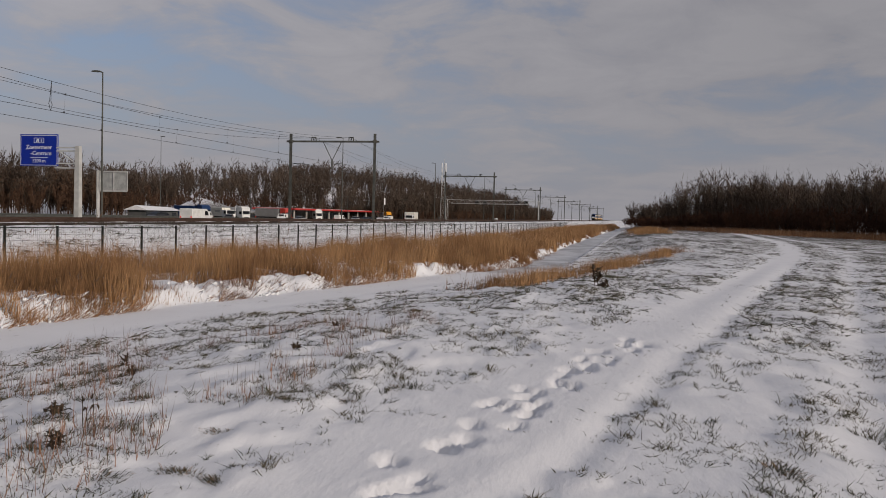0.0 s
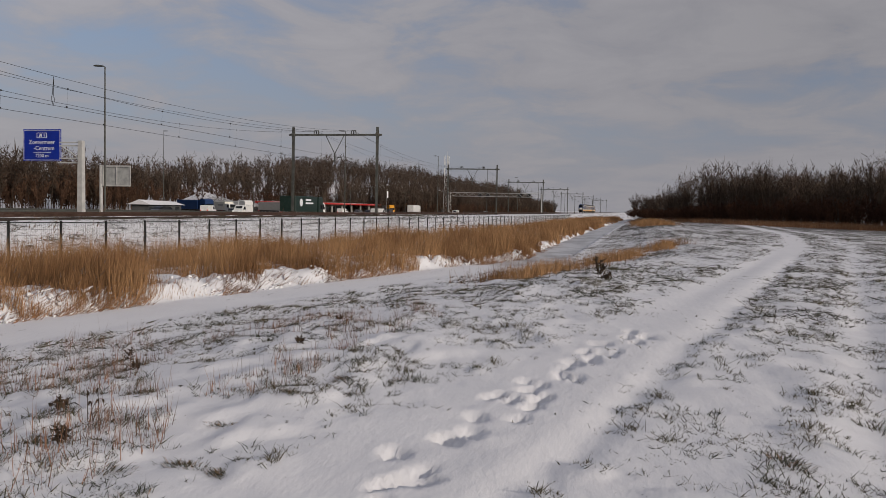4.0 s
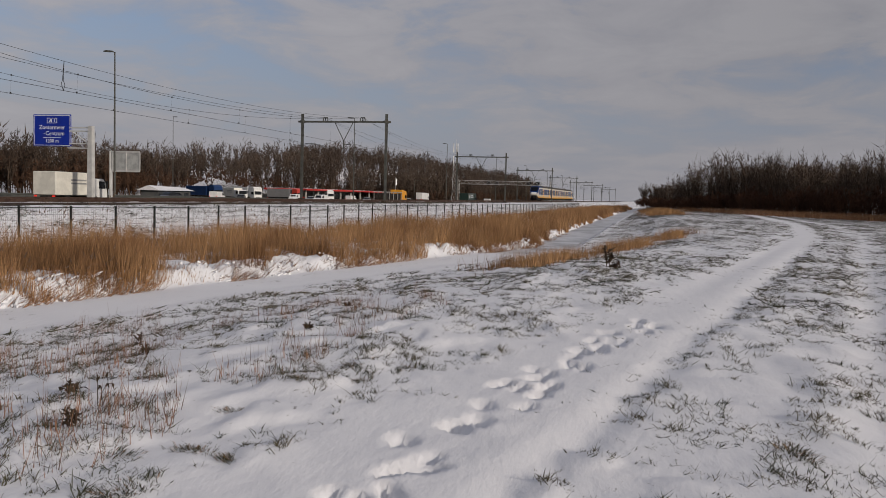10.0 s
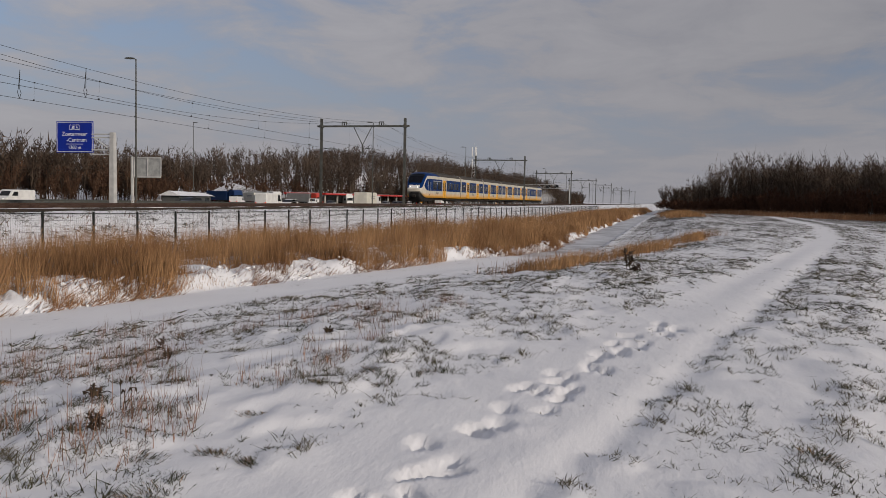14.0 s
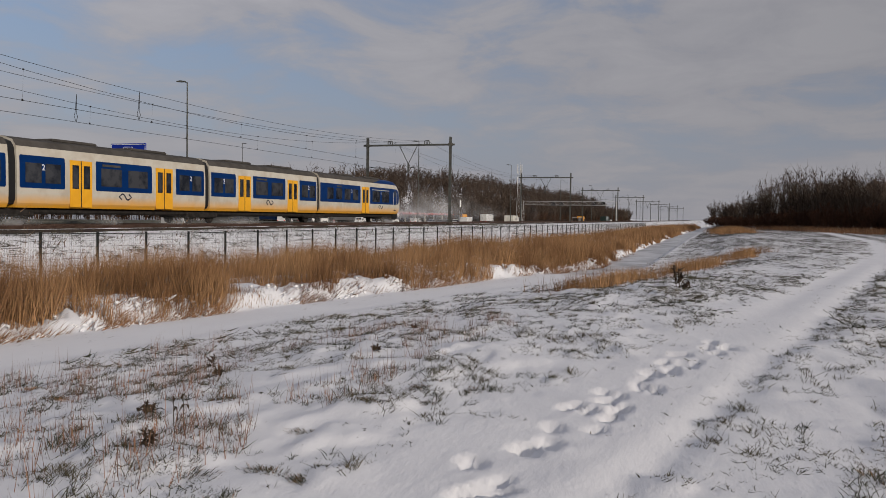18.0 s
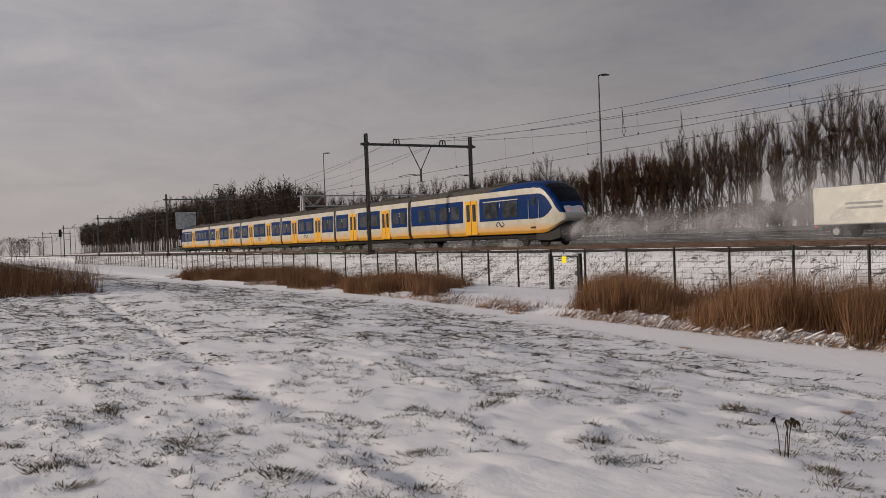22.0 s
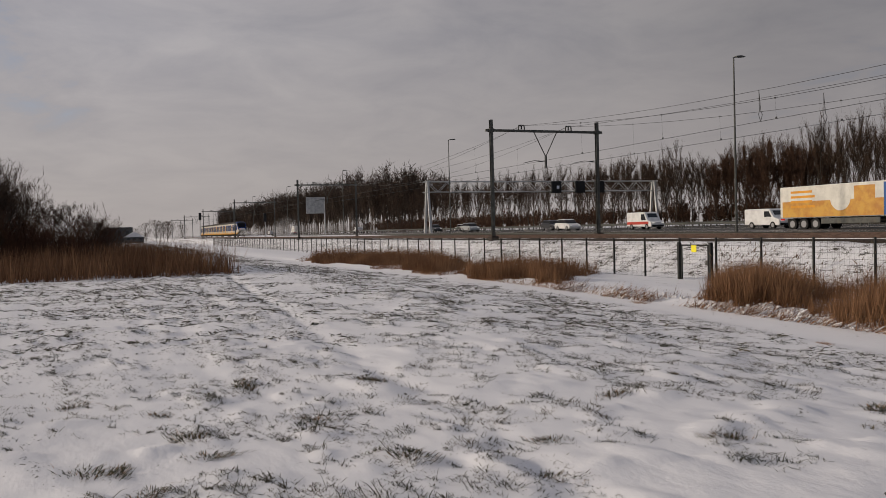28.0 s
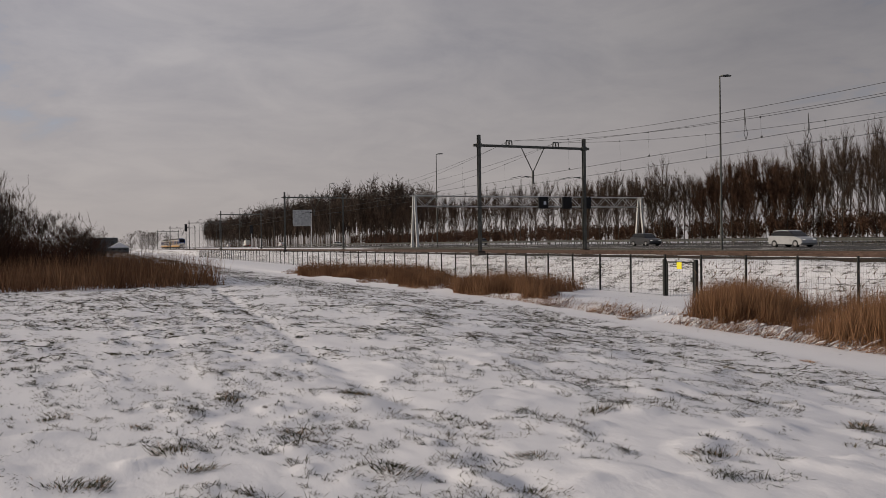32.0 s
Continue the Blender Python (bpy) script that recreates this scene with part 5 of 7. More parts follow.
# ---- grass and weeds on the field ----
def build_grass():
    rng = np.random.default_rng(91)

    def tufts(name, n, rmax, blades_each, size, mat, label, thr=0.25, width=0.006, wind=0.5, region=None, rmin=2.2, spread=0.5, rise=(0.35, 0.7), clump=0.45, patch=0.4):
        r = rmin + (rmax - rmin) * rng.random(n * 4) ** 0.75
        a = rng.uniform(-0.35, math.pi + 0.30, n * 4)
        x, y = r * np.cos(a), r * np.sin(a)
        g = grassiness(x, y)
        keep = (y < ditch_edge(x) + 0.2) & (g + 0.25 * rng.random(n * 4) > thr + 0.25 * rng.random(n * 4) + 0.12 * (r < 7) * (x > 0)) & (lumps(x, y, 1.1, 2) > 0.36) & (lumps(x + 7, y, patch, 2) > np.where(x < -2, 0.43, 0.47))
        if mat is GREEN:
            keep &= ~((x > -0.5) & (x < 6) & (y > 4.6)) | (rng.random(n * 4) < 0.42)
        if region:
            keep &= region(x, y)
        x, y = x[keep][:n], y[keep][:n]
        s = size * (0.45 + 0.9 * rng.random(len(x)) ** 1.5) * np.interp(x, [-4, 3], [0.8, 1.0])
        i = np.repeat(np.arange(len(x)), blades_each)
        m = len(i)
        du, dv = rng.normal(size=m) * clump * s[i], rng.normal(size=m) * clump * 0.4 * s[i]
        bx, by = x[i] + 0.93 * du - 0.36 * dv, y[i] + 0.36 * du + 0.93 * dv
        base = np.stack([bx, by, land(bx, by) - 0.006], 1)
        ln = s[i] * (0.5 + 0.8 * rng.random(m))
        tip = base + np.stack([wind * 0.8 + rng.normal(size=m) * spread, -wind * 0.3 + rng.normal(size=m) * spread, rise[0] + rise[1] * rng.random(m)], 1) * ln[:, None]
        make = slivers if blades_each < 5 else lambda *a: blades(*a, 0.35)
        return stuff(name, [make(base, tip, width * (0.6 + 0.8 * rng.random(m)), rng)], mat, label, "grass")

    flat = (0.22, 0.55)
    tufts("stubble", 60000, 26, 4, 0.062, GREEN, "short dark grass stubble poking through the snow", 0.18, 0.0042, 0.2, None, 2.2, 0.55, flat)
    tufts("grass_tufts", 9000, 30, 20, 0.10, GREEN, "matted dark grass tufts in the snow", 0.30, 0.0058, 0.4, None, 2.2, 0.6, flat, 0.7, 0.32)
    tufts("grass_tufts", 42000, 90, 4, 0.16, GREEN, "dark grass tufts across the field", 0.24, 0.015, 0.8, None, 13, 0.7, (0.1, 0.4), 0.8, 1.0)
    tufts("dry_stalks", 7500, 17, 3, 0.26, STALKS, "thin dry reddish stalks standing in the snow", 0.0, 0.0036, 0.06, lambda x, y: (y > 3.3) & (x > 2.0) & (y < ditch_edge(x) - 0.6) & (lumps(x, y, 1.8, 2) + 0.14 * step(x, 3, 7) > 0.52), 2.2, 0.17, (0.7, 0.5))
    # rough grass on the railway embankment
    n = 2600
    x = rng.uniform(-60, 110, n)
    y = rng.uniform(23.6, 27.0, n)
    y = np.maximum(y, fence_line(x) + 0.4)
    i = np.repeat(np.arange(n), 6)
    bx, by = x[i] + rng.normal(size=6 * n) * 0.08, y[i] + rng.normal(size=6 * n) * 0.08
    base = np.stack([bx, by, land(bx, by)], 1)
    tip = base + np.stack([rng.normal(size=6 * n) * 0.1 + 0.08, rng.normal(size=6 * n) * 0.1, 0.05 + 0.16 * rng.random(6 * n)], 1)
    stuff("embankment_grass", [blades(base, tip, np.full(6 * n, 0.012), rng, 0.3)], GREEN, "rough dark grass on the snowy embankment", "grass")


build_grass()

DOCK = material("withered_dock", (0.035, 0.022, 0.015), 0.95, colour2=(0.07, 0.05, 0.03), scale=8)
LEAFY = material("frosted_green_leaves", (0.028, 0.034, 0.015), 0.8, colour2=(0.07, 0.062, 0.032), scale=6, random_tint=0.35)


def make_dock(seed, h):
    """A withered stalk with a dark seed head and hanging leaves."""
    rng = np.random.default_rng(seed)
    t = thing("weed", "withered dark brown dock plant standing in snow", "weed", group="withered weeds")
    for k in range(2 + seed % 2):
        lean = Vector((rng.normal() * 0.12, rng.normal() * 0.12, 1)) * h * (0.6 + 0.4 * rng.random())
        base = Vector((rng.normal() * 0.03, rng.normal() * 0.03, -0.04))
        part("stalk", Shape().line([base, base + lean * 0.55, base + lean], 0.005, 4), DOCK, t)
        m = 22
        u = 0.45 + 0.65 * rng.random(m)
        b = np.array([base + lean * w for w in u])
        v, f = needles(b, b + rng.normal(size=(m, 3)) * [0.03, 0.03, 0.02] + [0, 0, 0.012], np.full(m, 0.022), rng)
        tagged(part("seed_head", mesh_of("seed_head", v, f, DOCK), None, t), kind="stuff")
    m = 26
    b = rng.normal(size=(m, 3)) * [0.03, 0.03, 0.0] + np.stack([0 * np.arange(m), 0 * np.arange(m), h * 0.55 * rng.random(m)], 1)
    d = rng.normal(size=(m, 3)) * [0.06, 0.06, 0.04] + [0.01, 0, -0.005]
    v, f = blades(b, b + d, np.full(m, 0.035), rng, 0.8)
    tagged(part("leaves", mesh_of("leaves", v, f, DOCK), None, t), kind="stuff")
    return t


def make_bent_weed(seed, h):
    """A tall weed whose bare stalks bow over, with a few shrivelled leaves hanging from them."""
    rng = np.random.default_rng(seed)
    t = thing("weed", "tall withered weed with bowed stalks and shrivelled leaves", "weed", group="withered weeds")
    for k in range(4):
        a = rng.random() * 6.28
        way = Vector((math.cos(a), math.sin(a), 0)) * h * (0.25 + 0.3 * rng.random())
        top = h * (0.55 + 0.45 * rng.random())
        base = Vector((rng.normal() * 0.05, rng.normal() * 0.05, -0.03))
        pts = [base, base + way * 0.2 + Vector((0, 0, top * 0.6)), base + way * 0.55 + Vector((0, 0, top * 0.95)), base + way + Vector((0, 0, top * 0.88))]
        stalk = part("stalk", Shape().line(pts, 0.0045, 5), DOCK, t)
        m = 5
        b = np.array([pts[2].lerp(pts[3], u) for u in rng.random(m)])
        v, f = blades(b, b + rng.normal(size=(m, 3)) * [0.02, 0.02, 0.01] - [0, 0, 0.06], np.full(m, 0.03), rng, 0.2)
        tagged(part("leaves", mesh_of("leaves", v, f, DOCK), None, stalk), kind="stuff")
    return t


def make_tuft(seed, size, leafy=True):
    rng = np.random.default_rng(seed)
    t = thing("grass_clump", "green grass clump half buried in snow" if leafy else "clump of withered straw in snow", "grass", group="grass clumps")
    m = 260
    a = rng.random(m) * 2 * math.pi
    b = np.stack([np.cos(a) * 1.7, np.sin(a) * 0.8, 0 * a], 1) * (rng.random(m) * 0.6 * size)[:, None] - [0, 0, 0.02]
    b += rng.normal(size=(m, 3)) * [0.05, 0.03, 0]
    d = np.stack([np.cos(a) * 0.5 + 0.2, np.sin(a) * 0.5, 0.10 + 0.32 * rng.random(m)], 1) * (size * (0.35 + 0.5 * rng.random(m)))[:, None]
    v, f = blades(b, b + d, np.full(m, 0.0055), rng, 0.6)
    tagged(part("leaf_mass", mesh_of("leaf_mass", v, f, LEAFY if leafy else STRAW), None, t), kind="stuff")
    c = 40
    v, f = blades(b[:c] * 0.9, b[:c] * 0.9 + d[:c] * 1.05, np.full(c, 0.005), rng, 0.5)
    tagged(part("dry_leaf_mass", mesh_of("dry_leaf_mass", v, f, STRAW), None, t), kind="stuff")
    return t


def plant_weeds():
    rng = np.random.default_rng(8)
    docks = [make_dock(40 + k, 0.16 + 0.04 * k) for k in range(3)]
    clumps = [make_tuft(60 + k, 0.20) for k in range(3)]
    straws = [make_tuft(70 + k, 0.18, False) for k in range(2)]

    def put(kind, spots):
        for k, (x, y, s) in enumerate(spots):
            src = kind[k % len(kind)]
            z = float(land(np.array([x]), np.array([y]))[0])
            s *= 1.0 if kind is docks else 0.85
            m = pose(x, y, z, 0, 0, rng.random() * 360) @ Matrix.Scale(s, 4)
            if k < len(kind):
                src.matrix_basis = m
            else:
                copy_thing(src, m).scale = (s, s, s)

    bent = [make_bent_weed(81 + k, 0.42 + 0.08 * k) for k in range(2)]
    put(bent, [(-4.5, 5.45, 1.0), (6.1, 4.3, 0.7), (2.4, 6.9, 0.6), (4.9, 5.1, 0.7), (3.3, 6.2, 0.6), (0.75, 7.3, 0.6), (-1.2, 7.1, 0.6)])
    put(docks, [(6.4, 4.8, 0.9), (5.3, 3.95, 0.8), (22.1, 1.05, 2.6), (10.4, 4.35, 0.8), (8.7, 5.6, 0.7), (9.6, 6.3, 0.7), (13.3, 4.9, 0.7), (4.6, 6.9, 0.7), (5.3, 6.6, 0.6), (2.4, 7.1, 0.6), (3.1, 6.6, 0.6), (-1.2, 8.6, 0.5), (1.4, 5.7, 0.6), (0.9, 6.0, 0.5), (5.4, 7.6, 0.8)])
    put(clumps, [(4.2, 6.25, 0.9), (2.75, 6.8, 0.7), (-3.7, 6.45, 0.9), (-2.95, 6.0, 1.0), (-1.7, 6.9, 0.8), (-4.1, 5.4, 0.9), (-4.6, 5.6, 0.8), (4.35, 2.9, 1.2), (3.9, 3.4, 0.9), (5.1, 2.6, 0.7), (7.1, 3.0, 0.8), (7.5, 2.6, 0.8), (6.3, -1.9, 1.2), (-6.3, 7.0, 0.6), (-8.4, 6.1, 0.6), (8.9, -3.4, 1.0), (-4.24, 5.4, 0.9), (-3.87, 5.15, 1.1), (-1.89, 7.72, 0.9), (-1.79, 9.66, 0.6), (1.35, 9.06, 0.6), (-0.15, 7.2, 0.9), (1.13, 7.01, 0.8), (3.1, 7.46, 0.9), (1.99, 6.79, 0.8), (4.5, 6.66, 0.9), (2.96, 7.14, 0.8), (6.21, 3.17, 0.8), (8.09, 2.86, 1.1), (8.26, 2.39, 1.0), (6.47, -0.9, 1.3), (4.98, 3.4, 1.2), (5.19, 2.93, 0.9), (-7.93, 1.77, 0.9), (-5.42, 2.9, 1.1), (-7.53, 0.7, 1.3), (-6.83, 0.1, 0.9)] + [(-6.84, -0.09, 1.5), (-6.94, 0.76, 1.2), (-8.88, 0.48, 1.0), (-7.76, 1.81, 1.3), (-6.11, 0.26, 1.1), (-9.85, 1.46, 1.5), (-6.16, 2.12, 1.2), (-6.24, 3.32, 1.0), (-7.58, 4.75, 1.3), (-9.78, -0.29, 1.1), (-6.35, 6.97, 1.5), (-9.32, 2.72, 1.2), (-5.7, 4.59, 1.0)])
    put(straws, [(1.3, 8.1, 0.9), (3.7, 7.2, 1.1), (5.1, 7.9, 0.8), (7.6, 6.8, 1.0), (4.4, 4.9, 0.9), (-5.9, 8.1, 0.7), (-20.4, 13.9, 2.2), (-11.9, 11.9, 1.2), (8.3, 7.9, 0.9), (9.9, 7.6, 1.0)])


plant_weeds()

# ---- the train ----
def livery():
    """Cream paint that fades into yellow towards the sill, with road dirt."""
    m = material("cream_paint", (0.53, 0.50, 0.435), 0.4, colour2=(0.47, 0.43, 0.36), scale=1.2, wear=((0.36, 0.28, 0.2), 0.6, 0.25))
    t = m.node_tree
    b = t.nodes["Principled BSDF"]
    old = b.inputs["Base Color"].links[0].from_socket
    sep = t.nodes.new("ShaderNodeSeparateXYZ")
    tc = t.nodes.new("ShaderNodeTexCoord")
    t.links.new(tc.outputs["Object"], sep.inputs[0])
    n = t.nodes.new("ShaderNodeTexNoise")
    n.inputs["Scale"].default_value = 1.3
    t.links.new(tc.outputs["Object"], n.inputs["Vector"])
    w = t.nodes.new("ShaderNodeMath")
    w.operation = "MULTIPLY_ADD"
    w.inputs[1].default_value = 0.25
    t.links.new(n.outputs[0], w.inputs[0])
    t.links.new(sep.outputs[2], w.inputs[2])
    r = t.nodes.new("ShaderNodeMapRange")
    r.inputs[1].default_value, r.inputs[2].default_value, r.inputs[3].default_value, r.inputs[4].default_value = 1.02, 1.62, 1.0, 0.0
    t.links.new(w.outputs[0], r.inputs[0])
    x = t.nodes.new("ShaderNodeMix")
    x.data_type = "RGBA"
    t.links.new(r.outputs[0], x.inputs[0])
    t.links.new(old, x.inputs[6])
    x.inputs[7].default_value = (0.70, 0.34, 0.03, 1)
    t.links.new(x.outputs[2], b.inputs["Base Color"])
    return m


CREAM = livery()
BLUE = material("blue_paint", (0.001, 0.025, 0.120), 0.45, colour2=(0.001, 0.021, 0.10), scale=1, spec=0.08)
AMBER = material("yellow_train_paint", (0.80, 0.40, 0.02), 0.35, colour2=(0.74, 0.36, 0.02), scale=1.5)
ROOF = material("dirty_grey_roof", (0.060, 0.055, 0.050), 0.9, colour2=(0.082, 0.076, 0.070), scale=1.5, spec=0.1)
UNDER = material("grimy_underframe", (0.012, 0.010, 0.009), 0.9, colour2=(0.030, 0.026, 0.024), scale=3)
# the panes' paler second colour paints in reflected snow and bright sky
PANE = material("train_window", (0.013, 0.016, 0.024), 0.12, colour2=(0.050, 0.053, 0.062), scale=1.1, spec=0.2)
SCREEN = material("black_windscreen", (0.005, 0.006, 0.010), 0.3, colour2=(0.008, 0.009, 0.014), scale=2, spec=0.06)
CARS = [0.0, 19.4, 35.1, 50.75, 66.4, 82.0, 101.4]


def car_ring(x, width=1.4, floor=0.8, roof=4.2, shoulder=3.70):
    half = [(0.90 * width, floor), (0.985 * width, floor + 0.22), (width, 1.5), (width, 2.2), (0.995 * width, 2.9), (0.95 * width, shoulder), (0.80 * width, shoulder + (roof - shoulder) * 0.62), (0.42 * width, roof - 0.03), (0.0, roof)]
    return [(x, y, z) for y, z in half] + [(x, -y, z) for y, z in half[-2::-1]]


SECTION = [(0.0, 0.0), (0.55, 0.0), (0.90, 0.005), (0.985, 0.065), (1.0, 0.2), (1.0, 0.41), (0.995, 0.62), (0.975, 0.76), (0.945, 0.853), (0.88, 0.915), (0.78, 0.955), (0.42, 0.99), (0.0, 1.0)]


def nose_shape(d):
    """Half width, floor and roof of the cab at d metres from its tip."""
    ip = lambda v: float(np.interp(d, [0, 0.12, 0.33, 0.72, 1.25, 1.65, 2.1, 2.7, 3.4, 9], v))
    return ip([0.80, 0.90, 1.0, 1.13, 1.25, 1.30, 1.34, 1.38, 1.4, 1.4]), ip([1.62, 1.52, 1.38, 1.14, 0.90, 0.82, 0.8, 0.8, 0.8, 0.8]), ip([1.95, 2.15, 2.5, 3.1, 3.66, 3.92, 4.08, 4.18, 4.2, 4.2])


def nose_zone(d, y, z):
    """Which paint or glass a point of the cab carries."""
    hood = float(np.interp(d, [0, 0.35, 0.6, 0.9, 1.2, 1.6, 2.0, 2.6, 9], [1.98, 2.06, 2.34, 2.78, 3.12, 3.46, 3.64, 3.70, 3.70]))
    if z > hood:
        w = nose_shape(d)[0]
        if d > 5.0 and z > 3.7 + 0.5 * (8.1 - d) / 3.1:
            return "roof"
        if 0.48 < d < 1.8 and abs(y) < 0.80 * w and z > hood + 0.12:
            return "windscreen"
        if d <= 0.36 and abs(y) < 0.72 and z < 2.42:
            return "lamp_panel"
        return "hood"
    up = float(np.interp(d, [0.85, 1.1, 1.4, 1.8, 2.3], [2.35, 2.75, 3.05, 3.26, 3.3]))
    down = float(np.interp(d, [0.85, 1.2, 1.6, 2.1], [2.35, 2.0, 1.79, 1.74]))
    if 0.85 < d < 8.85 and down < z < up:
        return "blue_panel"
    return "shell"


def build_nose(t, flip):
    """The cab end, split where paint, glass and lamps meet."""
    ds = list(np.arange(0, 3.0, 0.03)) + list(np.arange(3.0, 9.001, 0.15))
    ss = []
    for (a, b), (c, e) in zip(SECTION, SECTION[1:]):
        n = max(1, int(math.hypot((c - a) * 1.4, (e - b) * 3.4) / 0.036))
        ss += [(a + (c - a) * k / n, b + (e - b) * k / n) for k in range(n)]
    ss.append(SECTION[-1])
    ring = ss + [(-a, b) for a, b in ss[-2:0:-1]]
    grid = []
    for d in ds:
        w, lo, hi = nose_shape(d)
        grid.append([(d, a * w, lo + (hi - lo) * b) for a, b in ring])
    n = len(ring)
    zones = {}
    for i in range(len(ds) - 1):
        for j in range(n):
            q = [grid[i][j], grid[i][(j + 1) % n], grid[i + 1][(j + 1) % n], grid[i + 1][j]]
            c = [sum(p[k] for p in q) / 4 for k in range(3)]
            zones.setdefault(nose_zone(*c), []).append(q)
    zones.setdefault("shell", []).append(grid[0][::-1])
    mats = {"shell": CREAM, "roof": ROOF, "windscreen": SCREEN, "lamp_panel": LAMP_PANEL, "hood": BLUE, "blue_panel": BLUE}
    labels = {"roof": "dirty grey roof", "windscreen": "dark sloping windscreen", "lamp_panel": "pale panel with the lamps", "hood": "blue cab hood", "blue_panel": "blue window band", "shell": "cream cab shell"}
    L = CARS[-1]
    shell = None
    for name in ("shell", "roof", "windscreen", "lamp_panel", "hood", "blue_panel"):
        s, seen = Shape(), {}
        for q in zones[name]:
            ids = []
            for p in q:
                p = (L - p[0], -p[1], p[2]) if flip else p
                key = (round(p[0], 4), round(p[1], 4), round(p[2], 4))
                if key not in seen:
                    seen[key] = len(s.v)
                    s.v.append(p)
                ids.append(seen[key])
            s.f.append(tuple(ids))
        ob = part("cab_shell" if name == "shell" else name, s, mats[name], shell or t, labels[name], smooth=True)
        shell = shell or ob
    under = Shape()
    prof = [(0.18, 0.62, 0.95, 1.62), (0.55, 0.85, 0.38, 1.42), (1.3, 1.05, 0.25, 1.0), (2.6, 1.15, 0.3, 0.86)]
    under.loft([[(L - d if flip else d, y, z) for y, z in ((-w, hi), (-w, lo + 0.1), (-w + 0.15, lo), (w - 0.15, lo), (w, lo + 0.1), (w, hi))] for d, w, lo, hi in prof])
    part("nose_skirt", under, BLACK, t, "black coupler skirt")
    part("coupler", Shape().box(*((L - 0.35, L + 0.05) if flip else (-0.05, 0.35)), -0.22, 0.22, 0.85, 1.2, 0.04), UNDER, t)
    sx = (lambda d: L - d) if flip else (lambda d: d)
    for side in (-1, 1):
        part("headlamp", Shape().tube((sx(0.12), side * 0.48, 2.12), (sx(0.36), side * 0.48, 2.2), 0.075, n=14), LAMP_RED if flip else LAMP_WHITE, shell)
        y = side * 1.405
        yd = side * 1.33
        for d in (2.0, 3.0):
            part("grab_rail", Shape().tube((sx(d), side * (nose_shape(d)[0] + 0.03), 1.72), (sx(d), side * (nose_shape(d)[0] + 0.02), 2.95), 0.022, n=6), PALE_STEEL, shell)
        w0, w1 = nose_shape(2.25)[0], nose_shape(2.75)[0]
        part("cab_window", Shape().add([(sx(2.3), side * (w0 + 0.012), 2.55), (sx(2.72), side * (w1 + 0.012), 2.55), (sx(2.72), side * (w1 + 0.008), 3.12), (sx(2.3), side * (w0 + 0.008), 3.12)], [(0, 1, 2, 3)]), PANE, shell)
        part("step_hole", Shape().box(*sorted((sx(2.35), sx(2.85))), *sorted((side * 1.36, side * 1.385)), 1.12, 1.24, 0.005), BLACK, shell)
        part("light_strip", Shape().box(*sorted((sx(4.2), sx(8.35))), *sorted((side * 1.39, side * 1.408)), 3.03, 3.09), CREAM, shell, "pale strip above the windows")


LAMP_PANEL = material("pale_lamp_panel", (0.62, 0.62, 0.62), 0.35)
LAMP_RED = material("red_tail_lamp", (0.3, 0.02, 0.02), 0.2, emit=((1, 0.1, 0.05), 1.0))
LAMP_WHITE = material("white_head_lamp", (0.8, 0.8, 0.8), 0.2, emit=((1, 0.97, 0.9), 4.0))


def class_mark(text, x, z, side, parent):
    turn = Matrix(((1, 0, 0, 0), (0, 0, -1, 0), (0, 1, 0, 0), (0, 0, 0, 1))) if side < 0 else Matrix(((-1, 0, 0, 0), (0, 0, 1, 0), (0, 1, 0, 0), (0, 0, 0, 1)))
    lettering("class_number", text, 0.42, Matrix.Translation((x, side * 1.412, z)) @ turn, SIGN_WHITE, parent)


def emblem(x, z, side, parent):
    """The railway's emblem as a plain dark outline."""
    s = Shape()
    y0, y1 = sorted((side * 1.404, side * 1.411))
    line = [(0.28, 0.15), (0.50, 0), (0.28, -0.15), (0.14, -0.15), (-0.14, 0.15), (-0.28, 0.15), (-0.50, 0), (-0.28, -0.15)]
    rims = []
    for k, q in enumerate(line):
        before, after = Vector(line[max(k - 1, 0)]), Vector(line[min(k + 1, len(line) - 1)])
        d = (after - before).normalized() * 0.045
        rims.append([(x + q[0] - d.y, y0, z + q[1] + d.x), (x + q[0] + d.y, y0, z + q[1] - d.x), (x + q[0] + d.y, y1, z + q[1] - d.x), (x + q[0] - d.y, y1, z + q[1] + d.x)])
    s.loft(rims)
    part("emblem", s, EMBLEM, parent, "dark emblem")


EMBLEM = material("dark_blue_emblem", (0.012, 0.014, 0.03), 0.5)


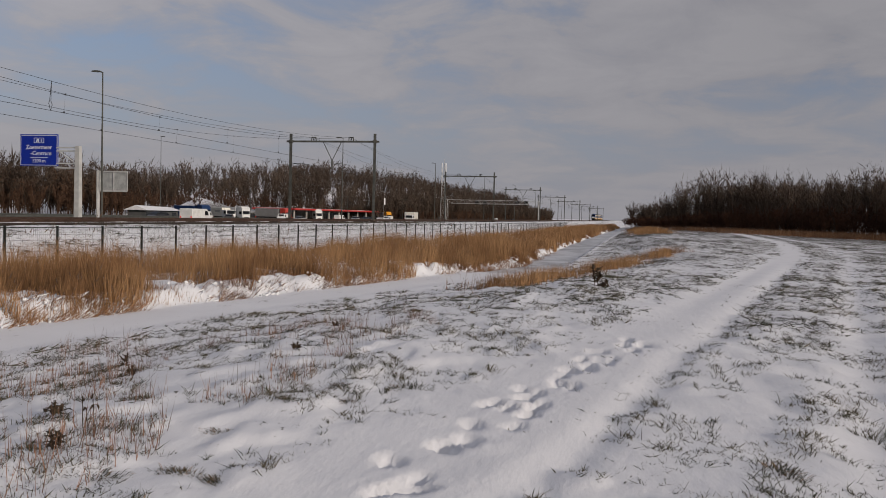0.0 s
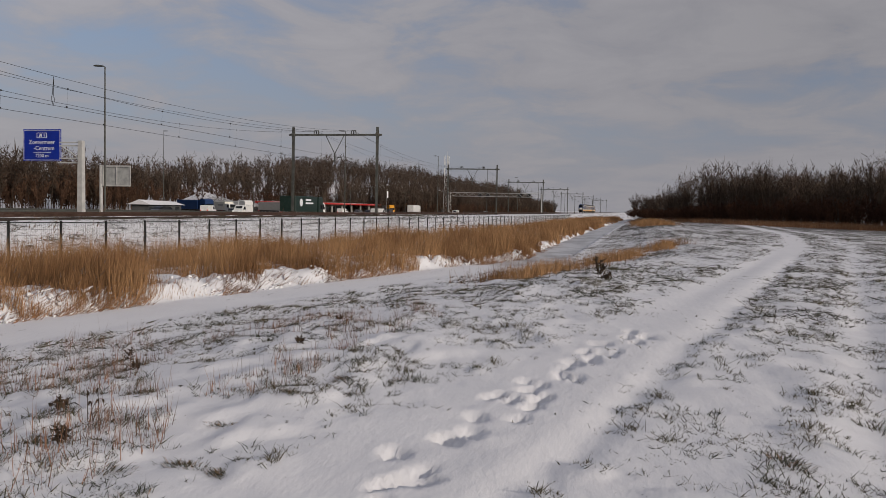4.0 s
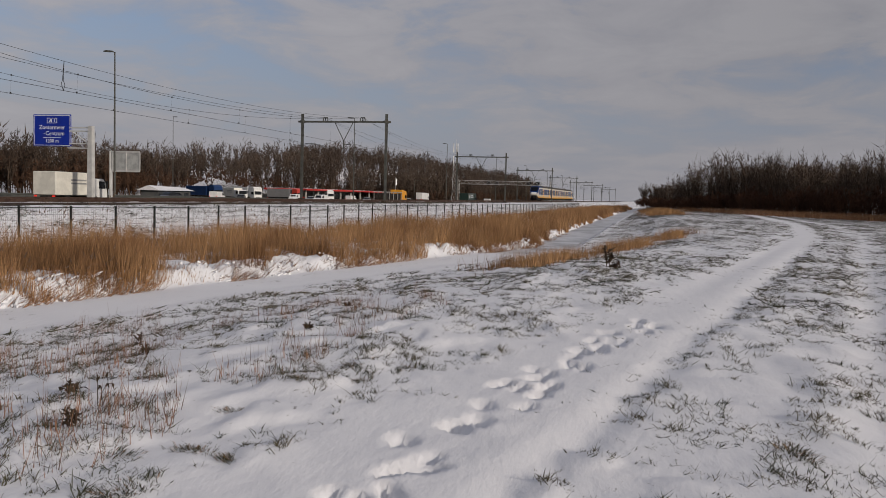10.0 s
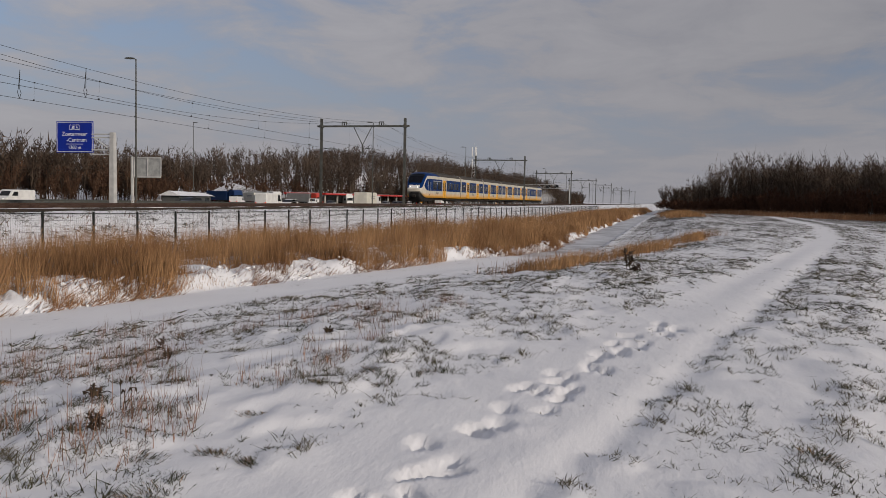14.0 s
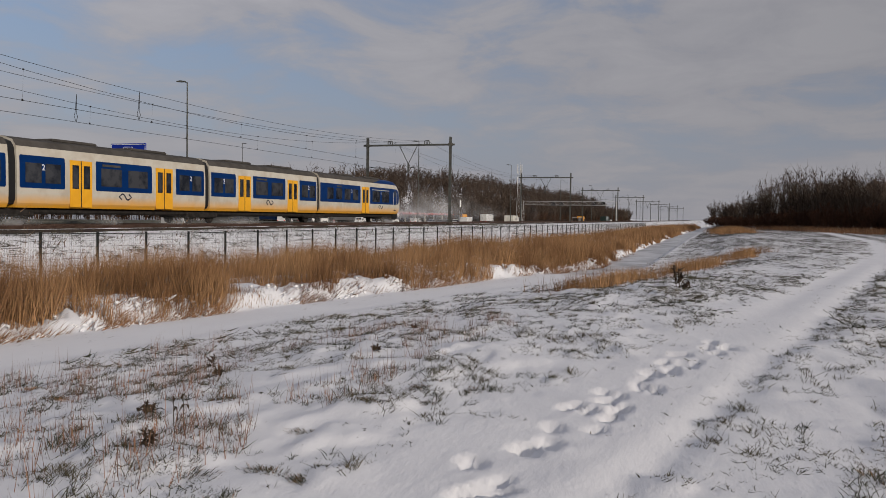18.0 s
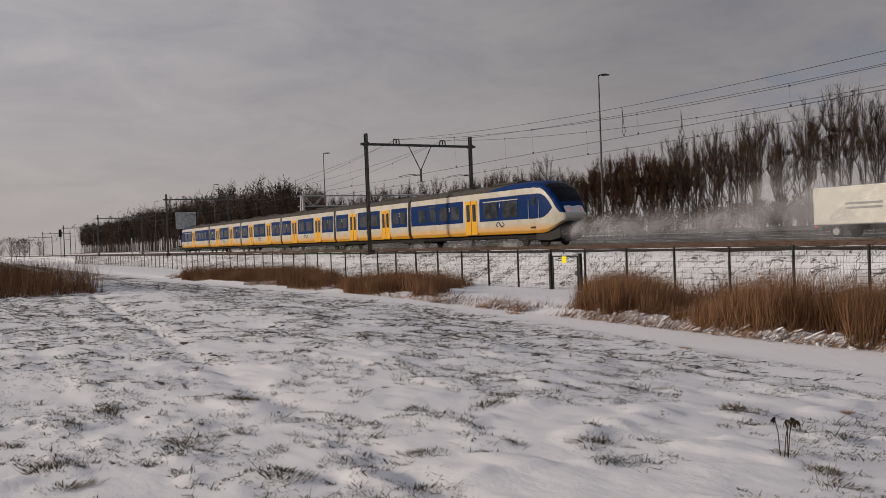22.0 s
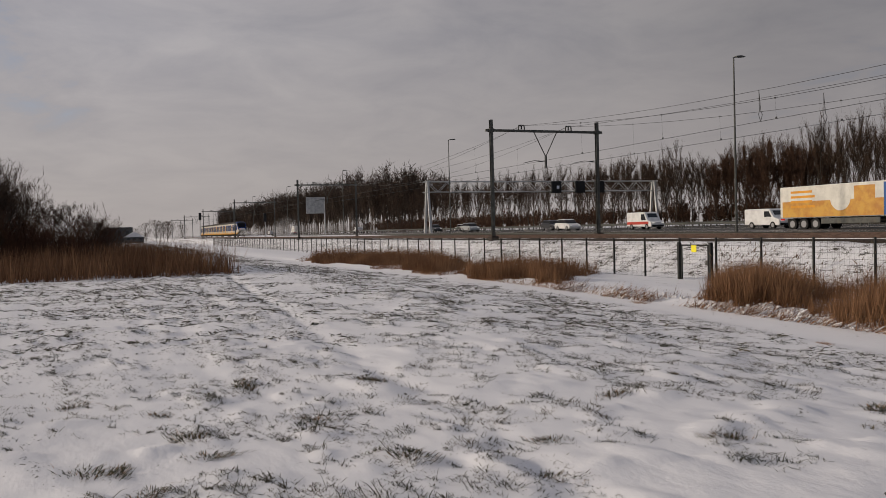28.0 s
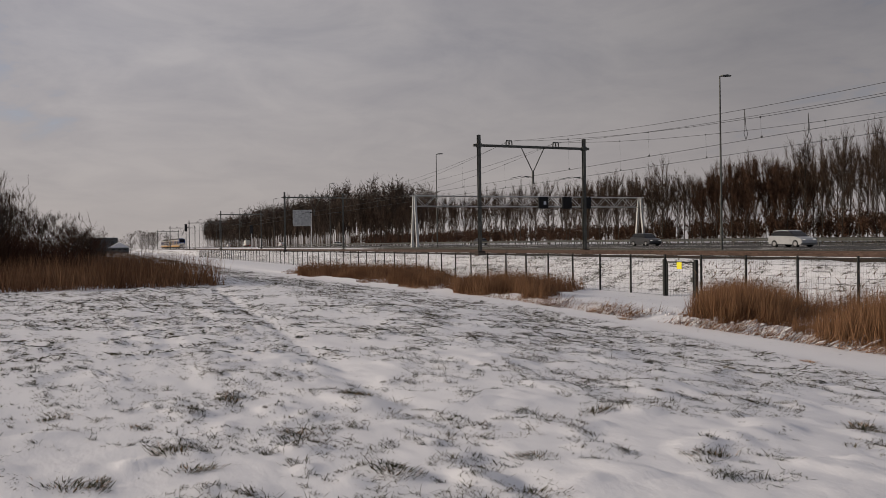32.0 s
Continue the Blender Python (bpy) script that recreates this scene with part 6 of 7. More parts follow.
def build_train():
    t = thing("train", "blue, cream and yellow electric multiple-unit train with six coaches", "train")
    L = CARS[-1]
    for k in range(6):
        a, b = CARS[k], CARS[k + 1]
        x0, x1 = (a + 0.25 if k else 9.0), (b - 0.25 if k < 5 else b - 9.0)
        car = part("coach", Shape().loft([car_ring(x) for x in (x0, x1)]), CREAM, t, "cream coach body")
        part("roof", Shape().loft([[(x, y * 1.004, z + 0.006) for _, y, z in car_ring(x)[5:12]] for x in (x0, x1)], closed=False), ROOF, car, "dirty grey roof")
        if k:
            part("gangway", Shape().loft([car_ring(a - 0.25, 1.3, 0.95, 4.1, 3.6), car_ring(a + 0.25, 1.3, 0.95, 4.1, 3.6)]), BLACK, car, "black bellows gangway")
        ends = k in (0, 5)
        if ends:
            panels, doors = [(11.05, 19.1)], [9.15]
            wins = [(4.2, 5.95, 1), (6.55, 8.3, 1), (11.55, 12.7, 2), (13.25, 14.45, 2), (14.95, 16.1, 2), (16.65, 17.8, 2)]
            marks, logo = [("1", 6.25, 2.72), ("2", 12.97, 2.75)], [6.3]
            if k == 5:
                panels = [(L - q, L - p) for p, q in panels]
                doors = [L - d - 1.57 for d in doors]
                wins = [(L - q, L - p, c) for p, q, c in wins]
                marks = [(c, L - x, z) for c, x, z in marks]
                logo = [L - x for x in logo]
        else:
            panels = [(a + 0.4, a + 3.3), (a + 5.5, a + 10.1), (a + 12.35, b - 0.4)]
            doors = [a + 3.63, a + 10.45]
            wins = [(a + 0.75, a + 1.75, 2), (a + 2.0, a + 3.0, 2), (a + 5.9, a + 7.5, 2), (a + 8.05, a + 9.7, 2), (a + 12.7, a + 13.7, 2), (a + 14.0, a + 14.95, 2)]
            marks, logo = [("2", a + 1.87, 2.75), ("2", a + 13.85, 2.75)], [a + 7.8]
        for side in (-1, 1):
            y = side * 1.402
            for p, q in panels:
                part("blue_panel", Shape().add([(p, y, 1.80), (p + 0.06, y, 1.74), (q - 0.06, y, 1.74), (q, y, 1.80), (q, y, 2.9), (p, y, 2.9), (q, side * 1.382, 3.24), (q - 0.06, side * 1.378, 3.30), (p + 0.06, side * 1.378, 3.30), (p, side * 1.382, 3.24)], [(0, 1, 2, 3, 4, 5), (5, 4, 6, 7, 8, 9)]), BLUE, car, "blue window band")
            for d in doors:
                for u in (d, d + 0.80):
                    leaf = part("door", Shape().box(u, u + 0.77, y - 0.012, y + 0.012, 0.86, 3.24), AMBER, car, "yellow sliding door leaf")
                    part("door_frame", Shape().box(u + 0.16, u + 0.62, y - 0.016, y + 0.016, 1.80, 3.0, 0.003), BLACK, car)
                    part("door_window", Shape().box(u + 0.20, u + 0.58, y - 0.020, y + 0.020, 1.85, 2.95, 0.003), PANE, car)
                part("door_gap", Shape().box(d + 0.755, d + 0.815, y - 0.015, y + 0.015, 0.86, 3.24), BLACK, car)
            for p, q, c in wins:
                part("window", Shape().box(p, q, y - 0.014, y + 0.014, 1.92 if c == 1 else 2.0, 2.95, 0.004), PANE, car)
            for c, x, z in marks:
                class_mark(c, x, z, side, car)
            for x in logo:
                emblem(x, 1.48, side, car)
            for p, q, c in wins[2:3] if not ends else wins[4:5]:
                part("vent", Shape().box(p + 0.1, q - 0.1, y - 0.012, y + 0.012, 3.05, 3.17), ROOF, car, "grey vent strip")
        part("underframe", Shape().box(a + (0.4 if k else 2.6), b - (0.4 if k < 5 else 2.6), -1.0, 1.0, 0.48, 0.85, 0.1), UNDER, car)
        for x in ((a + b) / 2 - 3, (a + b) / 2 + 3):
            part("roof_unit", Shape().box(x - 1.6, x + 1.6, -0.7, 0.7, 4.12, 4.3, 0.06), ROOF, car, "grey roof unit")
    build_nose(t, False)
    build_nose(t, True)
    for x in [3.2] + [c for c in CARS[1:-1]] + [L - 3.2]:
        bg = part("bogie", Shape().box(x - 1.7, x + 1.7, -1.05, 1.05, 0.35, 0.75, 0.08), UNDER, t)
        for dx in (-1.1, 1.1):
            part("wheelset", Shape().tube((x + dx, -0.82, 0.42), (x + dx, -0.68, 0.42), 0.42, n=16).tube((x + dx, 0.68, 0.42), (x + dx, 0.82, 0.42), 0.42, n=16).tube((x + dx, -0.7, 0.42), (x + dx, 0.7, 0.42), 0.08), UNDER, bg)
    pan = part("pantograph", Shape().line([(47.5, -0.5, 4.25), (48.9, -0.45, 4.85), (47.4, -0.4, 5.38)], 0.035, 5).line([(47.5, 0.5, 4.25), (48.9, 0.45, 4.85), (47.4, 0.4, 5.38)], 0.035, 5).box(46.9, 48.4, -0.6, 0.6, 4.2, 4.28), UNDER, t, "dark raised pantograph")
    part("contact_strip", Shape().box(47.25, 47.5, -0.75, 0.75, 5.38, 5.43), UNDER, pan)
    return t


train = build_train()



# ---- vehicles ----
def paint(name, c, c2=None):
    return material(name, c, 0.3, colour2=c2 or tuple(v * 0.85 for v in c), scale=1.2, spec=0.5, wear=((0.2, 0.18, 0.16), 2.5, 0.12))


CAR_PAINT = {"white": paint("white_car_paint", (0.75, 0.75, 0.74)), "silver": paint("silver_car_paint", (0.4, 0.41, 0.42)), "dark": paint("dark_car_paint", (0.035, 0.037, 0.042)), "green": paint("dark_green_tarpaulin", (0.012, 0.03, 0.024)), "orange": paint("orange_truck_paint", (0.75, 0.33, 0.02)), "blue": paint("blue_truck_paint", (0.02, 0.10, 0.33)), "cream": paint("cream_box_body", (0.72, 0.70, 0.63)), "red": paint("red_stripe_paint", (0.5, 0.05, 0.03)), "gold": paint("golden_print", (0.62, 0.34, 0.06), (0.5, 0.22, 0.04)), "navy": paint("navy_truck_paint", (0.008, 0.035, 0.12)), "grey": paint("grey_steel_cage", (0.28, 0.28, 0.28))}
TYRE = material("tyre_rubber", (0.018, 0.018, 0.018), 0.9)
RIM = material("wheel_rim", (0.25, 0.25, 0.26), 0.4, metal=0.6)
HEADLIGHT = material("headlight", (0.8, 0.8, 0.78), 0.2, emit=((1.0, 0.95, 0.85), 0.35))
TAIL_LIGHT = material("tail_light", (0.35, 0.01, 0.01), 0.3, emit=((1.0, 0.05, 0.03), 0.5))


def hull(profile, w, edge=0.07, tuck=0.06):
    """A body from its side outline (x, z), w wide each way, with softened flanks."""
    cx, cz = sum(p[0] for p in profile) / len(profile), sum(p[1] for p in profile) / len(profile)
    small = [(cx + (x - cx) * (1 - tuck * 0.4), cz + (z - cz) * (1 - tuck)) for x, z in profile]
    return Shape().loft([[(x, y, z) for x, z in pr] for y, pr in ((-w, small), (-w + edge, profile), (w - edge, profile), (w, small))])


def add_wheels(t, xs, w, r):
    for x in xs:
        for s in (-1, 1):
            tyre = part("wheel", Shape().tube((x, s * (w - 0.22), r), (x, s * (w + 0.01), r), r, n=18), TYRE, t)
            part("rim", Shape().tube((x, s * (w + 0.005), r), (x, s * (w + 0.02), r), r * 0.6, n=14), RIM, tyre)


def side_panes(t, name, quads, w, mat):
    for q in quads:
        for s in (-1, 1):
            part(name, Shape().add([(x, s * (w + 0.006), z) for x, z in q] + [(x, s * (w - 0.01), z) for x, z in q], [(0, 1, 2, 3), (7, 6, 5, 4)] + [(i, (i + 1) % 4, 4 + (i + 1) % 4, 4 + i) for i in range(4)]), mat, t)


def lights(t, front, rear, w, z):
    for s in (-1, 1):
        part("headlight", Shape().box(front - 0.08, front + 0.012, s * (w - 0.3) - 0.16, s * (w - 0.3) + 0.16, z - 0.08, z + 0.08, 0.02), HEADLIGHT, t)
        part("tail_light", Shape().box(rear - 0.012, rear + 0.08, s * (w - 0.2) - 0.1, s * (w - 0.2) + 0.1, z, z + 0.25, 0.02), TAIL_LIGHT, t)


def make_car(colour, label):
    """A hatchback or estate; its front is at x = 0 and it points along +x."""
    t = thing("car", label, "car", group="motorway traffic")
    w = 0.88
    part("body", hull([(0.02, 0.38), (0.0, 0.62), (-0.15, 0.76), (-0.9, 0.95), (-2.4, 1.02), (-3.8, 1.04), (-3.96, 0.85), (-3.98, 0.5), (-3.9, 0.30), (-0.12, 0.22)], w), CAR_PAINT[colour], t)
    part("cabin", hull([(-0.8, 0.9), (-1.15, 1.18), (-1.55, 1.42), (-2.4, 1.49), (-3.3, 1.44), (-3.7, 1.18), (-3.85, 0.96)], w - 0.1, 0.1, 0.12), DARK_GLASS, t, "dark windows")
    part("roof", hull([(-1.55, 1.40), (-1.75, 1.49), (-2.4, 1.53), (-3.2, 1.50), (-3.42, 1.38)], w - 0.14, 0.05, 0.02), CAR_PAINT[colour], t)
    for x in (-2.25, -3.3):
        side_panes(t, "pillar", [[(x, 0.95), (x - 0.08, 0.95), (x - 0.12, 1.42), (x - 0.04, 1.42)]], w - 0.12, CAR_PAINT[colour])
    add_wheels(t, (-0.75, -3.2), w, 0.32)
    lights(t, -0.02, -3.94, w, 0.62)
    return t


def make_van(colour, label, length=5.2, height=1.95, stripe=""):
    t = thing("van", label, "van", group="motorway traffic")
    w = 0.95
    part("body", hull([(0, 0.4), (-0.03, 0.85), (-0.75, 1.08), (-1.35, height - 0.1), (-1.6, height), (-length + 0.1, height), (-length, height - 0.1), (-length, 0.4), (-0.1, 0.3)], w), CAR_PAINT[colour], t)
    part("windscreen", Shape().add([(-0.80, -0.72, 1.14), (-0.80, 0.72, 1.14), (-1.28, 0.66, height - 0.18), (-1.28, -0.66, height - 0.18), (-0.86, -0.72, 1.14), (-0.86, 0.72, 1.14), (-1.34, 0.66, height - 0.18), (-1.34, -0.66, height - 0.18)], [(0, 1, 2, 3), (7, 6, 5, 4), (0, 3, 7, 4), (1, 5, 6, 2), (3, 2, 6, 7), (0, 4, 5, 1)]), DARK_GLASS, t)
    side_panes(t, "side_window", [[(-1.1, 1.15), (-2.1, 1.15), (-2.1, height - 0.25), (-1.45, height - 0.25)]], w, DARK_GLASS)
    if stripe:
        side_panes(t, "stripe", [[(-0.6, 0.62), (-length + 0.1, 0.62), (-length + 0.1, 0.95), (-0.6, 0.95)]], w, CAR_PAINT[stripe])
    part("bumper", Shape().box(-0.1, 0.04, -w + 0.05, w - 0.05, 0.32, 0.55, 0.04), BLACK, t)
    add_wheels(t, (-0.95, -length + 1.05), w, 0.34)
    lights(t, 0.0, -length, w, 0.78)
    return t


def truck_cab(t, colour, h=3.0, x=0.0):
    w = 1.24
    cab = part("cab", hull([(x, 0.5), (x, 1.4), (x - 0.2, h - 0.35), (x - 0.6, h), (x - 2.0, h), (x - 2.1, 0.9), (x - 0.3, 0.45)], w, 0.1, 0.04), CAR_PAINT[colour], t)
    part("windscreen", Shape().box(x - 0.18, x + 0.012, -1.05, 1.05, 1.55, 2.35, 0.02), DARK_GLASS, cab)
    side_panes(t, "side_window", [[(x - 0.3, 1.55), (x - 1.25, 1.55), (x - 1.25, 2.25), (x - 0.4, 2.25)]], w, DARK_GLASS)
    part("bumper", Shape().box(x - 0.2, x + 0.06, -1.2, 1.2, 0.3, 0.85, 0.05), BLACK, t)
    for s in (-1, 1):
        part("headlight", Shape().box(x - 0.05, x + 0.07, s * 0.95 - 0.2, s * 0.95 + 0.2, 0.68, 0.84, 0.02), HEADLIGHT, t)
        part("mirror", Shape().box(x - 0.35, x - 0.15, s * 1.4 - 0.08, s * 1.4 + 0.08, 1.6, 2.3, 0.03), BLACK, t)


def make_lorry(colour, box, label, length=16.2, box_h=3.85, prints=False):
    t = thing("lorry", label, "lorry", group="motorway traffic")
    truck_cab(t, colour, 3.5)
    part("chassis", Shape().box(-length, -0.8, -0.45, 0.45, 0.65, 1.0, 0.03), UNDER, t)
    body = part("trailer_box", Shape().box(-length, -2.7, -1.27, 1.27, 1.05, box_h, 0.05), CAR_PAINT[box], t, "box trailer")
    part("side_guard", Shape().box(-length + 4.6, -6.0, -1.22, -1.17, 0.5, 0.95, 0.01), GALV_MAT, t)
    part("side_guard", Shape().box(-length + 4.6, -6.0, 1.17, 1.22, 0.5, 0.95, 0.01), GALV_MAT, t)
    for s in (-1, 1):
        y = s * 1.274
        if prints:
            part("printed_panel", Shape().box(-length + 0.3, -2.9, min(y, y - s * 0.01), max(y, y - s * 0.01), 1.1, 2.45), CAR_PAINT["gold"], body, "golden printed band")
            part("printed_panel", Shape().box(-5.6, -2.85, min(y, y + s * 0.006), max(y, y + s * 0.006), 1.1, box_h - 0.1), CAR_PAINT["blue"], body, "blue printed end")
            for k in range(4):
                part("printed_bar", Shape().box(-length + 1.3, -length + 4.0 - 0.3 * (k % 2), min(y, y + s * 0.008), max(y, y + s * 0.008), 1.9 + k * 0.42, 2.1 + k * 0.42), CAR_PAINT["orange"], body)
            part("printed_disc", Shape().tube((-9.8, y, 2.6), (-9.8, y + s * 0.008, 2.6), 1.05, n=24), CAR_PAINT["cream"], body, "pale printed disc")
            part("printed_shape", Shape().box(-8.4, -6.4, min(y, y + s * 0.008), max(y, y + s * 0.008), 1.5, 3.5), CAR_PAINT["gold"], body)
        elif colour == "green":
            p = Shape()
            for k in range(2):
                p.box(-7.5, -4.4 - 0.9 * k, min(y, y + s * 0.006), max(y, y + s * 0.006), 2.3 + 0.5 * k, 2.55 + 0.5 * k)
            p.tube((-9.2, y, 2.5), (-9.2, y + s * 0.006, 2.5), 0.6, n=20)
            part("mark", p, SIGN_WHITE, body, "pale lettering bars and a round mark")
    add_wheels(t, (-1.3, -4.4), 1.22, 0.5)
    add_wheels(t, (-length + 1.4, -length + 2.7, -length + 4.0), 1.22, 0.5)
    for s in (-1, 1):
        part("tail_light", Shape().box(-length - 0.012, -length + 0.05, s * 1.0 - 0.2, s * 1.0 + 0.2, 0.85, 1.0, 0.01), TAIL_LIGHT, t)
    return t


def make_box_truck(colour, label, length=8.0, h=3.3):
    t = thing("box_truck", label, "truck", group="motorway traffic")
    truck_cab(t, "white", 2.5)
    part("chassis", Shape().box(-length, -0.8, -0.45, 0.45, 0.55, 0.85, 0.03), UNDER, t)
    body = part("cargo_box", Shape().box(-length, -2.15, -1.2, 1.2, 0.9, h, 0.05), CAR_PAINT[colour], t)
    p = Shape()
    for k in range(2):
        p.box(-length * 0.72, -length * 0.42, -1.207, -1.199, 1.9 + 0.3 * k, 2.05 + 0.3 * k)
    part("mark", p, CAR_PAINT["grey"], body, "faint lettering bars")
    add_wheels(t, (-1.1, -length + 1.7), 1.15, 0.42)
    for s in (-1, 1):
        part("tail_light", Shape().box(-length - 0.012, -length + 0.05, s * 0.95 - 0.15, s * 0.95 + 0.15, 0.72, 0.86, 0.01), TAIL_LIGHT, t)
    return t


def make_flatbed(label):
    t = thing("flatbed_truck", label, "truck", group="motorway traffic")
    truck_cab(t, "orange", 3.1)
    part("headboard", Shape().box(-3.6, -2.2, -1.25, 1.25, 1.0, 3.3, 0.05), CAR_PAINT["orange"], t)
    part("bed", Shape().box(-19, -2.3, -1.25, 1.25, 0.75, 1.1, 0.04), CAR_PAINT["orange"], t)
    for k in range(4):
        cages = Shape()
        x = -14.6 + k * 2.8
        for y in (-1.15, 1.15):
            for a, b in (((x, 1.15), (x + 2.6, 1.15)), ((x, 2.75), (x + 2.6, 2.75)), ((x, 1.1), (x, 2.8)), ((x + 2.6, 1.1), (x + 2.6, 2.8))):
                cages.box(min(a[0], b[0]) - 0.07, max(a[0], b[0]) + 0.07, y - 0.06, y + 0.06, min(a[1], b[1]) - 0.07, max(a[1], b[1]) + 0.07)
        cage = part("cage", cages, CAR_PAINT["grey"], t, "grey steel cage")
        part("load", Shape().box(x + 0.1, x + 2.5, -1.0, 1.0, 1.1, 2.5, 0.05), UNDER, cage, "dark load in the cage")
    add_wheels(t, (-1.3, -5.0, -6.3, -15.5, -16.8), 1.22, 0.5)
    for s in (-1, 1):
        part("tail_light", Shape().box(-19.012, -18.95, s * 1.0 - 0.2, s * 1.0 + 0.2, 0.85, 1.0, 0.01), TAIL_LIGHT, t)
    return t


# vehicle, lane, a time and where its front then is, speed along the road (east is positive)
TRAFFIC = [
    (make_lorry("green", "green", "dark green articulated lorry with a pale round mark", 11.5, 3.5), 53.0, 1.5, 83.3, 19.2),
    (make_flatbed("orange flatbed truck carrying grey steel cages"), 53.0, 6.0, 97.5, 19.2),
    (make_box_truck("cream", "small white box truck with a grey-lettered body", 7.2, 3.0), 53.0, 11.0, 90.8, 18.4),
    (make_van("white", "white delivery van with dark side windows", 5.6, 2.3), 57.0, 13.0, 96.4, 19.0),
    (make_van("white", "white minibus with dark windows", 5.2, 2.0), 57.0, 0.0, 103.5, 19.0),
    (make_van("white", "small white delivery van with a red mark", 4.4, 1.85, "red"), 61.0, 21.0, -11.2, 20.0),
    (make_car("white", "white pickup car in blown snow"), 78.0, 21.0, -14.3, -25.0),
    (make_car("white", "white hatchback passing through blown snow"), 57.0, 21.0, 1.5, 19.0),
    (make_car("silver", "grey estate car behind a white lorry"), 57.0, 21.6, -26.9, 18.0),
    (make_car("white", "white saloon car in thin blown snow"), 61.0, 22.8, -62.5, 18.5),
    (make_box_truck("cream", "white box lorry in blown snow", 8.8, 3.45), 53.0, 21.8, -33.5, 17.6),
    (make_car("white", "white car in blown snow"), 57.0, 20.0, 74.0, 19.0),
    (make_lorry("navy", "cream", "articulated lorry with a blue cab and golden printed trailer", 16.5, 3.75, True), 57.0, 27.5, -52.9, 19.2),
    (make_van("white", "plain white van following a lorry", 4.9, 1.95), 61.0, 28.0, -64.5, 19.4),
    (make_van("white", "white van with a red stripe along its side", 5.2, 2.1, "red"), 61.0, 29.0, -65.3, 20.0),
    (make_car("white", "white estate car on the motorway"), 57.0, 30.0, -59.8, 19.0),
    (make_car("dark", "dark car on the motorway"), 61.0, 31.0, -53.0, 18.8),
    (make_car("silver", "silver car on the motorway"), 57.0, 31.0, -74.6, 18.7),
    (make_car("dark", "black car on the motorway"), 61.0, 32.0, -83.0, 18.8),
    (make_van("white", "white van on the far carriageway", 5.2, 2.0), 78.0, 6.0, 102.0, -25.0),
    (make_box_truck("cream", "white box truck on the far carriageway", 7.0, 3.4), 74.0, 7.5, 96.0, -22.5),
    (make_van("white", "white pickup van on the far carriageway", 5.0, 1.9), 78.0, 13.5, 97.0, -26.0),
    (make_car("white", "white car on the far carriageway"), 78.0, 24.5, -101.0, -25.0),
    (make_car("dark", "dark car on the far carriageway"), 78.0, 29.0, -81.0, -30.0),
]


for maker, spot in (
        (lambda: make_lorry("white", "white", "parked white lorry at the service station", 12, 3.3), (196, 97, 245)),
        (lambda: make_lorry("red", "grey", "parked lorry with a red cab and grey trailer", 11, 3.4), (222, 97, 255)),
        (lambda: make_lorry("white", "grey", "parked lorry with a grey trailer", 12, 3.4), (240, 95, 240)),
        (lambda: make_box_truck("cream", "parked white box truck", 7, 3.0), (186, 96, 240)),
        (lambda: make_car("dark", "parked dark car at the service station"), (180, 93, 20)),
        (lambda: make_van("white", "parked white van at the service station"), (205, 92, 185)),
        (lambda: make_car("silver", "parked silver car at the service station"), (262, 92, 180)),
        (lambda: make_car("white", "parked white car at the service station"), (290, 91, 0)),
        (lambda: make_lorry("navy", "navy", "parked dark blue lorry at the service station", 10, 3.2), (178, 98, 250)),
        (lambda: make_car("dark", "parked black car near the low building"), (152, 92, 0)),
        (lambda: make_car("dark", "parked dark car near the low building"), (144, 91, 180)),
        (lambda: make_van("white", "parked white minibus with dark windows"), (170, 93, 10)),
        (lambda: make_car("silver", "parked grey car beside the lorries"), (213, 91, 175)),
        (lambda: make_van("white", "parked white van below the canopy"), (252, 92, 0)),
        (lambda: make_car("dark", "parked dark car below the canopy"), (272, 92, 180)),
        (lambda: make_car("dark", "parked dark car at the shop"), (281, 92, 10)),
        (lambda: make_van("dark", "parked dark van at the shop"), (301, 92, 0)),
        (lambda: make_lorry("orange", "grey", "parked lorry with an orange cab", 10, 3.3), (312, 95, 240)),
        (lambda: make_lorry("white", "white", "parked white lorry beside the trees", 11, 3.7), (338, 92, 0))):
    v = maker()
    tagged(v, group="parked vehicles")
    v.matrix_basis = pose(spot[0], spot[1], float(land(spot[0], spot[1])) + 0.02, 0, 0, spot[2])


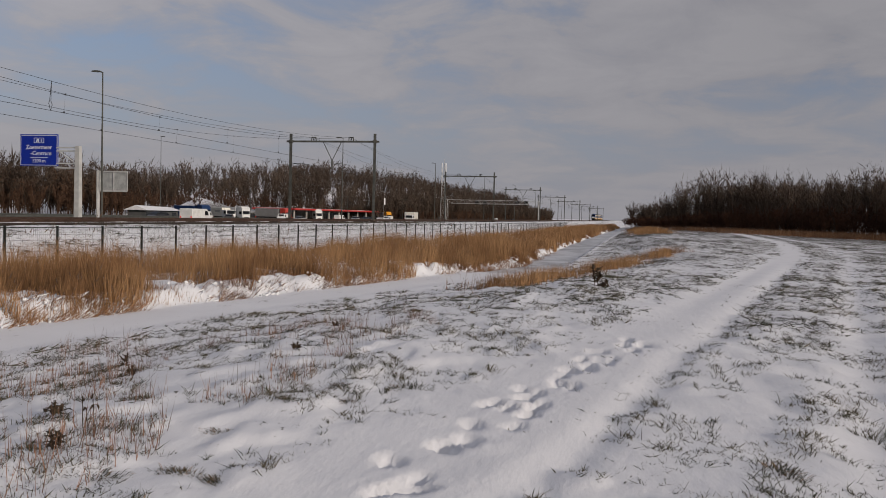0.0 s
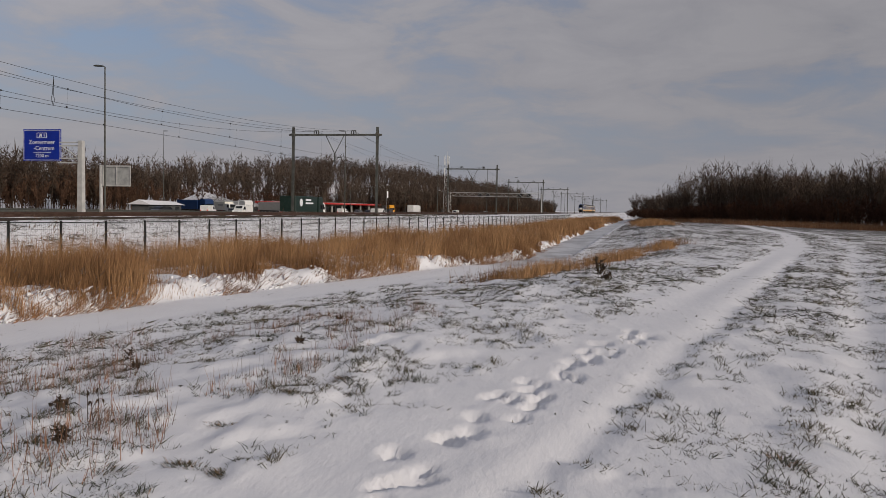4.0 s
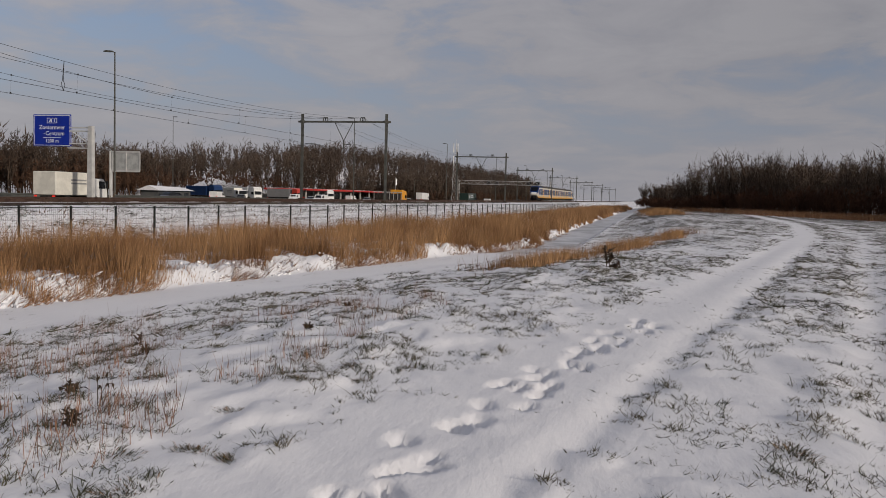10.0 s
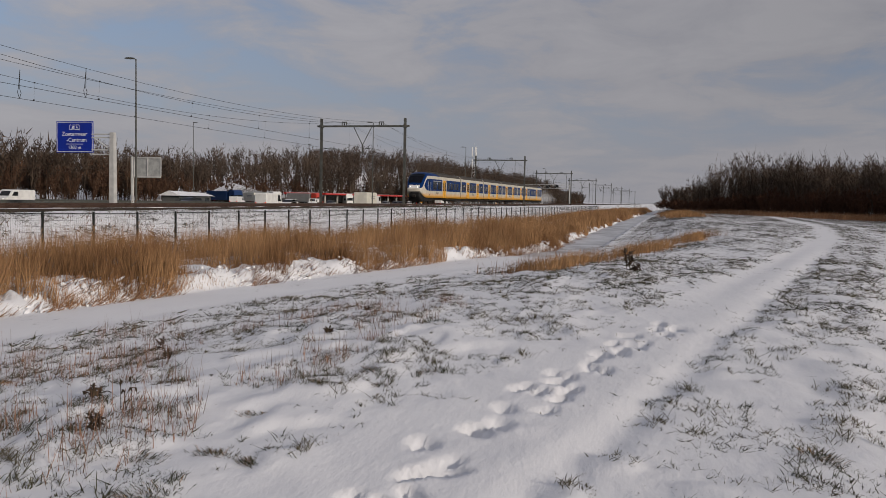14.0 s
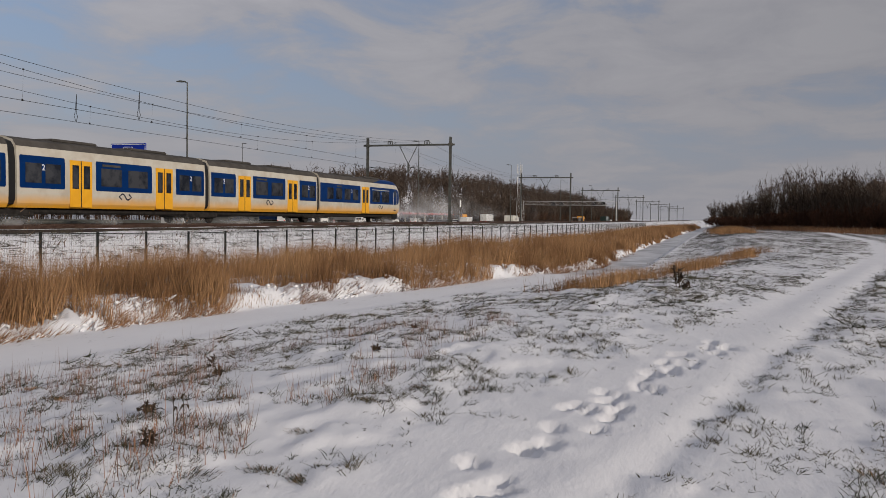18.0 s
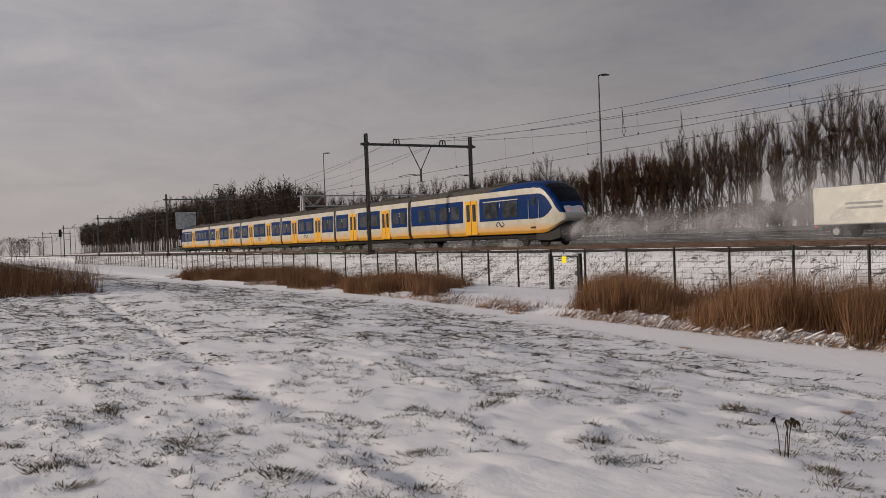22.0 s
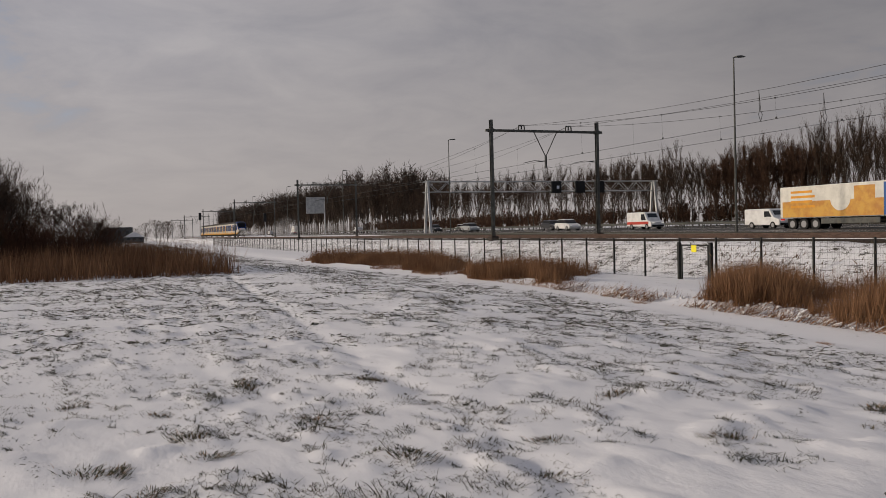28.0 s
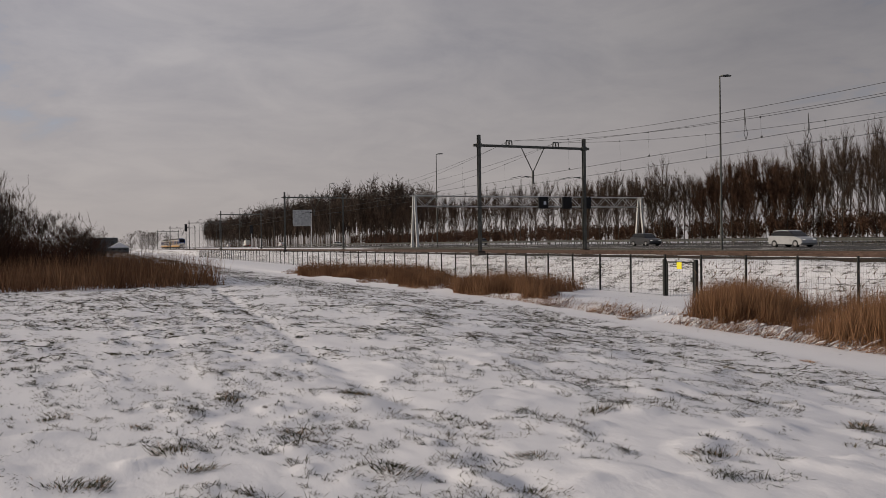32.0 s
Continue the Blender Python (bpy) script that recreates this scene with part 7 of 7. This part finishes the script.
# ---- powder snow whirled up behind the train ----
def dust_material():
    """Thin drifting snow: mostly clear, with wisps that thicken towards the middle of each veil."""
    m = bpy.data.materials.new("powder_snow")
    m.use_nodes = True
    t = m.node_tree
    t.nodes.clear()
    d, tr = t.nodes.new("ShaderNodeBsdfDiffuse"), t.nodes.new("ShaderNodeBsdfTranslucent")
    d.inputs[0].default_value = tr.inputs[0].default_value = (0.80, 0.80, 0.82, 1)
    a, thin = t.nodes.new("ShaderNodeMixShader"), t.nodes.new("ShaderNodeMixShader")
    t.links.new(d.outputs[0], a.inputs[1])
    t.links.new(tr.outputs[0], a.inputs[2])
    at = t.nodes.new("ShaderNodeAttribute")
    at.attribute_name = "dense"
    tc = t.nodes.new("ShaderNodeTexCoord")
    nz = t.nodes.new("ShaderNodeTexNoise")
    nz.inputs["Scale"].default_value, nz.inputs["Detail"].default_value, nz.inputs["Distortion"].default_value = 0.45, 5, 0.8
    t.links.new(tc.outputs["Object"], nz.inputs["Vector"])
    wisp = t.nodes.new("ShaderNodeMapRange")
    wisp.inputs[1].default_value, wisp.inputs[2].default_value, wisp.inputs[4].default_value = 0.28, 0.72, 0.50
    t.links.new(nz.outputs[0], wisp.inputs[0])
    soft = t.nodes.new("ShaderNodeMath")
    soft.operation = "MULTIPLY"
    t.links.new(at.outputs["Fac"], soft.inputs[0])
    t.links.new(wisp.outputs[0], soft.inputs[1])
    t.links.new(soft.outputs[0], thin.inputs[0])
    t.links.new(t.nodes.new("ShaderNodeBsdfTransparent").outputs[0], thin.inputs[1])
    t.links.new(a.outputs[0], thin.inputs[2])
    t.links.new(thin.outputs[0], t.nodes.new("ShaderNodeOutputMaterial").inputs[0])
    return m


def build_dust():
    """A trail of broad curved veils, dense at the middle and fading to nothing at the rim."""
    rng = np.random.default_rng(77)
    L = CARS[-1]
    spots = [(x, -1.75, 0.05, 3.2, 0.5) for x in np.arange(12.0, L, 6.5)]
    x = L + 0.5
    while x < L + 110:
        behind = min((x - L) / 40, 1.6)
        high = 0.6 + 1.9 * min(behind * 1.8 + 0.2, 1.0) * (0.5 + rng.random())
        spots.append((x, rng.normal() * (0.8 + 1.4 * behind) + 2.6 * behind, 0.2 + high * 0.5, 4.0 + 3.0 * rng.random() + 2.5 * behind, high))
        x += 2.2 + 4.0 * behind + 1.5 * rng.random()
    vs, fs, dense = [], [], []
    rings, sides = 6, 20
    for cx, cy, cz, rx, rz in spots:
        turn, n0 = rng.normal() * 0.3, len(vs)
        for k in range(rings + 1):
            q = k / rings
            for j in range(sides):
                a = 2 * math.pi * j / sides
                u, w = q * rx * math.cos(a), q * rz * math.sin(a)
                vs.append((cx + u * math.cos(turn), cy + u * math.sin(turn) + 0.25 * rx * q * q, cz + w))
                dense.append((1 - q * q) ** 1.5 * min(1.0, 1.3 * math.exp(-max(cx - L, 0) / 32)))
        for k in range(rings):
            for j in range(sides):
                j2 = (j + 1) % sides
                fs.append((n0 + k * sides + j, n0 + k * sides + j2, n0 + (k + 1) * sides + j2, n0 + (k + 1) * sides + j))
    me = mesh_of("snow_dust", vs, fs, dust_material(), smooth=True)
    me.attributes.new("dense", "FLOAT", "POINT").data.foreach_set("value", np.array(dense, dtype=np.float32))
    return tagged(new("snow_dust", me), "cloud of powder snow whirled up by the train", "snow cloud", kind="stuff")


snow_dust = build_dust()


# ---- everything that moves ----
def motions():
    tail = ((0, 672), (6, 470), (9, 368.5), (13, 238.6), (16, 144.6), (19, 51.0), (20.6, 1.5), (23, -72.2), (25, -135.5), (28, -231), (32, -359))
    rows = [(t, pose(x - CARS[-1], FAR_TRACK, RAIL_Z)) for t, x in tail]
    walk(train, rows)
    walk(snow_dust, rows)
    for vehicle, lane, t0, x0, v in TRAFFIC:
        walk(vehicle, [(t, pose(x0 + v * (t - t0), lane, float(road_z(x0 + v * (t - t0))) + 0.005, 0, 0, 0 if v > 0 else 180)) for t in range(0, 33, 2)])


motions()
